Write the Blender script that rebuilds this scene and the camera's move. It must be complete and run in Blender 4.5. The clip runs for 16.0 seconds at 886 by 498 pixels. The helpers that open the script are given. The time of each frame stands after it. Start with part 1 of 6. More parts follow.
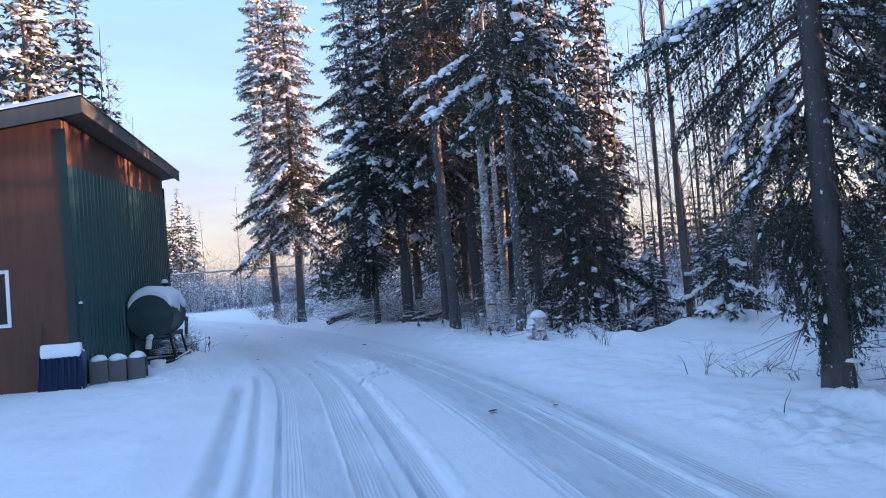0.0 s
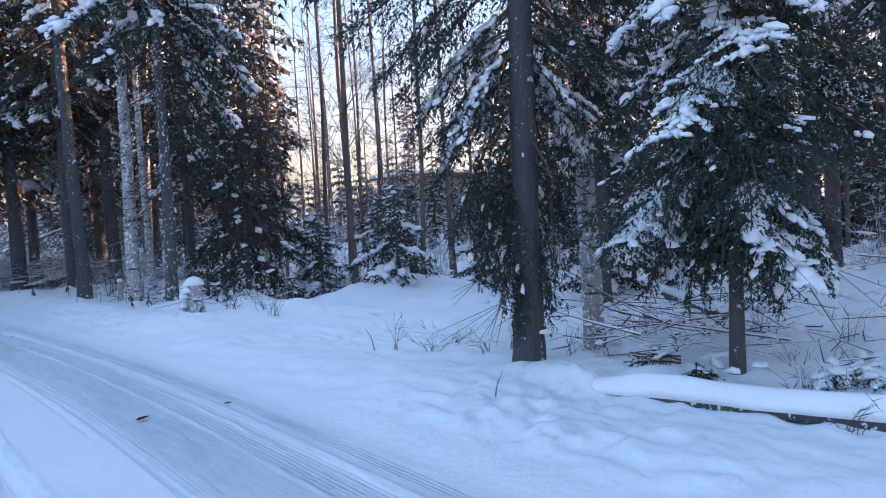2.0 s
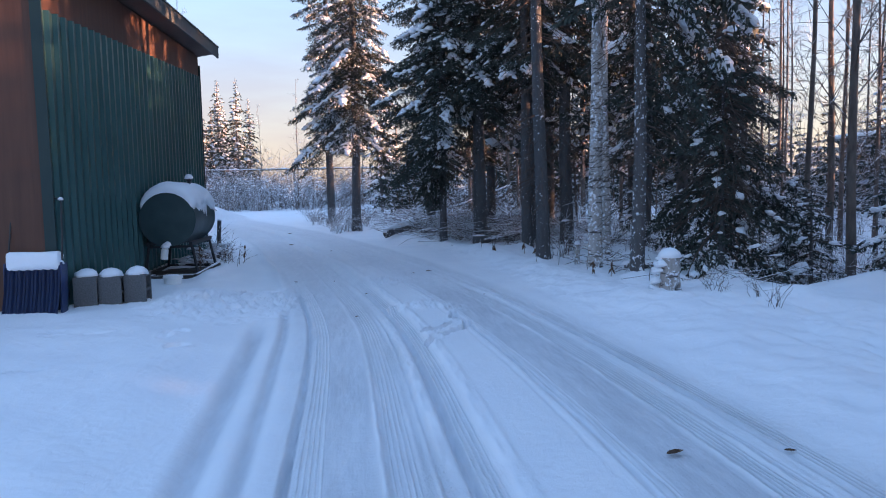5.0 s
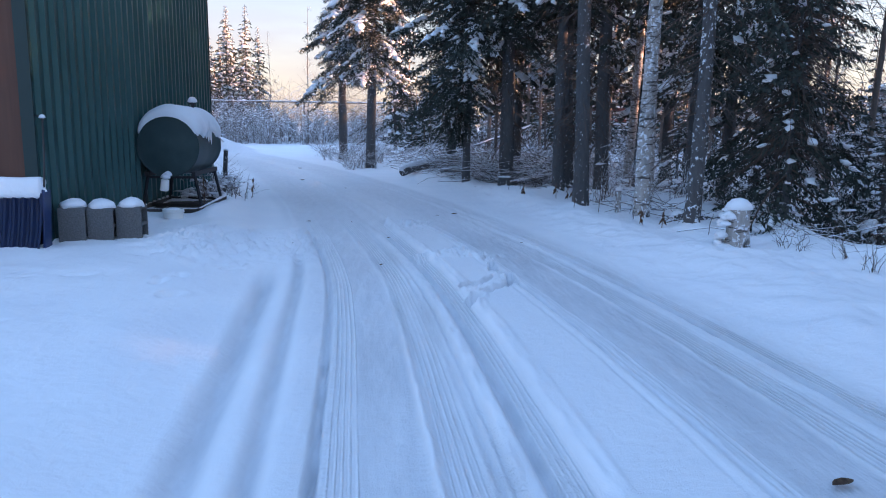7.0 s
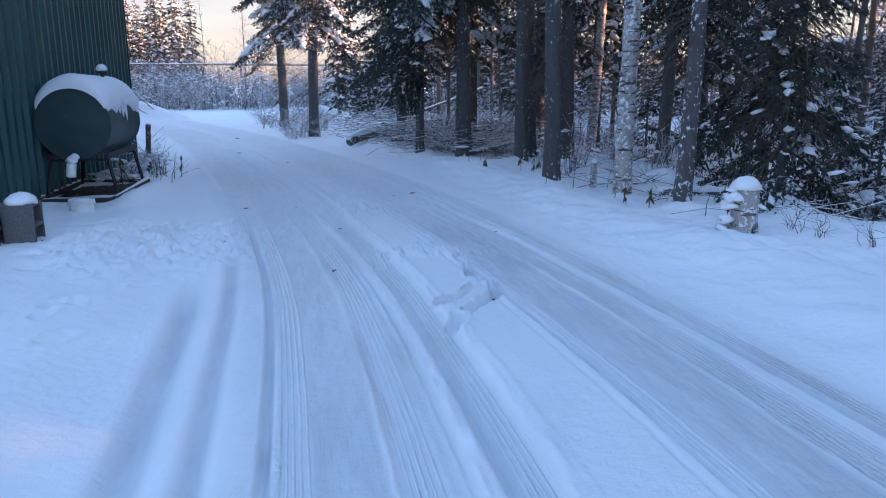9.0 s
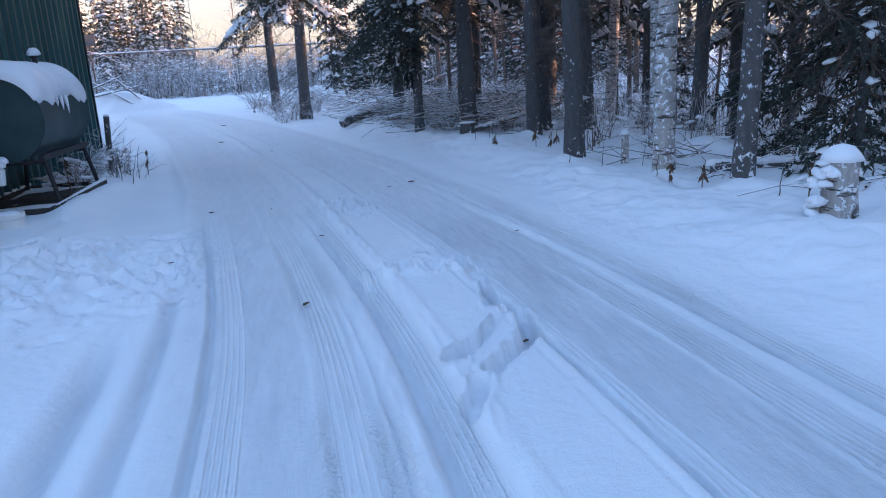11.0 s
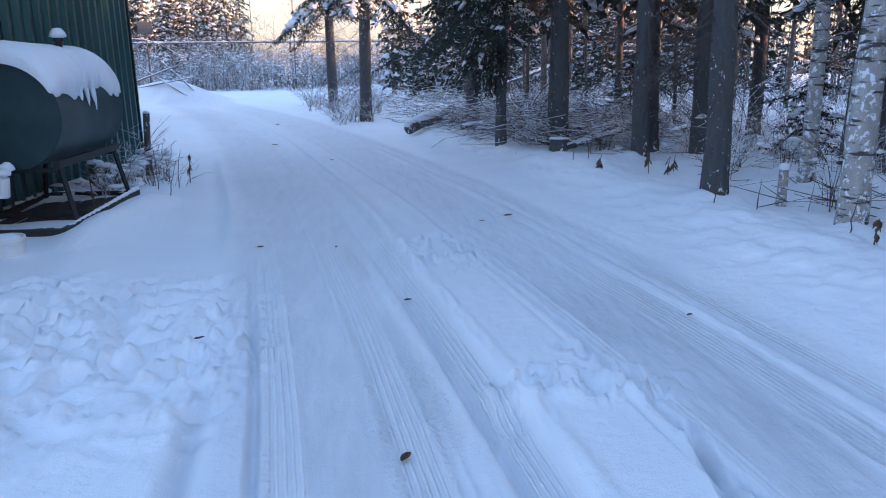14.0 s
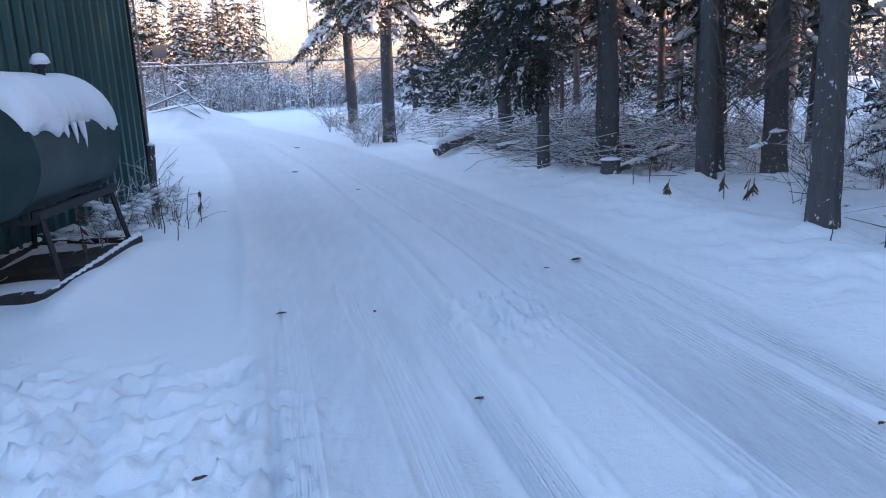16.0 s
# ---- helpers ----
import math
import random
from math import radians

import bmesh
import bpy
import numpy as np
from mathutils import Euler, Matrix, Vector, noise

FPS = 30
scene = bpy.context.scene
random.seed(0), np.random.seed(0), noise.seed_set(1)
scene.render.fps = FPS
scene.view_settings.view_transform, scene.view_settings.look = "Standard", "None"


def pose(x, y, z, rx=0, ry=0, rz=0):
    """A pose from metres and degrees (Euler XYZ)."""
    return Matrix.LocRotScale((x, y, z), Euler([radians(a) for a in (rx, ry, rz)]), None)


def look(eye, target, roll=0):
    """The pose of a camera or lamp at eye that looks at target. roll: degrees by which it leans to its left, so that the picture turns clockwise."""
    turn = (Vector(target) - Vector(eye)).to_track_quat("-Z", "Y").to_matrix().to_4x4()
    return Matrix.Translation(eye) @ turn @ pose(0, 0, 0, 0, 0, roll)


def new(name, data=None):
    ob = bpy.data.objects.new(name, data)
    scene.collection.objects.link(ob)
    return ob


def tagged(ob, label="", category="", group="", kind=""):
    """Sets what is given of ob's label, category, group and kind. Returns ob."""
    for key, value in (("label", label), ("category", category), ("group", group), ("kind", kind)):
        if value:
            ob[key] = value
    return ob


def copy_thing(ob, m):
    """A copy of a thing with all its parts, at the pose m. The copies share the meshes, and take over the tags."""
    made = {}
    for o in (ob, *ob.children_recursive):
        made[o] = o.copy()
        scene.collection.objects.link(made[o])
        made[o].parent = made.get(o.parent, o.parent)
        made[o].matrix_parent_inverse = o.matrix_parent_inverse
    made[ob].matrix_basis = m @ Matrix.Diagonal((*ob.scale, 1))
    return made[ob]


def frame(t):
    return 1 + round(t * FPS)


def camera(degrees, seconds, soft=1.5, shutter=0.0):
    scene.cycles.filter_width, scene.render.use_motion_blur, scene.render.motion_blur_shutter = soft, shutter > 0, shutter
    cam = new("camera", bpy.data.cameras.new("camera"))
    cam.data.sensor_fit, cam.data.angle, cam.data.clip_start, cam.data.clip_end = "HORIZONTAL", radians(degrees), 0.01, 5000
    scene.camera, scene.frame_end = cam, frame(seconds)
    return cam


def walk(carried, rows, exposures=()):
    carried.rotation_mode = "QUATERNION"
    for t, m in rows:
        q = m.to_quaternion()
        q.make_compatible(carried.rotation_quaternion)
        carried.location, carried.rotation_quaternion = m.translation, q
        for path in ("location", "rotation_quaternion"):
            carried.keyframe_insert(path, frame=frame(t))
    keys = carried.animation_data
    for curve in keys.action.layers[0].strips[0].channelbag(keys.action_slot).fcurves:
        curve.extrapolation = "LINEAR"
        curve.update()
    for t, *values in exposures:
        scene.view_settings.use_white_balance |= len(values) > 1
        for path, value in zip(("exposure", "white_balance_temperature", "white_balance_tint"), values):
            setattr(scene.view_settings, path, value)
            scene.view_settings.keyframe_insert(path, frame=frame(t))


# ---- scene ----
cam = camera(63.1, 16.0, 1.05)
PATH = [
    (0, (1.072, -0.585, 1.52), (1.454, 1.376, 1.59), -4.7),
    (0.5, (1.01, -0.225, 1.589), (1.528, 1.707, 1.599), -4.6),
    (1, (0.955, 0.078, 1.623), (1.662, 1.948, 1.569), -5.6),
    (1.5, (1.178, 0.488, 1.571), (2.055, 2.284, 1.494), -6.0),
    (2, (1.361, 0.959, 1.558), (2.596, 2.528, 1.449), -3.1),
    (2.5, (1.456, 1.285, 1.544), (2.875, 2.686, 1.394), -5.1),
    (3, (1.541, 1.611, 1.582), (2.885, 3.082, 1.412), -6.4),
    (3.5, (1.415, 2.025, 1.57), (2.449, 3.728, 1.39), -3.1),
    (4, (1.29, 2.329, 1.562), (2.05, 4.171, 1.399), -2.4),
    (4.5, (1.247, 2.623, 1.566), (1.681, 4.569, 1.405), -2.0),
    (4.7, (1.223, 2.795, 1.599), (1.504, 4.769, 1.439), -2.1),
    (6.8, (0.997, 4.123, 1.447), (1.088, 6.095, 1.13), 0.4),
    (7, (0.969, 4.279, 1.485), (1.159, 6.242, 1.153), 0.8),
    (7.5, (1.055, 4.632, 1.466), (1.411, 6.57, 1.125), -0.6),
    (8, (1.109, 4.937, 1.57), (1.48, 6.87, 1.218), -1.8),
    (8.5, (0.966, 5.366, 1.562), (1.314, 7.302, 1.199), -0.2),
    (8.7, (0.944, 5.495, 1.606), (1.282, 7.427, 1.214), 0.0),
    (10.8, (1.184, 7.215, 1.506), (1.486, 9.121, 0.979), -2.7),
    (11, (1.254, 7.386, 1.506), (1.556, 9.299, 1.004), -3.2),
    (11.5, (1.222, 7.683, 1.522), (1.527, 9.603, 1.05), -2.6),
    (12, (1.102, 8.079, 1.529), (1.419, 10.0, 1.071), -1.8),
    (12.5, (1.139, 8.437, 1.5), (1.461, 10.356, 1.036), -1.5),
    (13, (1.143, 8.789, 1.518), (1.444, 10.711, 1.052), -1.2),
    (13.5, (0.999, 9.159, 1.531), (1.25, 11.086, 1.058), -0.9),
    (14, (0.956, 9.404, 1.53), (1.144, 11.333, 1.038), -0.7),
    (14.5, (0.956, 9.689, 1.584), (1.04, 11.617, 1.058), -2.2),
    (15, (0.752, 10.056, 1.533), (0.804, 11.987, 1.016), -1.8),
    (15.5, (0.707, 10.368, 1.622), (0.778, 12.303, 1.123), -1.4),
    (16, (0.775, 10.7, 1.574), (0.912, 12.643, 1.12), -2.4),
]
EXPOSURES = [(0, 3.19, 6100, 21), (1.5, 3.29, 6250, 21), (2.5, 3.52, 6650, 22), (3.5, 3.58, 6700, 22), (4.5, 3.04, 6250, 21), (7, 3.29, 6250, 21), (8, 3.25, 6250, 21), (12, 3.40, 6300, 21), (15, 3.53, 6600, 22), (16, 3.58, 6700, 22)]
walk(cam, [(t, look(eye, target, roll)) for t, eye, target, roll in PATH], EXPOSURES)

# ---- light ----
SUN_YAW, SUN_HEIGHT = 97.0, 3.7      # degrees from +y towards +x, degrees above the horizon
world = bpy.data.worlds.new("winter_sky")
scene.world = world
world.use_nodes = True
wt = world.node_tree
sky = wt.nodes.new("ShaderNodeTexSky")
sky.sky_type, sky.sun_disc = "NISHITA", False
sky.sun_elevation, sky.sun_rotation = radians(SUN_HEIGHT), radians(SUN_YAW)
sky.air_density, sky.dust_density, sky.ozone_density = 1.0, 0.9, 2.0
# thin streaky cloud, paler and thicker towards the horizon
tc, mp = wt.nodes.new("ShaderNodeTexCoord"), wt.nodes.new("ShaderNodeMapping")
mp.inputs["Scale"].default_value = (2.2, 2.2, 11.0)
mp.inputs["Rotation"].default_value = (0.06, 0.05, 0)
wt.links.new(tc.outputs["Generated"], mp.inputs[0])
cn, cz = wt.nodes.new("ShaderNodeTexNoise"), wt.nodes.new("ShaderNodeSeparateXYZ")
cn.inputs["Scale"].default_value, cn.inputs["Detail"].default_value, cn.inputs["Roughness"].default_value = 1.6, 6.0, 0.55
wt.links.new(mp.outputs[0], cn.inputs["Vector"])
wt.links.new(tc.outputs["Generated"], cz.inputs[0])
cr, cc, cm, cx = wt.nodes.new("ShaderNodeValToRGB"), wt.nodes.new("ShaderNodeValToRGB"), wt.nodes.new("ShaderNodeMath"), wt.nodes.new("ShaderNodeMix")
for rmp, stops in ((cr, ((0.0, (0.95,) * 3), (0.12, (0.92,) * 3), (0.35, (0.76,) * 3), (0.8, (0.3,) * 3))), (cc, ((0.0, (0.63, 0.52, 0.43)), (0.10, (0.56, 0.535, 0.52)), (0.20, (0.42, 0.52, 0.66)), (0.4, (0.28, 0.49, 0.81))))):
    rmp.color_ramp.elements[0].position, rmp.color_ramp.elements[0].color = stops[0][0], (*stops[0][1], 1)
    rmp.color_ramp.elements[1].position, rmp.color_ramp.elements[1].color = stops[-1][0], (*stops[-1][1], 1)
    for p, c in stops[1:-1]:
        rmp.color_ramp.elements.new(p).color = (*c, 1)
    wt.links.new(cz.outputs[2], rmp.inputs[0])
ns = wt.nodes.new("ShaderNodeMapRange")
ns.inputs["From Min"].default_value, ns.inputs["From Max"].default_value, ns.inputs["To Min"].default_value, ns.inputs["To Max"].default_value = 0.36, 0.64, 0.85, 1.0
wt.links.new(cn.outputs[0], ns.inputs[0])
cm.operation = "MULTIPLY"
wt.links.new(cr.outputs[0], cm.inputs[0])
wt.links.new(ns.outputs[0], cm.inputs[1])
cx.data_type = "RGBA"
wt.links.new(cm.outputs[0], cx.inputs[0])
wt.links.new(sky.outputs[0], cx.inputs[6])
wt.links.new(cc.outputs[0], cx.inputs[7])
wt.links.new(cx.outputs[2], wt.nodes["Background"].inputs[0])
wt.nodes["Background"].inputs[1].default_value = 0.15
sun_data = bpy.data.lights.new("sun", "SUN")
sun_data.energy, sun_data.angle, sun_data.color = 3.0, radians(0.6), (1.0, 0.52, 0.27)
sun = new("sun", sun_data)
sdir = Vector((math.sin(radians(SUN_YAW)) * math.cos(radians(SUN_HEIGHT)), math.cos(radians(SUN_YAW)) * math.cos(radians(SUN_HEIGHT)), math.sin(radians(SUN_HEIGHT))))
sun.matrix_world = look(sdir * 50, (0, 0, 0))
tagged(sun, kind="structure")


# ---- materials ----
def material(name, base, rough=0.7, metal=0.0):
    m = bpy.data.materials.new(name)
    m.use_nodes = True
    b = m.node_tree.nodes["Principled BSDF"]
    b.inputs["Base Color"].default_value = (*base, 1)
    b.inputs["Roughness"].default_value = rough
    b.inputs["Metallic"].default_value = metal
    return m, m.node_tree, b


def node(nt, kind, **ins):
    n = nt.nodes.new(kind)
    for k, v in ins.items():
        n.inputs[k.replace("_", " ")].default_value = v
    return n


def coords(nt, scale=(1, 1, 1), where="Object"):
    c, mp = nt.nodes.new("ShaderNodeTexCoord"), nt.nodes.new("ShaderNodeMapping")
    mp.inputs["Scale"].default_value = scale
    nt.links.new(c.outputs[where], mp.inputs[0])
    return mp.outputs[0]


def noise_tex(nt, co, scale, detail=4.0, rough=0.55):
    n = node(nt, "ShaderNodeTexNoise", Scale=scale, Detail=detail, Roughness=rough)
    nt.links.new(co, n.inputs["Vector"])
    return n.outputs[0]


def ramp(nt, fac, stops):
    r = nt.nodes.new("ShaderNodeValToRGB")
    el = r.color_ramp.elements
    while len(el) < len(stops):
        el.new(0.5)
    for e, (p, c) in zip(el, stops):
        e.position, e.color = p, (*c, 1) if len(c) == 3 else c
    nt.links.new(fac, r.inputs[0])
    return r.outputs[0]


def mix(nt, fac, a, b):
    m = nt.nodes.new("ShaderNodeMix")
    m.data_type = "RGBA"
    for sock, v in ((m.inputs[0], fac), (m.inputs[6], a), (m.inputs[7], b)):
        if isinstance(v, (tuple, list)):
            sock.default_value = (*v, 1)
        elif isinstance(v, (int, float)):
            sock.default_value = v
        else:
            nt.links.new(v, sock)
    return m.outputs[2]


def bump(nt, bsdf, heights):
    last = None
    for h, strength, dist in heights:
        b = node(nt, "ShaderNodeBump", Strength=strength, Distance=dist)
        nt.links.new(h, b.inputs["Height"])
        if last:
            nt.links.new(last, b.inputs["Normal"])
        last = b.outputs[0]
    nt.links.new(last, bsdf.inputs["Normal"])


def snow_on_top(nt, under, low=0.25, high=0.6, white=(0.84, 0.87, 0.92), breakup=8.0, amount=1.0):
    """Snow that lies on faces that look upwards, broken up by noise."""
    g = nt.nodes.new("ShaderNodeNewGeometry")
    sep = nt.nodes.new("ShaderNodeSeparateXYZ")
    nt.links.new(g.outputs["Normal"], sep.inputs[0])
    nz = noise_tex(nt, coords(nt), breakup, 3)
    add = nt.nodes.new("ShaderNodeMath")
    add.operation = "MULTIPLY_ADD"
    nt.links.new(nz, add.inputs[0])
    add.inputs[1].default_value = 0.9
    nt.links.new(sep.outputs[2], add.inputs[2])
    f = ramp(nt, add.outputs[0], [(min(0.99, low + 0.45), (0, 0, 0)), (min(1.0, high + 0.45), (amount,) * 3)])
    return mix(nt, f, under, white)


def make_snow(name, base=(0.89, 0.91, 0.94), grain=1.0):
    m, nt, b = material(name, base, 0.55)
    co = coords(nt)
    big, mid, fine = noise_tex(nt, co, 1.3, 3), noise_tex(nt, co, 18, 4), noise_tex(nt, co, 160, 3)
    nt.links.new(ramp(nt, big, [(0.3, tuple(c * 0.94 for c in base)), (0.7, base)]), b.inputs["Base Color"])
    bump(nt, b, [(mid, 0.35 * grain, 0.02), (fine, 0.25 * grain, 0.004)])
    b.inputs["Specular IOR Level"].default_value = 0.25
    return m


M_SNOW = make_snow("settled_snow")
M_LOAD = make_snow("snow_on_branches", (0.87, 0.89, 0.93), 1.4)


def make_ground():
    m, nt, b = material("road_snow", (0.85, 0.87, 0.92), 0.55)
    co = coords(nt)
    at = nt.nodes.new("ShaderNodeAttribute")
    at.attribute_name = "packed_shaded"
    big, mid, fine = noise_tex(nt, co, 0.9, 4), noise_tex(nt, co, 14, 5), noise_tex(nt, co, 150, 3)
    stretch = noise_tex(nt, coords(nt, (9, 1.6, 1)), 1.0, 6, 0.65)
    fresh = ramp(nt, big, [(0.3, (0.87, 0.89, 0.93)), (0.7, (0.93, 0.945, 0.97))])
    packed_shaded = ramp(nt, stretch, [(0.3, (0.53, 0.55, 0.59)), (0.5, (0.60, 0.62, 0.66)), (0.7, (0.68, 0.70, 0.74))])
    grit = ramp(nt, noise_tex(nt, co, 45, 2), [(0.70, (1, 1, 1)), (0.78, (0.55, 0.54, 0.55))])
    pk = nt.nodes.new("ShaderNodeMix")
    pk.data_type, pk.blend_type = "RGBA", "MULTIPLY"
    pk.inputs[0].default_value = 0.6
    nt.links.new(packed_shaded, pk.inputs[6])
    nt.links.new(grit, pk.inputs[7])
    loose = nt.nodes.new("ShaderNodeMath")
    loose.operation, loose.use_clamp = "MULTIPLY_ADD", True
    loose.inputs[1].default_value = -0.5
    nt.links.new(at.outputs["Fac"], loose.inputs[2])
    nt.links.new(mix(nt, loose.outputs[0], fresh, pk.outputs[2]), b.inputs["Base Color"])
    # blocks pressed by the tyres' tread
    tr = nt.nodes.new("ShaderNodeAttribute")
    tr.attribute_name = "tread"
    wave = nt.nodes.new("ShaderNodeTexWave")
    wave.bands_direction = "Y"
    wave.inputs["Scale"].default_value, wave.inputs["Distortion"].default_value, wave.inputs["Detail Scale"].default_value = 6.5, 0.7, 3.0
    nt.links.new(co, wave.inputs["Vector"])
    mul = nt.nodes.new("ShaderNodeMath")
    mul.operation = "MULTIPLY"
    nt.links.new(tr.outputs["Fac"], mul.inputs[0])
    nt.links.new(ramp(nt, wave.outputs[0], [(0.35, (0, 0, 0)), (0.65, (1, 1, 1))]), mul.inputs[1])
    # scratches along the lane
    lx, sp, cb = nt.nodes.new("ShaderNodeAttribute"), nt.nodes.new("ShaderNodeSeparateXYZ"), nt.nodes.new("ShaderNodeCombineXYZ")
    lx.attribute_name = "across"
    nt.links.new(co, sp.inputs[0])
    nt.links.new(lx.outputs["Fac"], cb.inputs[0])
    nt.links.new(sp.outputs[1], cb.inputs[1])
    vm = nt.nodes.new("ShaderNodeVectorMath")
    vm.operation = "MULTIPLY"
    nt.links.new(cb.outputs[0], vm.inputs[0])
    vm.inputs[1].default_value = (42, 2.4, 1)
    scratch = ramp(nt, noise_tex(nt, vm.outputs[0], 1.0, 4, 0.6), [(0.35, (0, 0, 0)), (0.6, (1, 1, 1))])
    # fine sharp ribs left by the treads
    def times(v, sc):
        q = nt.nodes.new("ShaderNodeVectorMath")
        q.operation = "MULTIPLY"
        nt.links.new(v, q.inputs[0])
        q.inputs[1].default_value = sc
        return q.outputs[0]

    def calc(op, p, q, r=None):
        k = nt.nodes.new("ShaderNodeMath")
        k.operation = op
        for n, v in enumerate((p, q, r)):
            if v is None:
                continue
            if isinstance(v, (int, float)):
                k.inputs[n].default_value = v
            else:
                nt.links.new(v, k.inputs[n])
        return k.outputs[0]

    sway = noise_tex(nt, times(cb.outputs[0], (7, 0.5, 1)), 1.0, 2)
    phase = calc("MULTIPLY_ADD", sway, 0.022, lx.outputs["Fac"])
    comb = calc("SINE", calc("MULTIPLY", phase, 2 * math.pi / 0.033), 0)
    gate = ramp(nt, noise_tex(nt, times(cb.outputs[0], (16, 0.4, 1)), 1.0, 3), [(0.30, (0.25, 0.25, 0.25)), (0.52, (1, 1, 1))])
    crumble = ramp(nt, noise_tex(nt, times(cb.outputs[0], (40, 22, 1)), 1.0, 3), [(0.3, (0.55, 0.55, 0.55)), (0.6, (1, 1, 1))])
    rbm = nt.nodes.new("ShaderNodeAttribute")
    rbm.attribute_name = "ribbed"
    hair = calc("MULTIPLY", calc("MULTIPLY", ramp(nt, calc("MULTIPLY_ADD", comb, 0.5, 0.5), [(0.35, (0, 0, 0)), (0.95, (1, 1, 1))]), gate), calc("MULTIPLY", crumble, rbm.outputs["Fac"]))
    nt.links.new(hair, loose.inputs[0])
    sm = nt.nodes.new("ShaderNodeMath")
    sm.operation = "MULTIPLY"
    nt.links.new(scratch, sm.inputs[0])
    wn = nt.nodes.new("ShaderNodeAttribute")
    wn.attribute_name = "worn"
    nt.links.new(wn.outputs["Fac"], sm.inputs[1])
    # crumbs thrown up by the tyres
    cb_at = nt.nodes.new("ShaderNodeAttribute")
    cb_at.attribute_name = "crumbs"
    grains = calc("MULTIPLY", ramp(nt, noise_tex(nt, co, 48, 3, 0.6), [(0.46, (0, 0, 0)), (0.70, (1, 1, 1))]), cb_at.outputs["Fac"])
    bump(nt, b, [(mid, 0.5, 0.028), (fine, 0.7, 0.008), (mul.outputs[0], 0.5, 0.012), (sm.outputs[0], 0.35, 0.012), (hair, 0.66, 0.016), (grains, 0.75, 0.016)])
    b.inputs["Specular IOR Level"].default_value = 0.3
    return m


M_GROUND = make_ground()


def make_bark(name, dark, light, specks=0.62, scale=1.0):
    m, nt, b = material(name, dark, 0.9)
    co = coords(nt, (1, 1, 0.25))
    n1, n2 = noise_tex(nt, co, 22 * scale, 6, 0.65), noise_tex(nt, coords(nt), 3.0, 3)
    col = mix(nt, n2, ramp(nt, n1, [(0.3, dark), (0.7, light)]), tuple((a + c) / 2 for a, c in zip(dark, light)))
    spots = noise_tex(nt, coords(nt, (1, 1, 0.8)), 21, 4, 0.62)
    patch = noise_tex(nt, coords(nt, (1, 1, 0.5)), 1.6, 2)
    ad = nt.nodes.new("ShaderNodeMath")
    ad.operation = "MULTIPLY_ADD"
    nt.links.new(patch, ad.inputs[0])
    ad.inputs[1].default_value = 0.35
    nt.links.new(spots, ad.inputs[2])
    f = ramp(nt, ad.outputs[0], [(specks + 0.17, (0, 0, 0)), (specks + 0.21, (1, 1, 1))])
    nt.links.new(mix(nt, f, col, (0.8, 0.83, 0.88)), b.inputs["Base Color"])
    bump(nt, b, [(n1, 0.9, 0.03), (f, 0.6, 0.02)])
    return m


M_BARK = make_bark("spruce_bark", (0.045, 0.045, 0.048), (0.115, 0.113, 0.116), 0.64)
M_BARK_SNOWY = make_bark("spruce_bark_snowy", (0.05, 0.048, 0.05), (0.125, 0.12, 0.12), 0.585)
M_BIRCH = make_bark("birch_bark", (0.20, 0.18, 0.17), (0.56, 0.53, 0.51), 0.54, 0.6)
nt_ = M_BIRCH.node_tree
b_ = nt_.nodes["Principled BSDF"]
old_ = b_.inputs["Base Color"].links[0].from_socket
marks_ = ramp(nt_, noise_tex(nt_, coords(nt_, (5, 5, 26)), 1.0, 3), [(0.58, (0, 0, 0)), (0.64, (1, 1, 1))])
scars_ = ramp(nt_, noise_tex(nt_, coords(nt_, (1, 1, 0.7)), 3.2, 4), [(0.60, (0, 0, 0)), (0.67, (1, 1, 1))])
nt_.links.new(mix(nt_, scars_, mix(nt_, marks_, old_, (0.07, 0.06, 0.055)), (0.05, 0.045, 0.042)), b_.inputs["Base Color"])
M_TWIG, nt_, b_ = material("bare_twig", (0.10, 0.075, 0.065), 0.9)
nt_.links.new(snow_on_top(nt_, (0.10, 0.075, 0.065), 0.35, 0.7), b_.inputs["Base Color"])
M_TWIG_BARE, nt_, b_ = material("dead_twig", (0.085, 0.062, 0.052), 0.9)
M_FROST, nt_, b_ = material("snowy_twig", (0.16, 0.12, 0.11), 0.9)
nt_.links.new(snow_on_top(nt_, (0.15, 0.115, 0.105), -0.1, 0.2, breakup=5), b_.inputs["Base Color"])
M_ASPEN, nt_, b_ = material("bare_tree_bark", (0.14, 0.11, 0.1), 0.9)
nt_.links.new(ramp(nt_, noise_tex(nt_, coords(nt_, (1, 1, .3)), 9, 5), [(0.3, (0.08, 0.064, 0.058)), (0.7, (0.2, 0.165, 0.145))]), b_.inputs["Base Color"])


def make_needles(name, a, c):
    m, nt, b = material(name, a, 0.65)
    g = nt.nodes.new("ShaderNodeNewGeometry")
    nt.links.new(ramp(nt, g.outputs["Random Per Island"], [(0.0, a), (0.75, c), (1.0, tuple(v * 1.25 for v in c))]), b.inputs["Base Color"])
    b.inputs["Specular IOR Level"].default_value = 0.2
    return m


M_NEEDLE = make_needles("spruce_needles", (0.025, 0.032, 0.029), (0.047, 0.059, 0.050))
M_DUST = make_needles("snow_dusted_needles", (0.45, 0.48, 0.52), (0.75, 0.78, 0.83))
M_STEM, nt_, b_ = material("spruce_twig", (0.09, 0.06, 0.045), 0.9)


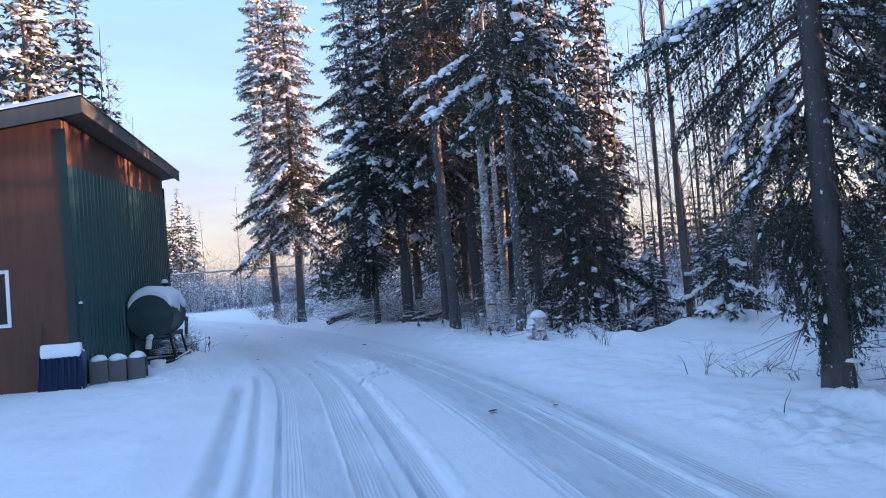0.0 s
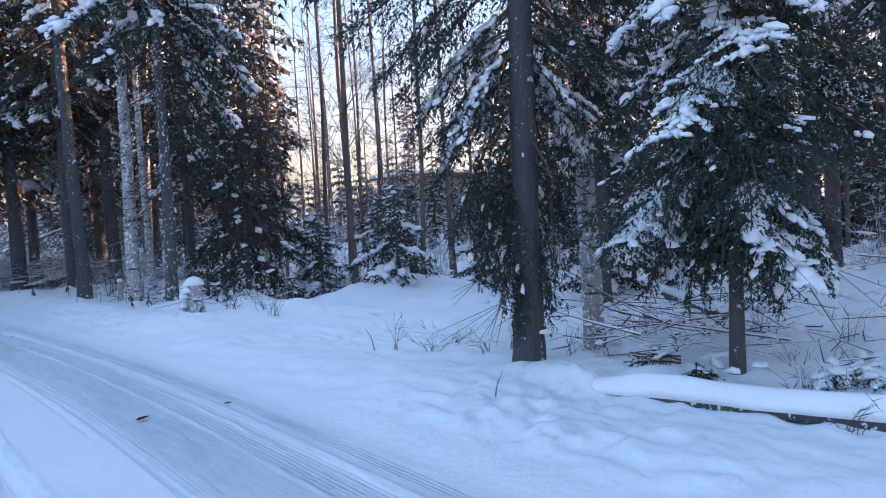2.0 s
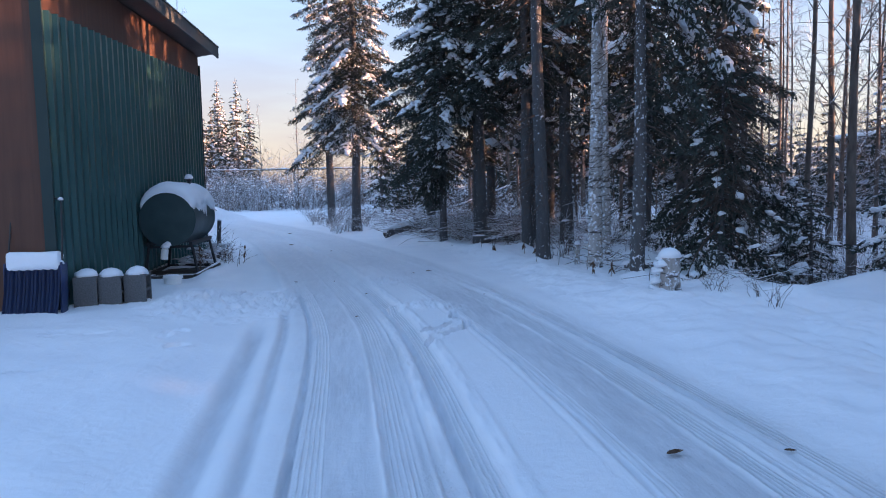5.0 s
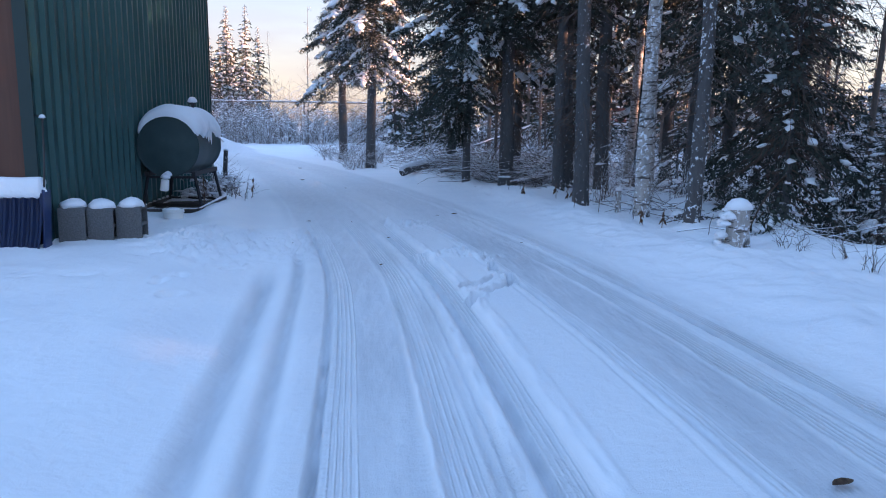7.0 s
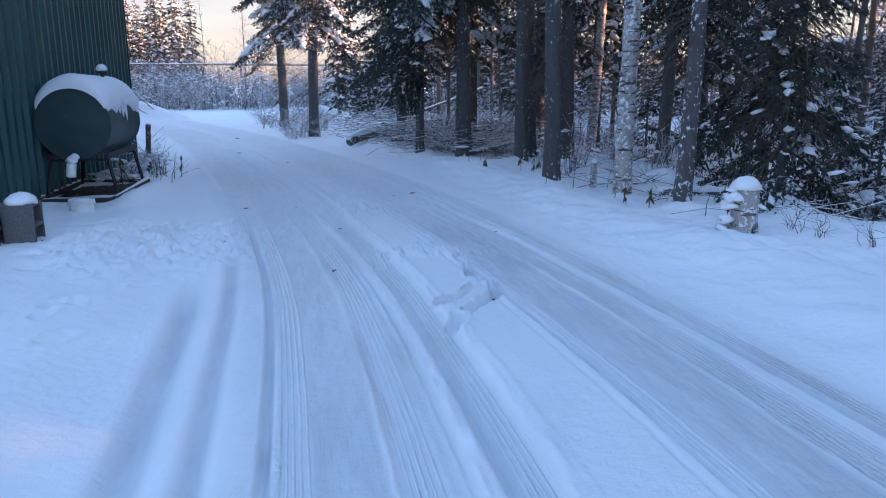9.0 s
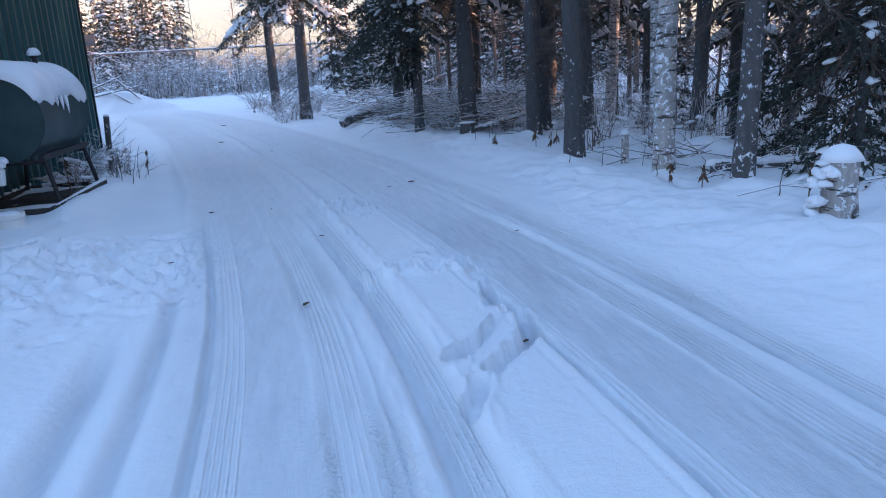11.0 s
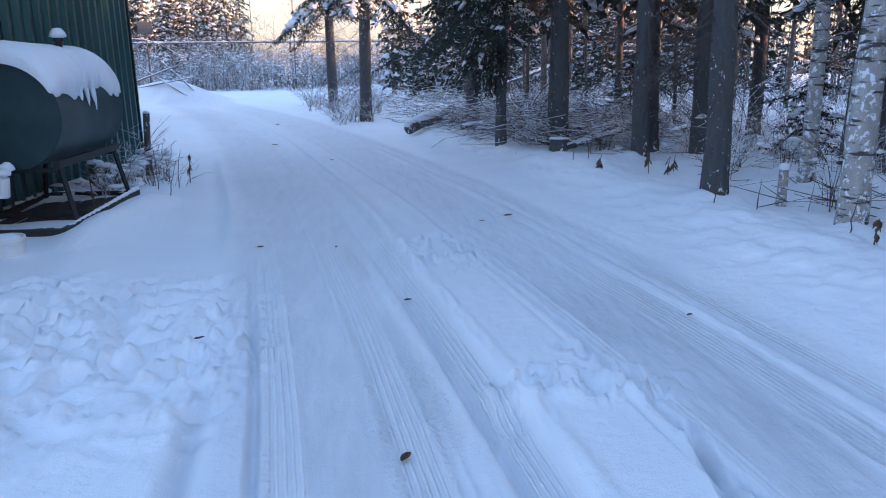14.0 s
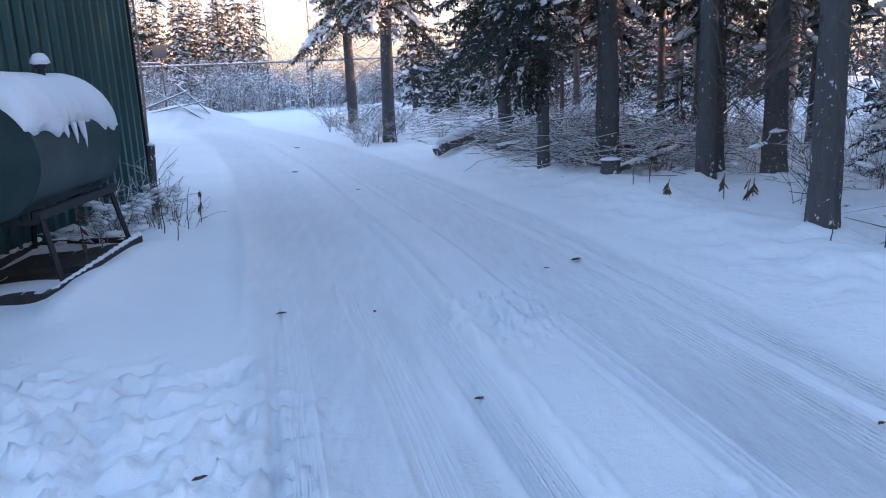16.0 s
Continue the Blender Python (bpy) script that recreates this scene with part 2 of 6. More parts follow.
# ---- mesh helpers ----
def raw_mesh(name, verts, faces, mats, idx=None, smooth=False):
    """A mesh from arrays: verts (n, 3), faces (m, 3 or 4)."""
    verts, faces = np.asarray(verts, np.float32), np.asarray(faces, np.int32)
    me = bpy.data.meshes.new(name)
    k = faces.shape[1]
    me.vertices.add(len(verts))
    me.vertices.foreach_set("co", verts.ravel())
    me.loops.add(faces.size)
    me.loops.foreach_set("vertex_index", faces.ravel())
    me.polygons.add(len(faces))
    me.polygons.foreach_set("loop_start", np.arange(0, faces.size, k, dtype=np.int32))
    if idx is not None:
        me.polygons.foreach_set("material_index", np.asarray(idx, np.int32))
    me.polygons.foreach_set("use_smooth", np.full(len(faces), smooth, bool))
    for mt in mats if isinstance(mats, (list, tuple)) else [mats]:
        me.materials.append(mt)
    me.update(calc_edges=True)
    return me


def put(name, me, parent=None, label="", m=None):
    ob = new(name, me)
    if parent is not None:
        ob.parent = parent
    if m is not None:
        ob.matrix_basis = m
    if label:
        ob["label"] = label
    return ob


def part(name, bm, mat, parent=None, label="", smooth=False, m=None):
    """Links a bmesh as one mesh object under a thing or a part."""
    me = bpy.data.meshes.new(name)
    bmesh.ops.recalc_face_normals(bm, faces=bm.faces)
    bm.to_mesh(me)
    bm.free()
    for p in me.polygons:
        p.use_smooth = smooth
    me.materials.append(mat)
    return put(name, me, parent, label, m)


def empty(name, m=None):
    ob = new(name)
    ob.empty_display_size = 0.2
    if m is not None:
        ob.matrix_basis = m
    return ob


def box(bm, lo, hi, bev=0.0):
    v = [bm.verts.new((x, y, z)) for x in (lo[0], hi[0]) for y in (lo[1], hi[1]) for z in (lo[2], hi[2])]
    fs = [bm.faces.new([v[i] for i in q]) for q in ((0, 1, 3, 2), (4, 6, 7, 5), (0, 4, 5, 1), (2, 3, 7, 6), (0, 2, 6, 4), (1, 5, 7, 3))]
    if bev:
        es = list({e for f in fs for e in f.edges})
        bmesh.ops.bevel(bm, geom=es, offset=bev, segments=2, affect="EDGES", profile=0.5)
    return bm


def boxed(lo, hi, bev=0.0):
    return box(bmesh.new(), lo, hi, bev)


def tubes(P, R, sides=3, cap=False):
    """Many tapered tubes at once. P (n, k, 3), R (n, k). Returns verts and quads."""
    P, R = np.asarray(P, float), np.asarray(R, float)
    n, k, _ = P.shape
    T = np.gradient(P, axis=1)
    T /= np.linalg.norm(T, axis=2, keepdims=True) + 1e-9
    ref = np.where(np.abs(T[..., 2:3]) > 0.9, np.array([1.0, 0, 0]), np.array([0, 0, 1.0]))
    A = np.cross(T, ref)
    A /= np.linalg.norm(A, axis=2, keepdims=True) + 1e-9
    B = np.cross(T, A)
    ang = np.arange(sides) / sides * 2 * np.pi
    V = P[:, :, None] + R[:, :, None, None] * (np.cos(ang)[None, None, :, None] * A[:, :, None] + np.sin(ang)[None, None, :, None] * B[:, :, None])
    base = np.arange(n * k * sides).reshape(n, k, sides)
    nx = np.roll(base, -1, axis=2)
    F = np.stack([base[:, :-1], nx[:, :-1], nx[:, 1:], base[:, 1:]], -1).reshape(-1, 4)
    return V.reshape(-1, 3), F


def tube_bm(pts, rad, sides=10, closed_ends=True):
    bm = bmesh.new()
    rad = [rad] * len(pts) if isinstance(rad, (int, float)) else rad
    V, F = tubes([pts], [rad], sides)
    vs = [bm.verts.new(v) for v in V]
    for f in F:
        bm.faces.new([vs[i] for i in f])
    if closed_ends:
        bm.faces.new(vs[:sides])
        bm.faces.new(vs[-sides:])
    return bm


def joined(chunks):
    """Joins (verts, faces) chunks."""
    off, V, F = 0, [], []
    for v, f in chunks:
        V.append(v)
        F.append(np.asarray(f) + off)
        off += len(v)
    return np.concatenate(V), np.concatenate(F)


def dome_shape(sides=7, rings=3):
    """A closed lump: flat-bottomed dome of unit size."""
    V = [(0, 0, 1.0)]
    for r in range(1, rings + 1):
        a = r / rings * math.pi / 2
        V += [(math.sin(a) * math.cos(s / sides * 2 * math.pi), math.sin(a) * math.sin(s / sides * 2 * math.pi), math.cos(a)) for s in range(sides)]
    V.append((0, 0, -0.35))
    F = [(0, 1 + s, 1 + (s + 1) % sides) for s in range(sides)]
    for r in range(rings - 1):
        o = 1 + r * sides
        for s in range(sides):
            a, b, c, d = o + s, o + (s + 1) % sides, o + sides + (s + 1) % sides, o + sides + s
            F += [(a, d, c), (a, c, b)]
    o, e = 1 + (rings - 1) * sides, len(V) - 1
    F += [(o + s, e, o + (s + 1) % sides) for s in range(sides)]
    return np.array(V), np.array(F)


DOMES = {"near": dome_shape(7, 3), "mid": dome_shape(5, 2), "far": dome_shape(4, 2)}


def lumps(rng, pos, ax, length, width, height, rough=0.25, lod="near"):
    """Snow lumps: pos (n, 3), ax (n, 3) their long direction, sizes (n,)."""
    DOME_V, DOME_F = DOMES[lod]
    n, k = len(pos), len(DOME_V)
    side = np.cross(np.array([0, 0, 1.0]), ax)
    side /= np.linalg.norm(side, axis=1, keepdims=True) + 1e-9
    up = np.cross(ax, side)
    r = 1 + rough * rng.standard_normal((n, k, 1))
    D = DOME_V[None] * r
    V = pos[:, None] + D[..., 0:1] * ax[:, None] * length[:, None, None] + D[..., 1:2] * side[:, None] * width[:, None, None] + D[..., 2:3] * up[:, None] * height[:, None, None]
    F = (DOME_F[None] + (np.arange(n) * k)[:, None, None]).reshape(-1, 3)
    return V.reshape(-1, 3), F


# ---- the ground ----
MID_Y = [-60, -5, 4, 6.1, 9.1, 10.7, 12.2, 14.3, 18.9, 25, 31.8, 45, 60, 80]
MID_X = [1.5, 1.9, 1.97, 1.94, 1.82, 1.70, 1.57, 1.27, 0.44, -0.95, -2.85, -7.6, -15, -27]
BANK_Y = [-60, 0, 4, 6.2, 8, 11.5, 13.4, 16, 19.9, 28.2, 38, 46, 60, 80]
BANK_X = [4.4, 4.6, 4.8, 4.6, 4.5, 4.3, 4.1, 3.8, 3.4, 1.75, 0.0, -1.8, -2.5, -3]


def smooth_step(x, a, b):
    t = np.clip((x - a) / (b - a), 0, 1)
    return t * t * (3 - 2 * t)


def soft_interp(y, ys, xs):
    return sum(np.interp(y + d, ys, xs) for d in (-1.6, -0.8, 0, 0.8, 1.6)) / 5


class Lattice:
    """Value noise on a lattice, for arrays."""

    def __init__(self, seed):
        self.t = np.random.default_rng(seed).random((256, 256))

    def __call__(self, x, y):
        xi, yi = np.floor(x).astype(int), np.floor(y).astype(int)
        fx, fy = x - xi, y - yi
        fx, fy = fx * fx * (3 - 2 * fx), fy * fy * (3 - 2 * fy)
        g = lambda a, b: self.t[(xi + a) % 256, (yi + b) % 256]
        return (g(0, 0) * (1 - fx) + g(1, 0) * fx) * (1 - fy) + (g(0, 1) * (1 - fx) + g(1, 1) * fx) * fy - 0.5


NZ = [Lattice(s) for s in range(6)]
# grooves and ridges left by tyres: offset from the middle, half width, height, packing with relief shade painted in
TRACK_LINES = [(-1.095, 0.026, -0.055, 0.25), (-1.04, 0.022, 0.014, -0.25), (-0.895, 0.014, 0.012, -0.25), (-0.555, 0.016, 0.018, -0.3), (-0.335, 0.016, 0.012, -0.25), (-0.27, 0.014, 0.012, -0.25),
               (-0.185, 0.050, 0.022, -0.35), (-0.085, 0.028, -0.045, 0.15), (0.155, 0.075, 0.030, -0.35)]
RIGHT_LINES = [(0.585, 0.018, -0.008, 0.12), (0.690, 0.022, -0.026, 0.2), (0.735, 0.014, 0.016, -0.3), (0.775, 0.013, 0.016, -0.3), (0.815, 0.013, 0.010, -0.2), (1.285, 0.013, 0.013, -0.3), (1.475, 0.018, 0.014, -0.3), (1.60, 0.05, 0.008, -0.3),
               (1.70, 0.025, -0.022, 0.2)]
# bands in which the treads left fine ribs: from, to, how clear
RIB_BANDS = [(-1.025, -0.885, 1.0), (-0.505, -0.345, 1.0), (-0.062, 0.085, 1.0)]
RIGHT_RIBS = [(0.71, 0.83, 0.5), (1.30, 1.46, 1.0), (1.50, 1.56, 0.6), (1.735, 1.86, 1.0)]
# bands strewn with crumbs of snow
CRUMB_BANDS = [(-0.585, -0.50, 0.9), (-0.355, -0.20, 1.0), (-0.06, 0.08, 0.5)]
RIGHT_CRUMBS = [(1.29, 1.50, 0.6), (1.72, 1.88, 0.7)]
# how far the wheels of the left pair strayed along the way
STRAY_Y, STRAY = [-10, 6, 8.6, 10.2, 12, 14, 40], [-0.09, -0.10, -0.12, 0.0, -0.045, -0.05, -0.05]
# boot prints dragged through the snow: from, to, half widths, depths
STROKES = [((2.28, 12.14), (2.21, 11.60), 0.035, 0.055, 0.025, 0.055), ((2.355, 11.42), (2.31, 11.10), 0.05, 0.062, 0.03, 0.07), ((2.29, 11.02), (1.98, 10.62), 0.062, 0.055, 0.05, 0.04),
           ((2.19, 11.36), (2.03, 11.06), 0.03, 0.045, 0.02, 0.04), ((2.0, 11.02), (1.82, 10.80), 0.05, 0.066, 0.045, 0.085), ((1.89, 10.48), (1.80, 10.24), 0.058, 0.055, 0.045, 0.05), ((2.27, 11.47), (2.31, 11.42), 0.045, 0.04, 0.03, 0.03)]
# scuffs and small prints: x, y, heading in degrees from +y, length
PRINTS = [(2.13, 12.55, 70, 0.26), (1.9, 12.58, 80, 0.3), (1.67, 12.56, 95, 0.26), (2.3, 12.5, 40, 0.2), (2.06, 12.98, 20, 0.2), (1.98, 13.05, 60, 0.16), (2.2, 12.78, 110, 0.2)]
rp = np.random.default_rng(4)
PRINTS += [(rp.uniform(1.15, 1.78), rp.uniform(14.75, 15.9), rp.uniform(-90, 90), rp.uniform(0.14, 0.24)) for _ in range(18)]
PRINTS += [(rp.uniform(-3.3, -0.2), rp.uniform(9.2, 12.4), rp.uniform(-40, 70), rp.uniform(0.2, 0.32)) for _ in range(16)]
PRINTS += [(rp.uniform(-3.4, -1.4), rp.uniform(12.2, 14.4), rp.uniform(-40, 90), rp.uniform(0.2, 0.32)) for _ in range(14)]
PRINTS += [(rp.uniform(-1.6, 0.3), rp.uniform(12.3, 14.8), rp.uniform(30, 120), rp.uniform(0.16, 0.34)) for _ in range(52)]


def ground_height(x, y, detail=True):
    """Height of the snow, and its tone: tyre packing plus painted shade of dents."""
    x, y = np.asarray(x, float), np.asarray(y, float)
    mid, bank = soft_interp(y, MID_Y, MID_X), soft_interp(y, BANK_Y, BANK_X)
    o = x - mid
    off = x - bank
    wood = smooth_step(off, 1.0, 3.2)
    h = 0.07 * smooth_step(off, -0.35, 0.5) + 0.05 * wood * smooth_step(y, 9, 16)
    h = h + (0.09 * smooth_step(off, -0.3, 1.0) * (0.3 + NZ[0](x * 0.7, y * 0.7)))
    h = h + smooth_step(off, -0.55, 0.1) * (0.035 * NZ[2](x * 2.6, y * 2.6) + 0.062 * NZ[3](x * 4.8, y * 4.8) + 0.08 * (1 - 0.55 * smooth_step(y, 8.5, 11)) * NZ[4](x * 9.5 + y * 3, y * 9 - x * 3) * smooth_step(NZ[5](x * 0.8, y * 0.8), -0.3, 0.2))
    h = h + 0.09 * np.exp(-((off - 0.55) / 0.5) ** 2) * smooth_step(y, 8, 12) * (1 - smooth_step(y, 24, 34)) * (0.8 + 0.8 * NZ[1](x * 1.2, y * 1.2))
    # the bank is lower before the stump, and falls off a little behind it
    back = 3 * smooth_step(off, 1.5, 3.5)
    south = 1 - smooth_step(y, 9.5 + back, 12.5 + back)
    h = h - south * smooth_step(off, -0.2, 1.6) * 0.105
    h += wood * (1 - 0.75 * np.exp(-((x - 9.0) / 2.6) ** 2 - ((y - 11.3) / 2.2) ** 2)) * ((0.24 - 0.10 * south) * NZ[1](x * 0.9 + 7, y * 0.9) + (0.16 - 0.05 * south) * NZ[2](x * 2.3, y * 2.3))
    # ridge of snow that runs from the log towards the big spruce
    rt = np.clip((y - 4.9) / 1.3, 0, 1)
    h = h + (0.17 - 0.12 * rt) * np.exp(-((x - (5.94 + 0.30 * rt)) / 0.17) ** 2) * smooth_step(y, 4.6, 5.1) * (1 - smooth_step(y, 5.8, 6.3))
    # dip round the birch behind the large spruce
    h = h - 0.17 * np.exp(-((x - 7.75) / 0.8) ** 2 - ((y - 6.2) / 0.8) ** 2)
    # hollow behind the heap
    h = h - 0.62 * np.maximum(smooth_step(y, 12.9, 14.4), 0.75 * smooth_step(x, 10.4, 12.4) * smooth_step(y, 9, 11)) * smooth_step(x, 6.9, 8.6) * (1 - smooth_step(y, 21, 28))
    # snow heaps by the stumps, and over the brush behind the log
    for cx, cy, rx, ry, hh in ((9.0, 12.4, 1.1, 1.0, 0.32), (10.4, 12.2, 1.0, 0.9, 0.14), (7.9, 12.2, 0.8, 0.7, 0.08), (6.75, 11.9, 0.5, 0.5, 0.16), (11.4, 4.0, 2.3, 2.5, 0.55), (8.4, 2.6, 1.0, 1.0, 0.16), (-8.7, 45.0, 2.3, 1.2, 0.9), (-7.4, 44.5, 1.6, 1.0, 0.25)):
        d = ((x - cx) / rx) ** 2 + ((y - cy) / ry) ** 2
        h += hh * np.exp(-d * (1 + 0.25 * NZ[3](x * 2, y * 2)))
    # snow banked against the tank's skid
    h += 0.11 * np.exp(-((x + 1.62) / 0.2) ** 2) * smooth_step(y, 15.3, 15.9) * (1 - smooth_step(y, 17.8, 18.8)) + 0.015 * np.exp(-((y - 15.45) / 0.25) ** 2) * smooth_step(x, -3.2, -2.8) * (1 - smooth_step(x, -1.9, -1.4))
    # small collars of snow round the trunks by the drive
    for cx, cy in ((5.50, 14.2), (4.60, 16.78), (5.20, 15.3), (4.22, 21.8), (3.25, 22.0), (5.12, 20.3), (5.46, 20.8), (6.11, 20.4)):
        h += 0.075 * np.exp(-((x - cx + 0.06) ** 2 + (y - cy + 0.08) ** 2) / 0.07)
    # untouched snow left of the lane
    left = smooth_step(-o, 1.9, 2.6)
    h += left * (0.09 + 0.06 * NZ[1](x * 1.1 + 30, y * 1.1) + 0.03 * NZ[0](x * 2.7, y * 2.7) + 0.014 * NZ[4](x * 6, y * 6)) + left * smooth_step(-o, 3, 8) * 0.05
    h += 0.03 * NZ[3](x * 0.45, y * 0.45)
    lane = smooth_step(o, -1.45, -1.2) * (1 - smooth_step(o, 1.85, 2.15))
    packed_shaded = lane * 0.42
    lugs, worn, ribs, crumbs, along = np.zeros_like(x), np.zeros_like(x), np.zeros_like(x), np.zeros_like(x), o.copy()
    near = (y > -14) & (y < 40) & (o > -5.6) & (o < 3.4)
    if detail and near.any():
        i = np.nonzero(near)
        xx, yy, oo = x[i], y[i], o[i]
        dh, pk, lg = np.zeros_like(xx), np.zeros_like(xx), np.zeros_like(xx)
        wob = 0.02 * NZ[4](yy * 0.35, yy * 0 + 3)
        fade = (1 - smooth_step(yy, 12.5, 17) * 0.82) * smooth_step(yy, -13.5, -6)
        o2, oo = oo, oo - soft_interp(yy, STRAY_Y, STRAY)
        for lines, co, shift in ((TRACK_LINES, oo, 0), (RIGHT_LINES, o2, 40)):
            for n, (c, w, hh, dp) in enumerate(lines):
                n += shift
                u = (co + wob * (1 + 0.3 * math.sin(n)) + 0.010 * NZ[0](yy * 0.9, yy * 0 + n * 3.1) - c) / w
                here = np.clip(0.62 + 2.0 * NZ[4](yy * 0.5 + n * 7.3, yy * 0 + n * 1.7), 0.0, 1.25) * (0.85 + 1.0 * NZ[5](xx * 24, yy * 6)) * fade
                if abs(hh) > 0.04:
                    here = np.maximum(here, 0.7 * fade) * (1 - 0.8 * smooth_step(yy, 13.5, 15.5))
                e = np.exp(-u ** 4) * here
                dh += 1.3 * hh * e
                pk += dp * e
        far_on = smooth_step(yy, 13.5, 16.5)
        dh += far_on * (0.05 * np.exp(-((oo + 1.28 + 3 * wob) / 0.11) ** 2) + 0.042 * np.exp(-((oo - 0.16 + 2 * wob) / 0.10) ** 2) - 0.025 * np.exp(-((oo + 0.15 + 2 * wob) / 0.07) ** 2) + 0.02 * np.exp(-((oo - 1.85 - 2 * wob) / 0.12) ** 2))
        dh += far_on * 0.034 * np.maximum(0, NZ[2](oo * 6, yy * 0.7)) * smooth_step(oo, -1.2, -0.9)
        pk += far_on * 0.28 * smooth_step(oo, -1.15, -0.9) * (1 - smooth_step(oo, -0.3, 0.0)) * (0.8 + NZ[3](xx * 2, yy * 0.6))
        # untouched strip between the wheels, and the trodden bands
        strip = smooth_step(oo + wob, 0.08, 0.14) * (1 - smooth_step(o2 + wob, 0.64, 0.70))
        dh += 0.028 * strip * (0.55 + 0.45 * fade)
        pk -= 0.22 * strip
        for co, a0, a1, v in ((oo, -1.07, -0.88, 0.15), (oo, -0.88, -0.58, 0.42), (oo, -0.52, -0.34, 0.22), (oo, -0.34, -0.22, 0.12), (oo, -0.12, 0.08, 0.18), (o2, 0.70, 0.84, 0.25), (o2, 0.84, 1.28, 0.62), (o2, 1.28, 1.56, 0.34), (o2, 1.66, 1.86, 0.34)):
            k = smooth_step(co + wob, a0 - 0.02, a0 + 0.02) * (1 - smooth_step(co + wob, a1 - 0.02, a1 + 0.02))
            pk += k * v * (0.35 + 0.65 * fade) * np.clip(0.85 + 0.7 * NZ[3](xx * 3, yy * 0.8), 0.3, 1.2)
            dh -= k * 0.008
        for c, w, amount in ((-1.055, 0.032, 1.0), (-0.02, 0.03, 0.35), (-0.585, 0.03, 0.35)):
            lg = np.maximum(lg, amount * (np.abs(oo + wob - c) < w) * np.clip(0.85 + 0.9 * NZ[2](xx * 0.3 + c, yy * 0.6), 0, 1))
        worn[i] = np.clip(pk, 0, 1)
        rb, cr = np.zeros_like(xx), np.zeros_like(xx)
        for bands, co in ((RIB_BANDS, oo), (RIGHT_RIBS, o2)):
            for a0, a1, v in bands:
                rb += v * smooth_step(co + wob, a0 - 0.012, a0 + 0.012) * (1 - smooth_step(co + wob, a1 - 0.012, a1 + 0.012))
        ribs[i] = rb * fade * np.clip(0.95 + 1.3 * NZ[5](xx * 1.5, yy * 0.5), 0.3, 1)
        for bands, co in ((CRUMB_BANDS, oo), (RIGHT_CRUMBS, o2)):
            for a0, a1, v in bands:
                cr += v * smooth_step(co + wob, a0 - 0.02, a0 + 0.02) * (1 - smooth_step(co + wob, a1 - 0.02, a1 + 0.02))
        cr *= fade * np.clip(0.6 + 2.0 * NZ[2](xx * 2.5, yy * 1.2), 0, 1)
        dh += cr * 0.006 * np.maximum(0, NZ[0](xx * 31 + yy * 9, yy * 27 - xx * 12) + 0.05)
        crumbs[i], along[i] = cr, np.where(o2 < 0.45, oo, o2)
        # older, drifted-in ruts that end near the shed, with the shade of their depth painted in
        bend = 0.03 * np.sin(yy * 0.8)
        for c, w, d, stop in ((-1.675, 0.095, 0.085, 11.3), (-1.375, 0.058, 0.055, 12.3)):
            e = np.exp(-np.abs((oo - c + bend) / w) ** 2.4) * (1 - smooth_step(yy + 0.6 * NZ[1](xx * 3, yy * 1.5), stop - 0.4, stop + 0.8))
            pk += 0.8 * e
            dh -= d * e
        # churned snow between shed and lane, and in the middle
        for cx, cy, rx, ry, a in ((-0.75, 13.4, 1.15, 1.35, 0.05), (1.45, 15.25, 0.4, 0.55, 0.035), (2.0, 12.6, 0.45, 0.22, 0.06), (1.5, 12.35, 0.12, 0.3, 0.04)):
            k = np.exp(-(((xx - cx) / rx) ** 2 + ((yy - cy) / ry) ** 2) ** 2)
            n1, n2 = NZ[0](xx * 9 + yy * 3, yy * 10 - xx * 4), NZ[1](xx * 19 - yy * 7, yy * 18 + xx * 6)
            dh += k * a * (0.75 * smooth_step(n1, 0.06, 0.2) - 0.65 * smooth_step(-n1, 0.1, 0.26) + 0.75 * smooth_step(n2, 0.14, 0.28) + 0.25 * NZ[2](xx * 27, yy * 25))
        for px, py, hd, ln in PRINTS:
            c, s = math.cos(radians(hd)), math.sin(radians(hd))
            a, b = (xx - px) * c - (yy - py) * s, (xx - px) * s + (yy - py) * c
            d = np.sqrt((a / min(0.07, ln * 0.24)) ** 2 + (b / (ln * 0.5)) ** 2) + 0.35 * NZ[4](xx * 16, yy * 16)
            dh -= 0.05 * (1 - smooth_step(d, 0.6, 1.1))
            dh += 0.010 * np.exp(-((d - 1.35) / 0.22) ** 2)
        dent, rim = np.zeros_like(xx), np.zeros_like(xx)
        for (x0, y0), (x1, y1), w0, w1, d0, d1 in STROKES:
            ln = math.hypot(x1 - x0, y1 - y0)
            ux, uy = (x1 - x0) / ln, (y1 - y0) / ln
            t = np.clip(((xx - x0) * ux + (yy - y0) * uy) / ln, 0, 1)
            r = np.hypot(xx - x0 - ux * t * ln, yy - y0 - uy * t * ln) / (w0 + (w1 - w0) * t) + 0.15 * NZ[4](xx * 14, yy * 14)
            dent = np.maximum(dent, 1.8 * (d0 + (d1 - d0) * t) * (1 - smooth_step(r, 0.55, 1.1)))
            rim = np.maximum(rim, np.exp(-((r - 1.3) / 0.25) ** 2))
        # pressed snow, plus shade painted into the prints, darker with depth
        pk += 4.6 * dent * (0.8 + NZ[1](xx * 30, yy * 30))
        dh += -dent + 0.024 * rim * (dent < 0.01) * (0.7 + 1.5 * NZ[2](xx * 20, yy * 20)) + 0.014 * NZ[3](xx * 22, yy * 22) * smooth_step(dent, 0.02, 0.05)
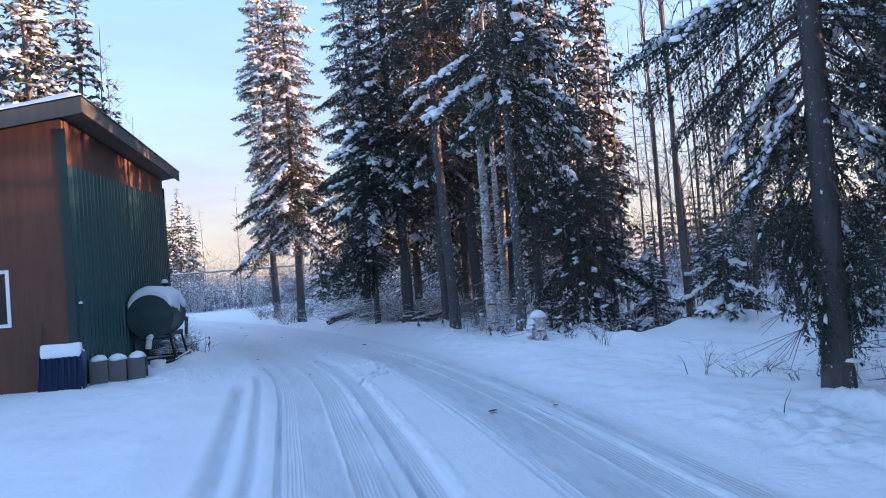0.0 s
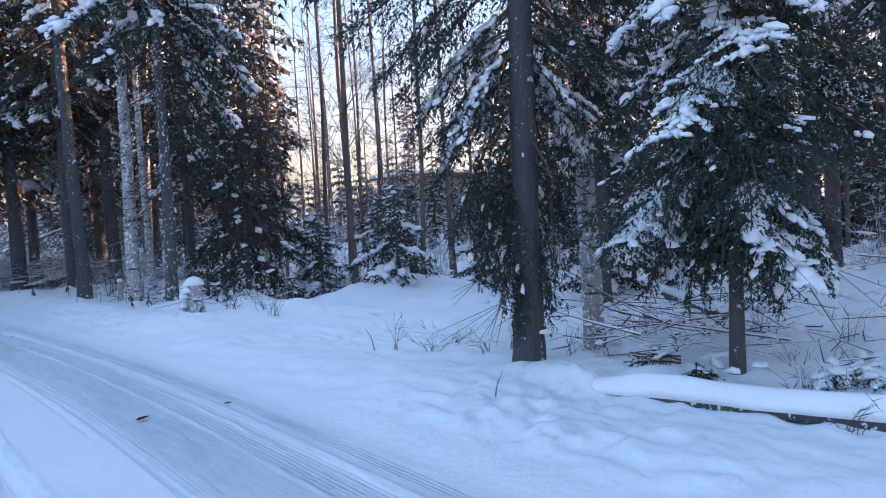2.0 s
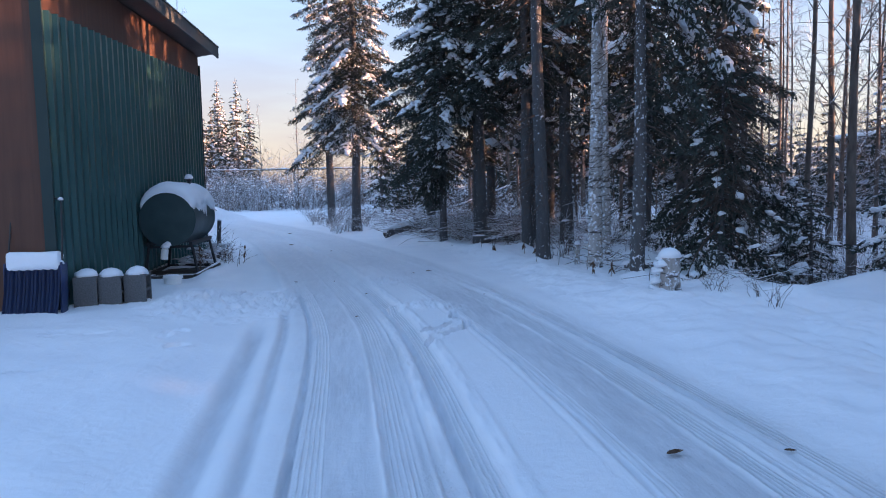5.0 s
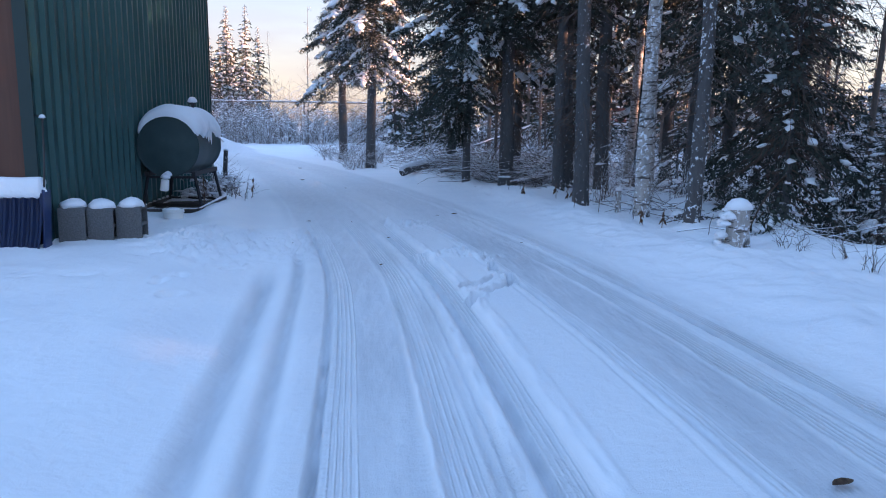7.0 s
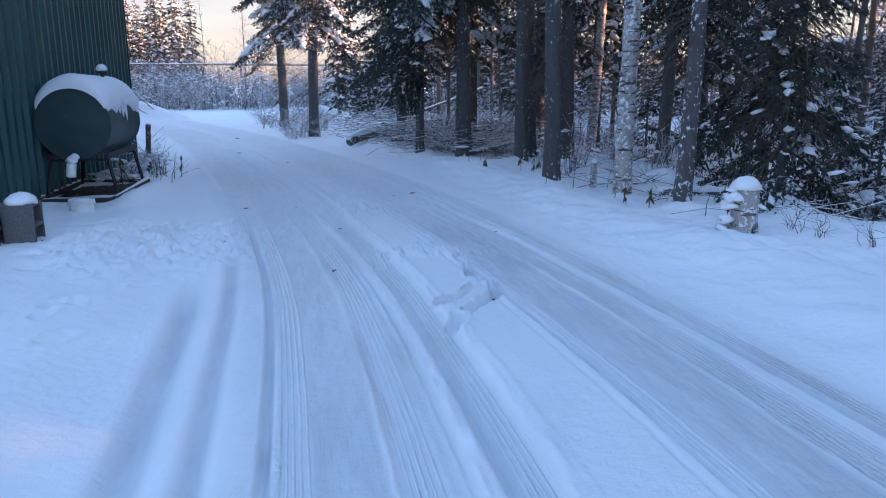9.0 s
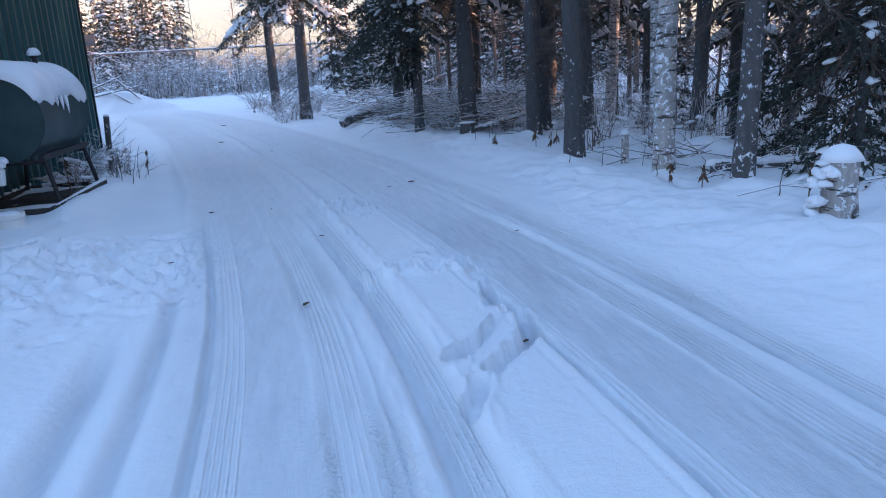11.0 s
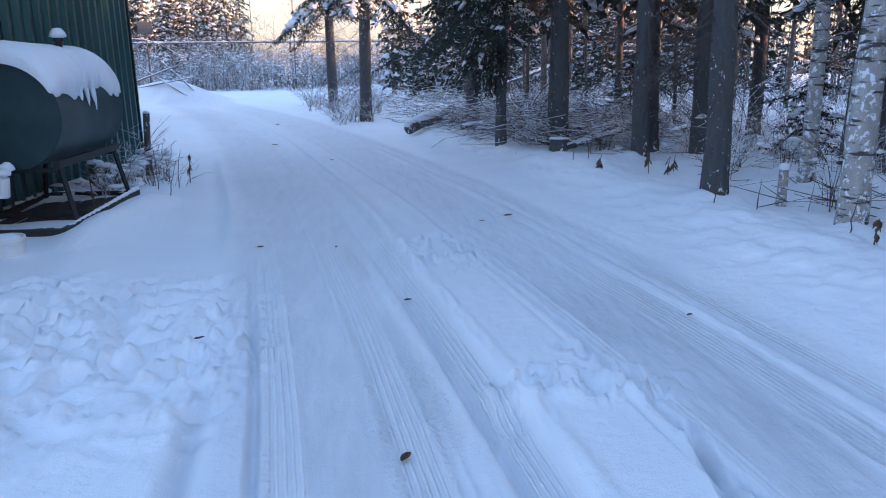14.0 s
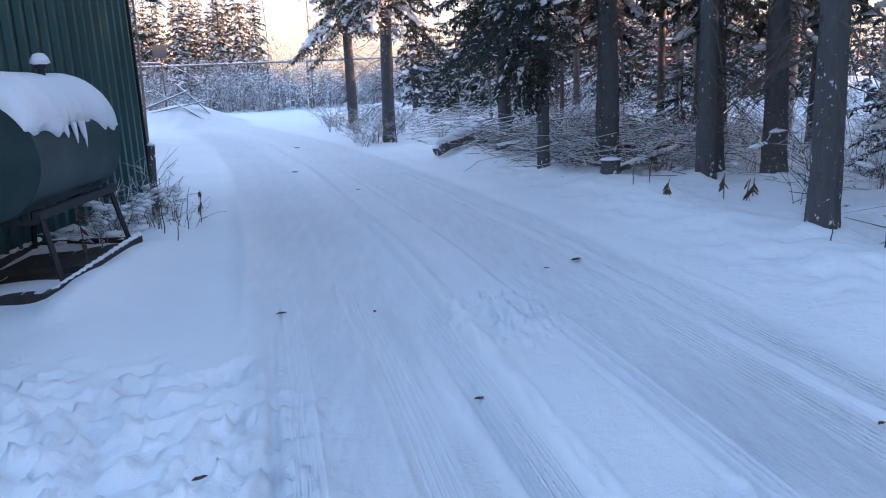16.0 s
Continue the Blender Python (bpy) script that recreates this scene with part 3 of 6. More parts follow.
        dh += lane[i] * (1 - strip) * 0.006 * (NZ[0](xx * 13, yy * 4) + NZ[1](xx * 28, yy * 9))
        h[i] += dh
        lugs[i] = lg
        packed_shaded[i] += pk * (1 - smooth_step(yy, 12, 16.5) * 0.68)
    h += smooth_step(np.hypot(x, y - 20), 90, 400) * 1.5
    return h, np.clip(packed_shaded, 0, 1), lugs, worn, ribs, crumbs, along


def gz(x, y):
    return float(ground_height(np.array([x]), np.array([y]), False)[0][0])


def axis(bands, far):
    """Grid lines: even within each (start, end, step), then ever wider out to far."""
    a = np.concatenate([np.arange(s, e - st * 0.4, st) for s, e, st in bands] + [[bands[-1][1]]])
    up, dn, s = [a[-1]], [a[0]], 0.5
    while up[-1] < far:
        s *= 1.25
        up.append(up[-1] + s)
    s = 0.5
    while dn[-1] > -far:
        s *= 1.25
        dn.append(dn[-1] - s)
    return np.concatenate([dn[:0:-1], a, up[1:]])


def build_ground():
    xs = axis([(-20, -6, 0.5), (-6, -3.4, 0.13), (-3.4, -1.6, 0.045), (-1.6, -0.1, 0.021), (-0.1, 3.75, 0.0095), (3.75, 4.2, 0.028), (4.2, 7.4, 0.042), (7.4, 13, 0.14), (13, 26, 0.5)], 1800)
    ys = axis([(-12, 1, 0.4), (1, 3.7, 0.09), (3.7, 10.2, 0.06), (10.2, 15.6, 0.043), (15.6, 16.5, 0.055), (16.5, 24, 0.1), (24, 34, 0.2), (34, 62, 0.5)], 1800)
    X, Y = np.meshgrid(xs, ys, indexing="ij")
    H, PK, LG, WN, RB, CR, AL = ground_height(X.ravel(), Y.ravel())
    n, m = X.shape
    g = np.arange(n * m).reshape(n, m)
    F = np.stack([g[:-1, :-1], g[1:, :-1], g[1:, 1:], g[:-1, 1:]], -1).reshape(-1, 4)
    me = raw_mesh("ground", np.stack([X.ravel(), Y.ravel(), H], 1), F, M_GROUND, smooth=True)
    for nm, vals in (("packed_shaded", PK), ("worn", WN), ("ribbed", RB), ("across", AL), ("tread", LG), ("crumbs", CR)):
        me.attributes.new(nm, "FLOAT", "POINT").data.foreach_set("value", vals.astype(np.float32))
    return tagged(put("ground", me), "snow-covered yard and forest floor with a curving rutted drive", "snow", kind="structure")


build_ground()


# ---- trees ----
LOD = {"near": (0.075, 0.021, 0.040, 0.0075), "mid": (0.11, 0.055, 0.085, 0.018), "far": (0.19, 0.15, 0.21, 0.055), "dist": (0.75, 0.75, 0.75, 0.22)}


def bough_template(seed, L, lod, droop=1.0, snow=0.6, dust=0.12):
    """One spruce bough along +x: twigs, needles and snow in its own space."""
    rng = np.random.default_rng(seed)
    gap, step, nl, nw = LOD[lod]
    fine = lod in ("near", "mid")
    k = 7
    s = np.linspace(0, 1, k)
    stem = np.stack([L * s * (1 - 0.12 * droop * s), 0.06 * L * np.sin(s * 3 + rng.uniform(0, 6)) * s, -droop * L * (0.18 * s + 0.34 * s ** 2 - 0.16 * s ** 4)], 1)
    at = lambda t: np.stack([np.interp(t, s, stem[:, i]) for i in range(3)], -1)
    segs = [(stem[:-1], stem[1:])]
    shoot_a, shoot_b, snow_at, shoots = [], [], [], []
    t = 0.12 + 0.05 * rng.random()
    side = 1
    while t < 0.98:
        p = at(np.array([t]))[0]
        ln = L * (0.44 * (1 - t) ** 0.8 * min(1, t / 0.25) + 0.06) * rng.uniform(0.65, 1.15)
        an = radians(rng.uniform(38, 66)) * side
        d = np.array([math.cos(an), math.sin(an), -0.3 - 0.4 * droop * rng.random()])
        q = p + d * ln
        q2 = p + d * ln * 0.5 + np.array([0, 0, 0.06 * ln])
        shoots.append((p, q2, q, t))
        shoot_a += [p, q2]
        shoot_b += [q2, q]
        for f in np.arange(0.25, 0.95, max(0.1, (0.055 if lod == "near" else 0.12) / ln)):
            snow_at.append((t, (p + (q2 - p) * 2 * f if f < 0.5 else q2 + (q - q2) * (2 * f - 1)) + rng.normal(0, 0.008, 3), q - p))
        if fine and ln > 0.16:
            for f in np.arange(0.25, 0.95, gap * 1.25 / ln):
                for sd in (-1, 1):
                    a2 = an + sd * radians(rng.uniform(35, 60))
                    l2 = ln * 0.42 * (1 - f * 0.6) * rng.uniform(0.6, 1.1)
                    pp = p + (q - p) * f + np.array([0, 0, 0.05 * ln * (1 - abs(2 * f - 1))])
                    shoot_a.append(pp)
                    shoot_b.append(pp + l2 * np.array([math.cos(a2), math.sin(a2), -0.45 - 0.8 * droop * rng.random()]))
        t += gap / L * rng.uniform(0.4, 0.75)
        side = -side
    segs.append((np.array(shoot_a), np.array(shoot_b)))
    A, B = np.concatenate([a for a, _ in segs]), np.concatenate([b for _, b in segs])
    ln = np.linalg.norm(B - A, axis=1)
    cnt = np.maximum(1, np.round(ln / step).astype(int))
    own = np.repeat(np.arange(len(A)), cnt)
    n = len(own)
    f = rng.random(n)[:, None]
    base = A[own] + (B - A)[own] * f
    d = (B - A)[own] / (ln[own][:, None] + 1e-9)
    rad = rng.standard_normal((n, 3))
    rad -= (rad * d).sum(1, keepdims=True) * d
    rad /= np.linalg.norm(rad, axis=1, keepdims=True) + 1e-9
    rad[:, 2] -= 0.15
    tip = base + (d * 0.75 + rad * 0.7) * nl * rng.uniform(0.6, 1.25, (n, 1))
    w = np.cross(d, rad) * nw * rng.uniform(0.7, 1.3, (n, 1))
    tri = np.stack([base - w, base + w, tip], 1)
    top = rad[:, 2] > 0.1
    mat = np.where((rng.random(n) < dust * 2.2) & top, 1, 0)
    # bare stem
    pk_ = slice(None) if fine else slice(None, None, 3)
    V, F = tubes([stem[pk_]], [np.linspace(0.014 * max(1, L), 0.003, k)[pk_]], 3)
    st = V[F]
    st = np.concatenate([st[:, [0, 1, 2]], st[:, [0, 2, 3]]])
    if lod != "dist":
        tri = np.concatenate([tri, st])
        mat = np.concatenate([mat, np.full(len(st), 2)])
    # snow: a stretch of the bough is capped, shoot by shoot, the rest stays bare
    sv, sf = np.zeros((0, 3)), np.zeros((0, 3), int)
    if snow > 0:
        t0 = rng.uniform(0.1, 0.55)
        t1 = t0 + rng.uniform(0.25, 0.7) * (0.5 + snow * 0.6)
        pts = [(t, p, v) for t, p, v in snow_at if t0 < t < t1 and rng.random() < 0.45 + 0.5 * snow] + [(t, at(np.array([t]))[0], np.array([0.09 * L, 0, -0.04 * L])) for t in np.arange(max(t0, 0.25), min(t1, 1.0), 0.05)]
        if snow < 0.3:
            pts = [v for v in pts if rng.random() < snow * 1.6]
        top = {"near": 150, "mid": 36, "far": 6, "dist": 0}[lod]
        pts = [pts[i] for i in sorted(rng.permutation(len(pts))[:top])]
        if fine and snow >= 0.3:
            # every shoot of a stretch is capped close to close, so that the caps run together
            gap_, size_ = (0.055, 0.050) if lod == "near" else (0.115, 0.085)
            ca, cv, cl = [], [], []
            for p, q2, q, t in shoots + [(at(np.array([max(0.0, t - 0.1)]))[0], at(np.array([t]))[0], at(np.array([t + 0.1]))[0], t) for t in np.arange(0.3, 0.95, 0.16)]:
                if not t0 - 0.1 < t < t1 + 0.2 or rng.random() < 0.25:
                    continue
                ln = np.linalg.norm(q - p) + 1e-6
                reach, size, f = rng.uniform(0.2, 0.95), size_ * rng.uniform(0.6, 1.3), rng.uniform(0, 0.2)
                while f < reach:
                    ca.append((p + (q2 - p) * 2 * f if f < 0.5 else q2 + (q - q2) * (2 * f - 1)) + rng.normal(0, 0.22, 3) * size * np.array([1, 1, 0.4]))
                    cv.append(q - p + rng.normal(0, 0.25, 3) * ln)
                    cl.append(size * (1.15 - 0.45 * f) * rng.uniform(0.6, 1.45))
                    f += gap_ / ln * rng.uniform(0.7, 1.6)
            if ca:
                c, v, l2 = np.array(ca), np.array(cv), np.array(cl)
                c[:, 2] += 0.014
                sv, sf = lumps(rng, c, v / (np.linalg.norm(v, axis=1, keepdims=True) + 1e-9), l2, l2 * rng.uniform(0.65, 1.0, len(c)), l2 * rng.uniform(0.4, 0.8, len(c)), 0.2, "near" if lod == "near" else "mid")
        elif pts:
            c, v = np.array([p for _, p, _ in pts]), np.array([v for _, _, v in pts])
            vl = np.linalg.norm(v, axis=1) + 1e-9
            m = len(c)
            big = {"near": 1.0, "mid": 1.5, "far": 3.2, "dist": 3}[lod]
            l2 = rng.uniform(0.026, 0.075, m) * big
            wd = l2 * rng.uniform(0.55, 0.95, m)
            c[:, 2] += 0.012
            sv, sf = lumps(rng, c, v / vl[:, None], l2, wd, wd * rng.uniform(0.45, 0.8, m), 0.27, {"near": "mid", "mid": "far"}.get(lod, "far"))
    return tri, mat, sv, sf


TEMPLATES = {}


def templates(lod, droop, snow, dust):
    key = (lod, droop, snow, dust)
    if key not in TEMPLATES:
        TEMPLATES[key] = {L: [bough_template(1000 + 17 * i + int(L * 100), L, lod, droop, snow, dust) for i in range(4)] for L in (0.6, 1.1, 1.8)}
    return TEMPLATES[key]


def place_boughs(rng, boughs, lod, droop, snow, dust, high):
    """Joins boughs (position, yaw, pitch, length, snowy) into crown and snow meshes; those above high are coarser."""
    fine = [templates(lod, droop, snow, dust), templates(lod, droop, snow * 0.2, dust * 0.6)]
    coarse = [templates("far", droop, snow, dust), templates("far", droop, snow * 0.2, dust * 0.6)]
    tris, mats, snows = [], [], []
    for pos, yaw, pitch, length, snowy in boughs:
        T, bare = fine if pos[2] < high else coarse
        L = min(T, key=lambda v: abs(math.log(v / length)))
        tri, mt, sv, sf = (T if snowy else bare)[L][rng.integers(4)]
        M = np.array(pose(0, 0, 0, rng.uniform(-12, 12), -pitch, yaw).to_3x3()) * (length / L)
        tris.append(tri @ M.T + pos)
        mats.append(mt)
        if len(sv):
            snows.append((sv @ M.T + pos, sf))
    return np.concatenate(tris), np.concatenate(mats), joined(snows) if snows else None


def trunk_mesh(rng, height, r0, lean, sides=14, rings=26, mat=None, flare=1.13, top=0.008):
    z = np.concatenate([np.linspace(-0.15, 0.5, 5), np.linspace(0.8, height, rings)])
    t = np.clip(z / height, 0, 1)
    r = r0 * (1 - t) ** 0.85 + top
    r = r * (1 + (flare - 1) * np.exp(-np.maximum(z, 0) / 0.22))
    wave = 0.008 if sides == 16 else 0.022
    cx = lean[0] * z + wave * np.sin(z * 0.9 + rng.uniform(0, 6))
    cy = lean[1] * z + wave * np.sin(z * 0.7 + rng.uniform(0, 6))
    V, F = tubes([np.stack([cx, cy, z], 1)], [r], sides)
    V[:, :2] += rng.standard_normal((len(V), 2)) * r0 * 0.035
    return raw_mesh("trunk", V, F, mat or M_BARK, smooth=True)


def dead_twigs(rng, z0, z1, n, lean, r0, length=0.7, droop=0.5):
    z = rng.uniform(z0, z1, n)
    a = rng.uniform(0, 2 * np.pi, n)
    L = length * rng.uniform(0.3, 1.2, n)
    k = 4
    s = np.linspace(0, 1, k)
    out = np.stack([np.cos(a), np.sin(a)], 1)
    P = np.zeros((n, k, 3))
    P[:, :, 0] = (lean[0] * z + out[:, 0] * r0 * 0.6)[:, None] + out[:, :1] * L[:, None] * s + rng.normal(0, 0.03, (n, k)) * s
    P[:, :, 1] = (lean[1] * z + out[:, 1] * r0 * 0.6)[:, None] + out[:, 1:] * L[:, None] * s + rng.normal(0, 0.03, (n, k)) * s
    P[:, :, 2] = z[:, None] - droop * L[:, None] * s ** 1.6
    R = (0.008 * (1 - s) + 0.0025)[None] * (0.6 + 0.8 * rng.random((n, 1)))
    chunks = [tubes(P, R, 3)]
    m = n * 2
    i = rng.integers(0, n, m)
    j = rng.integers(1, k - 1, m)
    b = P[i, j]
    d = np.stack([out[i, 0] + rng.normal(0, 0.8, m), out[i, 1] + rng.normal(0, 0.8, m), -0.5 - 0.4 * rng.random(m)], 1) * (L[i] * 0.35)[:, None]
    Q = b[:, None] + d[:, None] * np.linspace(0, 1, 3)[None, :, None]
    chunks.append(tubes(Q, np.tile([0.0035, 0.003, 0.0015], (m, 1)), 3))
    return joined(chunks)


def spruce(x, y, height, r0, crown_base, spread, lod="mid", lean=(0, 0), seed=0, snow=0.6, dust=0.12, droop=1.0, snowy_share=0.5, density=1.0, face=None, dead=0, extra=(), bark=None,
           label="tall spruce with dark needles and snow on its boughs", name="spruce_tree", z=None, taper=0.75):
    rng = np.random.default_rng(seed + 50)
    tree = empty(name, pose(x, y, gz(x, y) if z is None else z))
    put("trunk", trunk_mesh(rng, height, r0, lean, 16 if lod == "near" else 9, mat=bark), tree)
    boughs, zz = [], crown_base
    span = height - crown_base
    while zz < height - 0.15:
        t = (zz - crown_base) / span
        R = spread * (1 - t) ** taper * min(1.0, 0.55 + t * 4) + 0.12
        n = max(3, int(round(4.6 * density * rng.uniform(0.7, 1.3))))
        a0 = rng.uniform(0, 360)
        for i in range(n):
            yaw = a0 + 360 * i / n + rng.uniform(-22, 22)
            if face and math.cos(radians(yaw - face[0])) < face[1] and rng.random() < 0.96:
                continue
            L = R * rng.uniform(0.45, 1.3)
            zb = zz + rng.uniform(-0.12, 0.12)
            boughs.append(((lean[0] * zb, lean[1] * zb, zb), yaw, rng.uniform(-10, 10) + 28 * t - 4, L, rng.random() < snowy_share))
        zz += {"near": 0.27, "mid": 0.30, "far": 0.38, "dist": 0.6}[lod] * (1 - 0.35 * t) / math.sqrt(density)
    for zb, yaw, pitch, L in extra:
        boughs.append(((lean[0] * zb, lean[1] * zb, zb), yaw, pitch, L, rng.random() < max(0.55, snowy_share) and pitch > -31))
    tri, mt, sn = place_boughs(rng, boughs, lod, droop, snow, dust, 2.2 + 0.43 * math.hypot(x - 0.6, y) if lod in ("near", "mid") else 99)
    put("crown", raw_mesh("crown", tri.reshape(-1, 3), np.arange(len(tri) * 3).reshape(-1, 3), [M_NEEDLE, M_DUST, M_STEM], mt), tree)
    if sn is not None:
        tagged(put("snow", raw_mesh("snow", sn[0], sn[1], M_LOAD, smooth=True), tree, "clumps of snow lying on the boughs"), kind="stuff")
    if dead:
        V, F = dead_twigs(rng, 1.0, crown_base + 3.5, dead * 2, lean, r0, 0.95, 0.7)
        tagged(put("dead_growth", raw_mesh("dead_growth", V, F, M_TWIG_BARE), tree, "bare dead lower branches"), kind="stuff")
    return tagged(tree, label, "tree", "trees of the wood")


def bare_tree(x, y, height, r0, seed, lean=(0, 0), mat=None, limbs=26, label="tall bare birch with thin leafless twigs", name="birch_tree", first=0.35, twig=1.0, spread=1.0, fine=5):
    rng = np.random.default_rng(seed + 900)
    tree = empty(name, pose(x, y, gz(x, y)))
    put("trunk", trunk_mesh(rng, height, r0, lean, 12, mat=mat or M_ASPEN, flare=1.1, top=0.008), tree)
    n, k = limbs, 6
    z = height * (first + (0.97 - first) * rng.random(n))
    a = rng.uniform(0, 2 * np.pi, n)
    L = spread * (0.9 + 0.16 * (height - z)) * rng.uniform(0.5, 1.1, n)
    s = np.linspace(0, 1, k)
    P = np.zeros((n, k, 3))
    for c, tr in ((0, np.cos), (1, np.sin)):
        P[:, :, c] = (lean[c] * z)[:, None] + tr(a)[:, None] * (L[:, None] * s ** 0.9 * 0.55) + rng.normal(0, 0.05, (n, k)) * s
    P[:, :, 2] = z[:, None] + L[:, None] * (0.9 * s - 0.12 * s ** 2)
    R = np.clip(r0 * 0.22 * (1 - s * 0.85), 0.004, 1)[None] * rng.uniform(0.5, 1, (n, 1))
    chunks = [tubes(P, R, 4)]
    m = n * fine
    i, j = rng.integers(0, n, m), rng.integers(1, k - 1, m)
    b = P[i, j]
    d = np.stack([np.cos(a[i]) * 0.5 + rng.normal(0, 0.5, m), np.sin(a[i]) * 0.5 + rng.normal(0, 0.5, m), 0.45 + rng.normal(0, 0.3, m)], 1) * (L[i] * 0.4 * rng.uniform(0.5, 1.2, m))[:, None]
    Q = b[:, None] + d[:, None] * np.linspace(0, 1, 4)[None, :, None]
    Q[:, :, 2] -= (np.linspace(0, 1, 4) ** 2 * 0.1)[None]
    chunks.append(tubes(Q, np.tile(np.array([0.006, 0.005, 0.004, 0.002]) * twig, (m, 1)), 3))
    m2 = m * 2
    i, j = rng.integers(0, m, m2), rng.integers(1, 4, m2)
    b = Q[i, j]
    e = d[i] * 0.35 + rng.normal(0, 0.1, (m2, 3))
    W = b[:, None] + e[:, None] * np.linspace(0, 1, 3)[None, :, None]
    chunks.append(tubes(W, np.tile(np.array([0.0035, 0.003, 0.0015]) * twig, (m2, 1)), 3))
    V, F = joined(chunks)
    tagged(put("crown", raw_mesh("crown", V, F, M_TWIG), tree, "leafless twigs dusted with snow"), kind="stuff")
    return tagged(tree, label, "tree", "bare trees of the wood")


def shrub_chunks(rng, x, y, n, height, spread, rad=0.006, side=3, arch=0.5):
    """Arching stems with side twigs from one foot."""
    k = 5
    s = np.linspace(0, 1, k)
    a, L = rng.uniform(0, 2 * np.pi, n), height * rng.uniform(0.5, 1.15, n)
    out = spread * rng.uniform(0.15, 1, n)
    P = np.zeros((n, k, 3))
    bx, by = x + rng.normal(0, 0.12, n) * spread, y + rng.normal(0, 0.12, n) * spread
    P[:, :, 0] = bx[:, None] + np.cos(a)[:, None] * out[:, None] * s ** 1.4 + rng.normal(0, 0.04, (n, k)) * s
    P[:, :, 1] = by[:, None] + np.sin(a)[:, None] * out[:, None] * s ** 1.4 + rng.normal(0, 0.04, (n, k)) * s
    P[:, :, 2] = gz(x, y) - 0.03 + L[:, None] * (s - arch * 0.45 * s ** 3)
    ch = [tubes(P, (rad * (1.1 - s))[None] * rng.uniform(0.6, 1.2, (n, 1)), 3)]
    m = n * side
    i, j = rng.integers(0, n, m), rng.integers(1, k, m)
    d = np.stack([np.cos(a[i]) + rng.normal(0, 0.9, m), np.sin(a[i]) + rng.normal(0, 0.9, m), 0.7 + rng.normal(0, 0.5, m)], 1) * (L[i] * 0.2)[:, None]
    Q = P[i, j][:, None] + d[:, None] * np.linspace(0, 1, 3)[None, :, None]
    ch.append(tubes(Q, np.tile(np.array([0.6, 0.5, 0.25]) * rad, (m, 1)), 3))
    return ch


def thicket(name, label, seed, spots, mat, category="undergrowth", kind="stuff"):
    rng = np.random.default_rng(seed)
    ch = []
    for sp in spots:
        ch += shrub_chunks(rng, *sp)
    V, F = joined(ch)
    return tagged(put(name, raw_mesh(name, V, F, mat)), label, category, kind=kind)




# ---- the shed ----
def make_ply(name, a, c):
    m, nt, b = material(name, a, 0.75)
    g = noise_tex(nt, coords(nt, (9, 9, 0.5)), 1.5, 6, 0.6)
    p = noise_tex(nt, coords(nt), 0.8, 4)
    nt.links.new(mix(nt, p, ramp(nt, g, [(0.3, a), (0.7, c)]), tuple(v * 0.8 for v in a)), b.inputs["Base Color"])
    bump(nt, b, [(g, 0.3, 0.006)])
    return m


M_PLY = make_ply("brown_plywood", (0.09, 0.038, 0.024), (0.155, 0.068, 0.042))
M_FASCIA = make_ply("dark_fascia", (0.07, 0.075, 0.07), (0.13, 0.12, 0.11))
M_TRIM, nt_, b_ = material("green_trim_metal", (0.01, 0.032, 0.034), 0.45, 0.3)
M_GREEN, nt_, b_ = material("green_painted_metal", (0.012, 0.068, 0.072), 0.34, 0.45)
n_ = noise_tex(nt_, coords(nt_, (1, 1, 0.25)), 2.2, 5)
nt_.links.new(ramp(nt_, n_, [(0.3, (0.018, 0.072, 0.076)), (0.7, (0.032, 0.100, 0.102))]), b_.inputs["Base Color"])
nt_.links.new(ramp(nt_, n_, [(0.3, (0.30,) * 3), (0.7, (0.36,) * 3)]), b_.inputs["Roughness"])
M_WHITE, nt_, b_ = material("white_vinyl", (0.78, 0.78, 0.77), 0.5)
M_GLASS, nt_, b_ = material("dark_glass", (0.02, 0.025, 0.03), 0.08)
M_TANK, nt_, b_ = material("weathered_green_paint", (0.025, 0.06, 0.064), 0.55, 0.2)
n_ = noise_tex(nt_, coords(nt_), 3.5, 6)
nt_.links.new(ramp(nt_, n_, [(0.3, (0.018, 0.046, 0.052)), (0.6, (0.03, 0.062, 0.066)), (0.8, (0.055, 0.082, 0.083))]), b_.inputs["Base Color"])
M_IRON, nt_, b_ = material("black_angle_iron", (0.035, 0.035, 0.04), 0.6, 0.5)
M_CONCRETE, nt_, b_ = material("concrete_block_grey", (0.25, 0.245, 0.24), 0.95)
n_ = noise_tex(nt_, coords(nt_), 60, 5)
nt_.links.new(ramp(nt_, n_, [(0.3, (0.085, 0.085, 0.088)), (0.7, (0.15, 0.15, 0.152))]), b_.inputs["Base Color"])
bump(nt_, b_, [(n_, 0.6, 0.006)])
M_BLUE, nt_, b_ = material("blue_plastic", (0.012, 0.03, 0.10), 0.4)
M_BLACK, nt_, b_ = material("black_tube", (0.02, 0.02, 0.022), 0.5)
M_DARKWOOD = make_ply("dark_timber", (0.035, 0.03, 0.028), (0.065, 0.055, 0.05))
M_WOOD = make_ply("weathered_timber", (0.13, 0.085, 0.06), (0.22, 0.15, 0.11))

WX, Y0, Y1 = -2.87, 12.91, 21.96


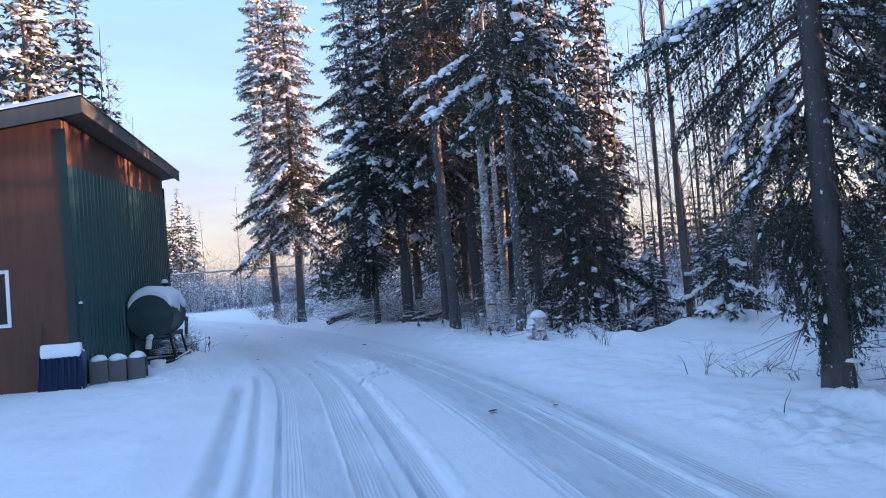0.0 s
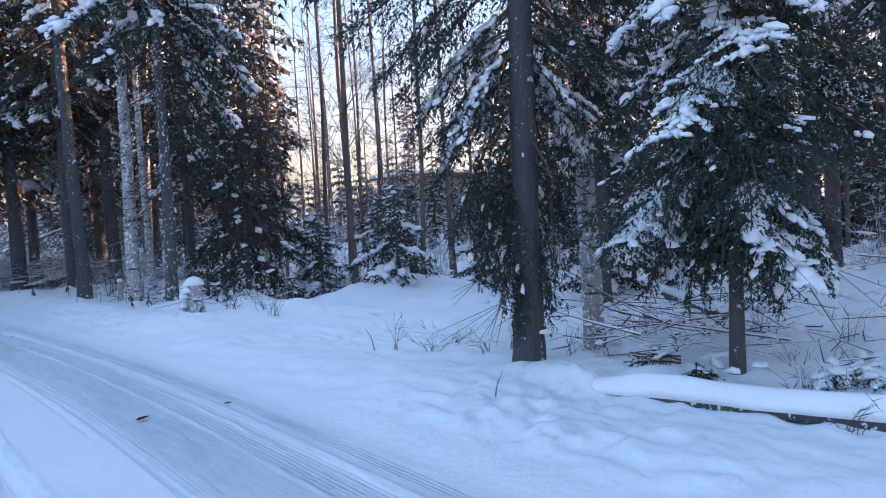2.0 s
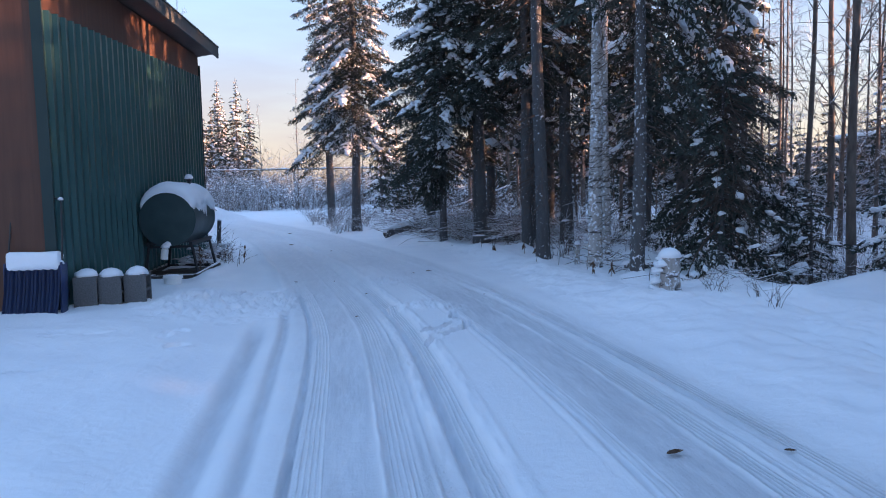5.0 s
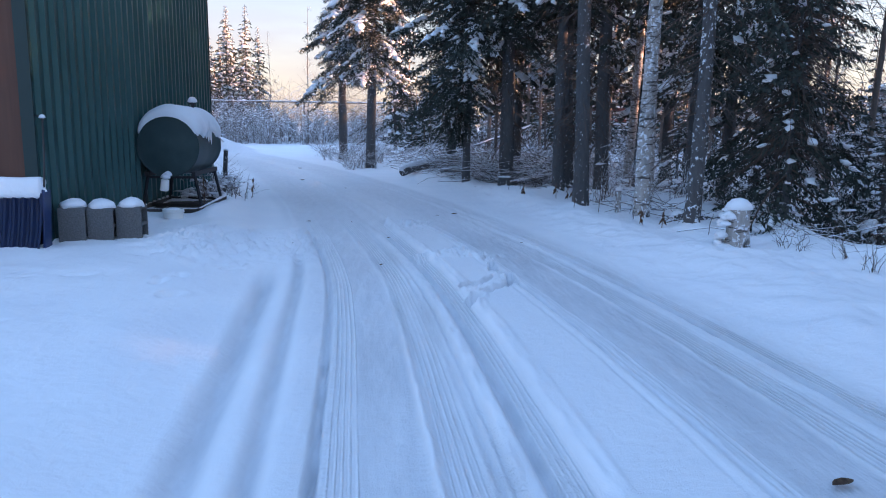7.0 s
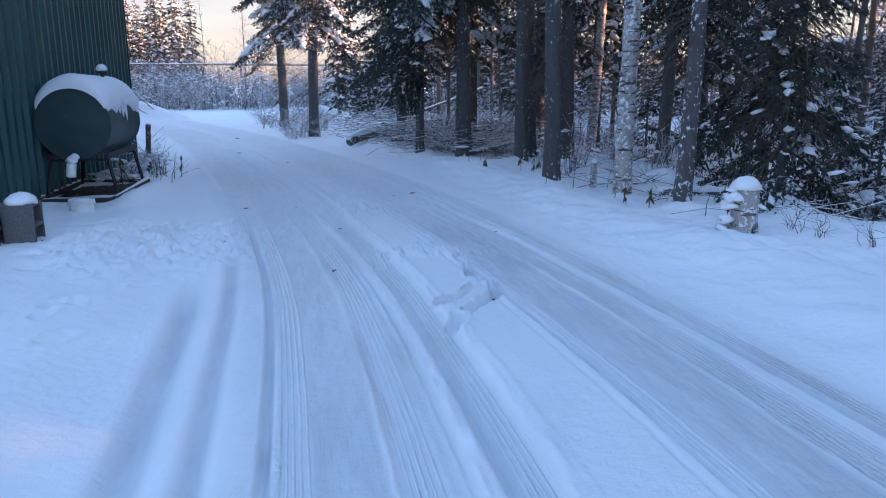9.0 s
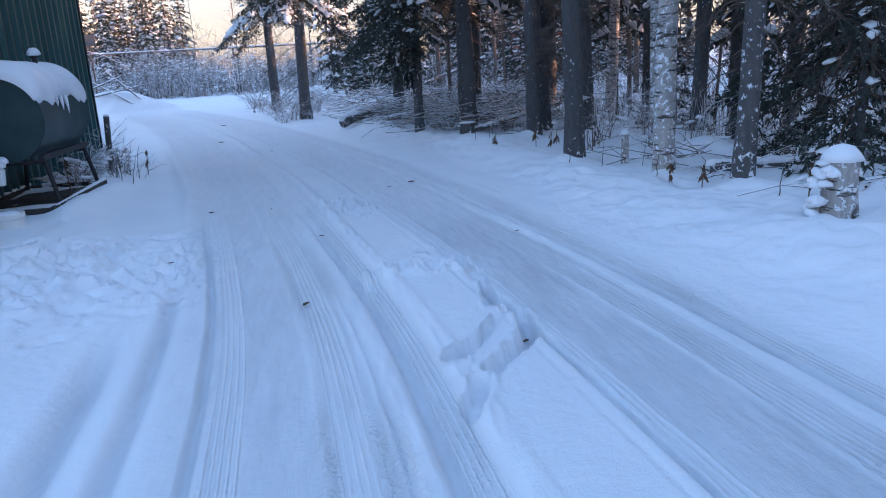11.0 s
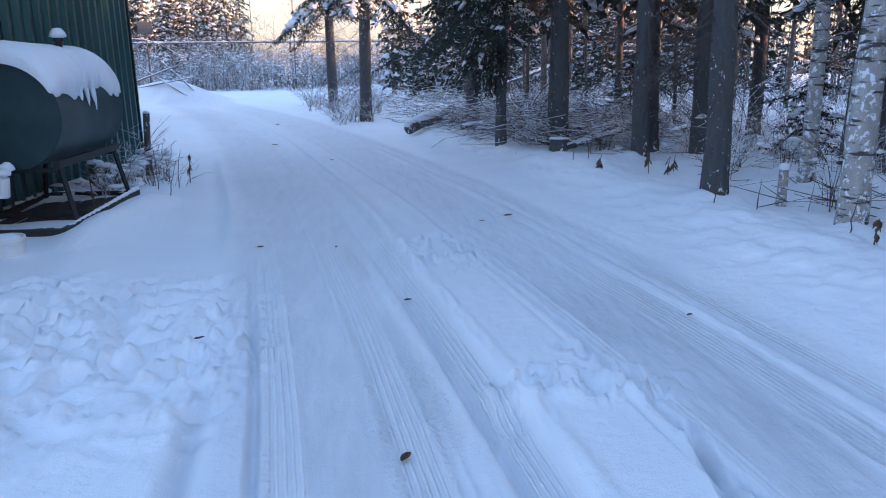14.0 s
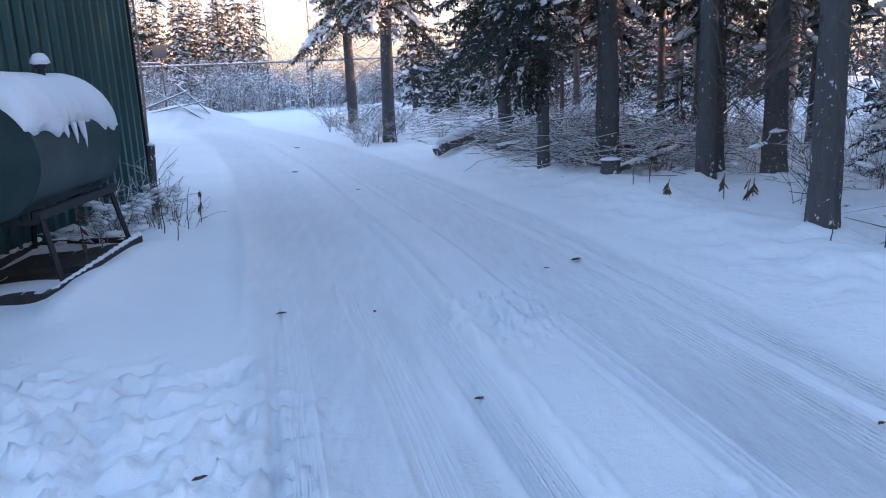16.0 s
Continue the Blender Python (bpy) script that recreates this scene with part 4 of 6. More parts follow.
def build_shed():
    shed = empty("shed", pose(-5.5, 17.4, 0))
    inv = Matrix.Translation((5.5, -17.4, 0))

    def sp(name, bm, mat, label="", parent=shed, smooth=False):
        bm.transform(inv)
        return part(name, bm, mat, parent, label, smooth)

    top = lambda y: 4.78 + 0.2 * (y - Y0) / (Y1 - Y0)
    rise = lambda x: 0.17 * (x - WX)
    xl = -9.2

    def slab(pts, thick, axis_i):
        bm = bmesh.new()
        a = [bm.verts.new(p) for p in pts]
        q = []
        for p in pts:
            p = list(p)
            p[axis_i] += thick
            q.append(bm.verts.new(p))
        n = len(pts)
        bm.faces.new(a)
        bm.faces.new(q[::-1])
        for i in range(n):
            bm.faces.new((a[i], a[(i + 1) % n], q[(i + 1) % n], q[i]))
        return bm

    # front wall with its window opening, in pieces round it
    wx0, wx1, wz0, wz1 = -4.75, -3.86, 1.22, 2.2
    f = Y0
    for i, pts in enumerate((((wx1, f, -0.1), (WX - 0.02, f, -0.1), (WX - 0.02, f, top(f)), (wx1, f, top(f) + rise(wx1))),
                             ((xl, f, -0.1), (wx0, f, -0.1), (wx0, f, top(f) + rise(wx0)), (xl, f, top(f) + rise(xl))),
                             ((wx0, f, -0.1), (wx1, f, -0.1), (wx1, f, wz0), (wx0, f, wz0)),
                             ((wx0, f, wz1), (wx1, f, wz1), (wx1, f, top(f) + rise(wx1)), (wx0, f, top(f) + rise(wx0))))):
        sp("wall_panel", slab(pts, 0.1, 1), M_PLY, "brown plywood wall panel")
    # side wall, back and far walls
    sp("side_wall", slab(((WX, Y0 + 0.1, -0.1), (WX, Y1, -0.1), (WX, Y1, top(Y1)), (WX, Y0 + 0.1, top(Y0))), -0.1, 0), M_PLY, "brown plywood side wall")
    sp("back_wall", slab(((xl, Y1, -0.1), (WX - 0.1, Y1, -0.1), (WX - 0.1, Y1, top(Y1)), (xl, Y1, top(Y1) + rise(xl))), -0.1, 1), M_PLY)
    sp("far_wall", slab(((xl, Y0 + 0.1, -0.1), (xl, Y1 - 0.1, -0.1), (xl, Y1 - 0.1, top(Y1) + rise(xl)), (xl, Y0 + 0.1, top(Y0) + rise(xl))), 0.1, 0), M_PLY)
    # ribbed cladding: trapezoid ribs
    prof = []
    y = Y0 + 0.02
    pitch = 0.262
    while y < Y1 - 0.02:
        for dy, dx in ((0.0, 0.004), (0.12, 0.004), (0.15, 0.058), (0.205, 0.058), (0.235, 0.004)):
            if y + dy < Y1:
                prof.append((y + dy, dx))
        y += pitch
    gtop = lambda yy: 3.97 + 0.50 * (yy - Y0) / (Y1 - Y0)
    bm = bmesh.new()
    prev = None
    for yy, dx in prof:
        lo, hi = bm.verts.new((WX + dx, yy, 0.02)), bm.verts.new((WX + dx, yy, gtop(yy)))
        if prev:
            bm.faces.new((prev[0], lo, hi, prev[1]))
        prev = (lo, hi)
    sp("metal_cladding", bm, M_GREEN, "dark green ribbed metal cladding")
    sp("corner_trim", boxed((WX - 0.10, Y0 - 0.012, 0.0), (WX + 0.04, Y0 + 0.02, 4.6)), M_TRIM, "dark green corner trim")
    sp("corner_trim", boxed((WX - 0.02, Y1 - 0.02, 0.0), (WX + 0.045, Y1 + 0.02, 4.75)), M_TRIM)
    # roof deck, fascia boards and snow
    rx, ry0, ry1 = WX + 0.45, Y0 - 0.45, Y1 + 0.35

    def tilted(x0, x1, y0, y1, d0, d1):
        bm = box(bmesh.new(), (x0, y0, 0), (x1, y1, 1))
        for v in bm.verts:
            d = d0 if v.co.z < 0.5 else d1
            v.co.z = 4.83 + 0.2 * (v.co.y - Y0) / (Y1 - Y0) + rise(v.co.x) + d
        return bm
    sp("roof", tilted(xl - 0.4, rx - 0.03, ry0 + 0.03, ry1, 0.0, 0.12), M_PLY, "low-pitched roof deck")
    sp("fascia", tilted(rx - 0.03, rx, ry0, ry1, -0.12, 0.14), M_FASCIA, "weathered dark fascia board")
    sp("fascia", tilted(xl - 0.4, rx - 0.03, ry0, ry0 + 0.03, -0.14, 0.14), M_FASCIA)
    sp("drip_edge", tilted(rx - 0.02, rx + 0.02, ry0 - 0.01, ry1, 0.142, 0.165), M_TRIM)
    n, m = 40, 60
    V = []
    rng = np.random.default_rng(3)
    X, Y = np.meshgrid(np.linspace(xl - 0.4, rx - 0.02, n), np.linspace(ry0, ry1, m), indexing="ij")
    Z = 4.83 + 0.2 * (Y - Y0) / (Y1 - Y0) + 0.17 * (X - WX) + 0.166
    edge = np.minimum(np.minimum((rx - 0.02 - X), (Y - ry0)), np.minimum(ry1 - Y, X - xl + 0.4))
    T = Z + 0.15 * np.clip(edge / 0.25, 0.05, 1) ** 0.5 + 0.05 * NZ[0](X * 1.5, Y * 1.5)
    V = np.concatenate([np.stack([X.ravel(), Y.ravel(), T.ravel()], 1), np.stack([X.ravel(), Y.ravel(), Z.ravel()], 1)]) + np.array([5.5, -17.4, 0])
    g = np.arange(n * m).reshape(n, m)
    F = np.stack([g[:-1, :-1], g[1:, :-1], g[1:, 1:], g[:-1, 1:]], -1).reshape(-1, 4)
    rim = np.concatenate([g[0, :], g[1:, -1], g[-1, -2::-1], g[-2:0:-1, 0]])
    R = np.stack([rim, np.roll(rim, -1), np.roll(rim, -1) + n * m, rim + n * m], 1)
    put("roof_snow", raw_mesh("roof_snow", V, np.concatenate([F, R]), M_SNOW, smooth=True), shed, "even layer of snow on the roof")
    # window
    win = sp("window", boxed((wx0 + 0.06, f + 0.04, wz0 + 0.06), (wx1 - 0.06, f + 0.05, wz1 - 0.06)), M_GLASS, "white-framed window with dark glass")
    for lo, hi in (((wx0, f - 0.02, wz0), (wx0 + 0.06, f + 0.08, wz1)), ((wx1 - 0.06, f - 0.02, wz0), (wx1, f + 0.08, wz1)),
                   ((wx0 + 0.06, f - 0.02, wz0), (wx1 - 0.06, f + 0.08, wz0 + 0.06)), ((wx0 + 0.06, f - 0.02, wz1 - 0.06), (wx1 - 0.06, f + 0.08, wz1))):
        sp("window_frame", boxed(lo, hi, 0.006), M_WHITE, "white window frame", win)
    return tagged(shed, "brown plywood shed with dark green metal side and snowy roof", "shed")


build_shed()


# ---- the oil tank and what stands about it ----
TX, TZ, TR, TY0, TY1 = -2.335, 1.12, 0.488, 16.38, 18.15


def build_tank():
    tank = empty("oil_tank", pose(TX, 17.0, 0))
    bm = bmesh.new()
    prof = [(TR - 0.012, TY0 + 0.01), (TR, TY0), (TR, TY0 + 0.03), (TR - 0.006, TY0 + 0.036), (TR - 0.006, (TY0 + TY1) / 2), (TR - 0.006, TY1 - 0.06), (TR, TY1 - 0.05), (TR - 0.03, TY1), (0, TY1)]
    sides = 48
    rings = []
    for r, y in prof:
        if r == 0:
            rings.append([bm.verts.new((0, y - 17.0, TZ))])
        else:
            rings.append([bm.verts.new((r * math.cos(a), y - 17.0, TZ + r * math.sin(a))) for a in [i / sides * 2 * math.pi for i in range(sides)]])
    for a, b in zip(rings, rings[1:]):
        for i in range(sides):
            j = (i + 1) % sides
            if len(a) == 1:
                bm.faces.new((a[0], b[i], b[j]))
            elif len(b) == 1:
                bm.faces.new((a[i], b[0], a[j]))
            else:
                bm.faces.new((a[i], b[i], b[j], a[j]))
    part("drum", bm, M_TANK, tank, "weathered dark green steel drum", True)
    bm = bmesh.new()
    ring = [bm.verts.new(((TR - 0.012) * math.cos(i / 48 * 2 * math.pi), TY0 + 0.012 - 17.0, TZ + (TR - 0.012) * math.sin(i / 48 * 2 * math.pi))) for i in range(48)]
    mid = bm.verts.new((0, TY0 - 0.012 - 17.0, TZ))
    for i in range(48):
        bm.faces.new((ring[i], ring[(i + 1) % 48], mid))
    part("end_plate", bm, M_TANK, tank, "flat round steel end")
    # stand of angle iron
    rail_z = TZ - TR + 0.02
    feet = []
    for y in (TY0 + 0.12, TY1 - 0.18):
        for sx in (-1, 1):
            a, b = Vector((sx * 0.37, y - 17.0, rail_z + 0.02)), Vector((sx * 0.48, y - 17.0 + (0.0 if y < 17.2 else 0.1), 0.03))
            part("leg", tube_bm([a, b], 0.026, 4), M_IRON, tank)
            feet.append(b)
        part("crossbar", boxed((-0.36, y - 17.02, rail_z - 0.05), (0.36, y - 16.98, rail_z - 0.01)), M_IRON, tank)
    for sx in (-1, 1):
        part("rail", boxed((sx * 0.37 - 0.03, TY0 - 16.95, rail_z - 0.01), (sx * 0.37 + 0.03, TY1 - 17.05, rail_z + 0.06)), M_IRON, tank)
        part("skid", boxed((sx * 0.50 - 0.025, TY0 - 17.3, 0.0), (sx * 0.50 + 0.025, TY1 - 16.9, 0.15), 0.006), M_DARKWOOD, tank, "dark timber skid")
        V, F = lumps(np.random.default_rng(7 + sx), np.stack([np.full(16, sx * 0.50), np.linspace(TY0 - 17.1, TY1 - 16.95, 16), np.full(16, 0.145)], 1), np.tile([0.0, 1.0, 0.0], (16, 1)), np.full(16, 0.09), np.full(16, 0.028), np.linspace(0.01, 0.045, 16), 0.1)
        tagged(put("skid_snow", raw_mesh("skid_snow", V, F, M_LOAD, smooth=True), tank, "line of snow on the skid"), kind="stuff")
    for y in (TY0 - 17.27, 0.0, TY1 - 16.93):
        part("skid_bar", boxed((-0.47, y - 0.025, 0.02), (0.47, y + 0.025, 0.14), 0.006), M_DARKWOOD, tank)
    # dark plank floor, added to make the space under the drum dark
    for i in range(4):
        part("plank", boxed((-0.40 + i * 0.2, TY0 - 17.08, 0.05), (-0.215 + i * 0.2, TY1 - 16.97, 0.085), 0.004), M_DARKWOOD, tank)
    # vent pipe with cap
    vent = part("vent_pipe", tube_bm([(0.18, 0.35, TZ + TR - 0.07), (0.18, 0.35, TZ + TR + 0.21)], 0.03, 10), M_IRON, tank)
    part("vent_cap", tube_bm([(0.18, 0.35, TZ + TR + 0.21), (0.18, 0.35, TZ + TR + 0.26)], 0.05, 12), M_IRON, vent)
    # snow bank on top of the drum
    n, m = 26, 40
    A, Y = np.meshgrid(np.linspace(-1, 1, n), np.linspace(TY0 - 0.03, TY1 + 0.0, m) - 17.0, indexing="ij")
    yy = (Y - Y.min()) / (Y.max() - Y.min())
    end = np.clip(np.minimum(yy, 1 - yy) / 0.10, 0.0, 1) ** 0.5
    reach = 62 + 16 * NZ[2](Y * 4, A * 0 + 2) + 16 * NZ[1](Y * 11, A * 0) + 8 * smooth_step(yy, 0.1, 0.8)
    ang = np.radians(90 - A * reach)
    th = 0.145 * (1 - np.abs(A) ** 3.5) ** 0.8 * (0.25 + 0.75 * end) + 0.012 + 0.035 * NZ[0](A * 3 + 4, Y * 4) * (1 - A ** 4)
    out = np.stack([np.cos(ang) * (TR + th), Y, TZ + np.sin(ang) * (TR + th) + 0.03 * (1 - A ** 2)], -1)
    inn = np.stack([np.cos(ang) * (TR - 0.01), Y, TZ + np.sin(ang) * (TR - 0.01)], -1)
    V = np.concatenate([out.reshape(-1, 3), inn.reshape(-1, 3)])
    g = np.arange(n * m).reshape(n, m)
    F = np.stack([g[:-1, :-1], g[1:, :-1], g[1:, 1:], g[:-1, 1:]], -1).reshape(-1, 4)
    rim = np.concatenate([g[0, :], g[1:, -1], g[-1, -2::-1], g[-2:0:-1, 0]])
    R = np.stack([rim, np.roll(rim, -1), np.roll(rim, -1) + n * m, rim + n * m], 1)
    put("snow_cap", raw_mesh("snow_cap", V, np.concatenate([F, R]), M_LOAD, smooth=True), tank, "thick snow cap with ragged edge")
    rng = np.random.default_rng(1)
    V, F = lumps(rng, np.array([[0.18, 0.35, TZ + TR + 0.255]]), np.array([[1.0, 0, 0]]), np.array([0.085]), np.array([0.085]), np.array([0.085]), 0.06)
    put("vent_snow", raw_mesh("vent_snow", V, F, M_LOAD, smooth=True), tank, "round cap of snow")
    # icicles of hanging snow on the drum's edge
    P = []
    for y, dz in ((0.12, 0.12), (0.30, 0.17), (0.26, 0.08), (-0.05, 0.06)):
        a = radians(22)
        P.append([(math.cos(a) * (TR + 0.02), y, TZ + math.sin(a) * TR + 0.06), (math.cos(a) * (TR + 0.03), y + 0.01, TZ + math.sin(a) * TR - dz * 0.4), (math.cos(a) * (TR + 0.03), y + 0.02, TZ + math.sin(a) * TR - dz)])
    for p in P:
        V, F = tubes([p], [[0.026, 0.017, 0.005]], 7)
        put("snow_drip", raw_mesh("snow_drip", V, F, M_LOAD, smooth=True), tank, "hanging drip of frozen snow")
    return tagged(tank, "dark green cylindrical fuel tank on an iron stand, capped with snow", "tank")


build_tank()


def build_bucket(x, y, z):
    b = empty("bucket", pose(x, y, z))
    bm = bmesh.new()
    n = 28
    prof = [(0.125, 0.0), (0.148, 0.30), (0.156, 0.30), (0.156, 0.33), (0.146, 0.33), (0.146, 0.27), (0.0, 0.27)]
    rings = [[bm.verts.new((r * math.cos(i / n * 2 * math.pi), r * math.sin(i / n * 2 * math.pi), h)) for i in range(n)] if r else [bm.verts.new((0, 0, h))] for r, h in prof]
    bm.faces.new(rings[0][::-1])
    for a, c in zip(rings, rings[1:]):
        for i in range(n):
            j = (i + 1) % n
            bm.faces.new((a[i], a[j], c[j], c[i]) if len(c) > 1 else (a[i], a[j], c[0]))
    part("body", bm, M_WHITE, b, smooth=False)
    part("rim", tube_bm([(0.156 * math.cos(a), 0.156 * math.sin(a), 0.285) for a in [i / 24 * 2 * math.pi for i in range(25)]], 0.008, 6), M_WHITE, b)
    rng = np.random.default_rng(2)
    V, F = lumps(rng, np.array([[0, 0, 0.29]]), np.array([[1.0, 0, 0]]), np.array([0.145]), np.array([0.145]), np.array([0.06]), 0.04)
    put("snow", raw_mesh("snow", V, F, M_LOAD, smooth=True), b, "snow filling the bucket")
    return tagged(b, "white plastic bucket filled with snow under the tank", "bucket")


build_bucket(-2.05, 15.46, -0.11)


def build_jug():
    j = empty("plastic_jug", pose(TX - 0.03, TY0 - 0.17, 0.53, 0, 8, 0))
    part("body", tube_bm([(0, 0, -0.11), (0, 0, -0.10), (0, 0, 0.07), (0, 0, 0.09)], [0.055, 0.066, 0.062, 0.035], 16), M_WHITE, j)
    part("valve_pipe", tube_bm([(0, 0, 0.08), (0, 0.02, 0.15), (0, 0.12, 0.16)], 0.018, 8), M_IRON, j)
    rng = np.random.default_rng(5)
    V, F = lumps(rng, np.array([[0, 0, 0.10], [0.03, 0.03, 0.15]]), np.array([[1.0, 0, 0], [0, 1.0, 0]]), np.array([0.085, 0.09]), np.array([0.08, 0.07]), np.array([0.075, 0.065]), 0.08)
    put("snow", raw_mesh("snow", V, F, M_LOAD, smooth=True), j, "snow on the valve")
    return tagged(j, "white plastic jug hung under the tank's valve", "jug")


build_jug()


def build_block(x, y, yaw):
    b = empty("concrete_block", pose(x, y, gz(x, y) - 0.06, 0, 0, yaw))
    bm = bmesh.new()
    w, h, t = 0.148, 0.44, 0.034
    # standing on end, with the two hollow cores opening sideways
    box(bm, (-w, -w, 0), (-w + t, w, h), 0.004)
    box(bm, (w - t, -w, 0), (w, w, h), 0.004)
    for z0, z1 in ((0, t), (h / 2 - t / 2, h / 2 + t / 2), (h - t, h)):
        box(bm, (-w + t, -w + 0.002, z0), (w - t, w - 0.002, z1))
    part("block", bm, M_CONCRETE, b)
    rng = np.random.default_rng(int(abs(x) * 100))
    V, F = lumps(rng, np.array([[0, 0, h - 0.005]]), np.array([[1.0, 0, 0]]), np.array([0.165]), np.array([0.165]), np.array([0.11]), 0.05)
    put("snow", raw_mesh("snow", V, F, M_LOAD, smooth=True), b, "rounded cap of snow")
    return tagged(b, "grey hollow concrete block on end, capped with snow", "concrete block", "blocks by the shed")


for bx, by, ba in ((-2.62, 13.28, 98), (-2.33, 13.39, 95), (-2.03, 13.52, 92)):
    build_block(bx, by, ba)


def build_scoop():
    s = empty("snow_scoop", pose(-3.08, 12.72, gz(-3.08, 12.72) - 0.03, -6, 0, 0))
    bm = bmesh.new()
    n, m = 29, 5
    rows = []
    for j in range(m):
        z = 0.62 * j / (m - 1)
        rows.append([bm.verts.new((-0.34 + 0.68 * i / (n - 1), -0.02 - 0.10 * (1 - j / (m - 1)) ** 2 + (0.012 if i % 4 in (1, 2) else -0.012), z)) for i in range(n)])
    for a, c in zip(rows, rows[1:]):
        for i in range(n - 1):
            bm.faces.new((a[i], a[i + 1], c[i + 1], c[i]))
    bmesh.ops.solidify(bm, geom=bm.faces[:], thickness=0.012)
    part("pan", bm, M_BLUE, s, "ribbed blue plastic pan")
    for sx in (-1, 1):
        part("side_lip", boxed((sx * 0.345 - 0.012, -0.03, 0.0), (sx * 0.345 + 0.012, 0.16, 0.66), 0.006), M_BLUE, s)
    part("handle", tube_bm([(-0.33, 0.02, 0.55), (-0.31, 0.06, 1.0), (-0.29, 0.1, 1.48), (-0.24, 0.1, 1.54), (0.24, 0.1, 1.50), (0.31, 0.1, 1.47), (0.335, 0.06, 1.0), (0.34, 0.02, 0.55)], 0.012, 8), M_BLACK, s, "black U-shaped tube handle")
    rng = np.random.default_rng(9)
    bm = bmesh.new()
    box(bm, (-0.33, -0.06, 0.56), (0.33, 0.15, 0.80), 0.05)
    bmesh.ops.subdivide_edges(bm, edges=bm.edges[:], cuts=2, use_grid_fill=True)
    for v in bm.verts:
        v.co += Vector(noise.noise_vector(v.co * 9)) * 0.012
    part("snow", bm, M_LOAD, s, "block of snow caught in the pan", True)
    for p in ((0.31, 0.1, 1.475), (0.34, 0.02, 0.64)):
        V, F = lumps(rng, np.array([p]), np.array([[1.0, 0, 0]]), np.array([0.038]), np.array([0.03]), np.array([0.04]), 0.1)
        put("handle_snow", raw_mesh("handle_snow", V, F, M_LOAD, smooth=True), s, "small lump of snow")
    return tagged(s, "blue plastic snow scoop full of snow, leaning on the shed", "snow scoop")


build_scoop()


# ---- the row of spruces along the drive ----
spruce(6.55, 6.2, 13, 0.146, 2.8, 1.9, "near", (0.006, -0.012), 1, 0.45, 0.07, 1.45, 0.3, 0.9, (35, -0.35), 40, label="large spruce with a smooth grey trunk and snow-laden drooping boughs",
       extra=((4.5, 158, 10, 2.3), (4.1, 140, -6, 2.0), (3.6, 128, -12, 1.8), (3.2, 145, -24, 1.8), (2.7, 135, -30, 1.7), (2.3, 125, -38, 1.6), (1.9, 140, -45, 1.4), (1.6, 120, -48, 1.2), (1.3, 142, -50, 1.1), (1.0, 130, -45, 0.9),
              (3.4, 115, -20, 1.7), (2.5, 110, -32, 1.5), (2.0, 130, -40, 1.3), (2.6, 340, -35, 1.5), (2.0, 355, -42, 1.4), (1.6, 330, -46, 1.2), (3.2, 345, -26, 1.6), (1.2, 0, -45, 1.0), (3.8, 335, -18, 1.7), (4.3, 325, -8, 1.9)))
spruce(7.02, 4.2, 8.5, 0.056, 1.6, 1.5, "near", (-0.02, -0.02), 2, 0.6, 0.07, 1.7, 0.5, 1.05, None, 70, extra=((2.3, 205, 6, 1.7), (2.6, 190, 8, 1.6), (2.1, 165, -4, 1.6), (2.9, 215, 10, 1.6), (2.4, 235, 0, 1.4), (1.9, 150, -10, 1.3), (1.9, 20, -6, 1.5), (1.75, 100, -32, 1.25), (1.7, 320, -36, 1.25), (1.8, 60, -28, 1.2), (1.6, 10, -38, 1.1), (1.7, 280, -34, 1.2), (1.55, 245, -40, 1.0), (1.65, 125, -38, 1.1), (1.9, 300, -22, 1.4), (1.85, 115, -20, 1.4)), label="young spruce heavily loaded with snow beside a log")
spruce(5.50, 14.2, 12, 0.105, 4.6, 2.1, "mid", (0.02, 0), 3, 0.6, 0.1, 1.35, 0.5, 0.8, (30, -0.75), 75, bark=M_BARK_SNOWY, label="spruce with snow-plastered bark and bare lower trunk",
       extra=((5.6, 190, 0, 2.2), (5.0, 200, -8, 2.0), (6.2, 175, 4, 2.1), (5.3, 340, -14, 2.3), (4.6, 350, -22, 2.2), (4.0, 335, -28, 2.0), (3.6, 10, -32, 1.8)))
spruce(4.60, 16.78, 14, 0.128, 5.6, 1.6, "mid", (-0.014, 0), 4, 0.5, 0.08, 1.3, 0.2, 0.9, None, 70, label="slim grey-barked spruce with bare lower trunk")
spruce(4.22, 21.8, 15, 0.17, 3.4, 1.9, "mid", (-0.02, 0), 5, 0.5, 0.08, 1.3, 0.2, 1.0, None, 70)
spruce(3.25, 22.0, 12, 0.09, 2.4, 1.6, "mid", (0.005, 0), 6, 0.8, 0.14, 1.3, 0.5, 1.0, None, 60, extra=((2.75, 215, -6, 2.0), (2.6, 185, -12, 1.8), (2.5, 235, -12, 1.5), (2.6, 170, -34, 1.8), (2.4, 190, -42, 1.7), (2.2, 205, -50, 1.5), (2.3, 160, -48, 1.5), (2.1, 180, -55, 1.3), (2.5, 150, -30, 1.6)), label="slender spruce with one thick snowy bough low down")
spruce(0.87, 30.5, 17, 0.17, 3.4, 1.75, "mid", (0.008, 0), 7, 0.7, 0.25, 1.3, 0.6, 1.0, None, 40, extra=((3.6, 20, -10, 2.2),), taper=0.5)
spruce(-0.43, 37.6, 18, 0.19, 3.8, 1.95, "mid", (0.008, 0), 8, 0.7, 0.25, 1.3, 0.6, 1.0, None, 40, extra=((4.0, 190, -8, 2.8), (3.6, 205, -14, 2.2)), taper=0.5)
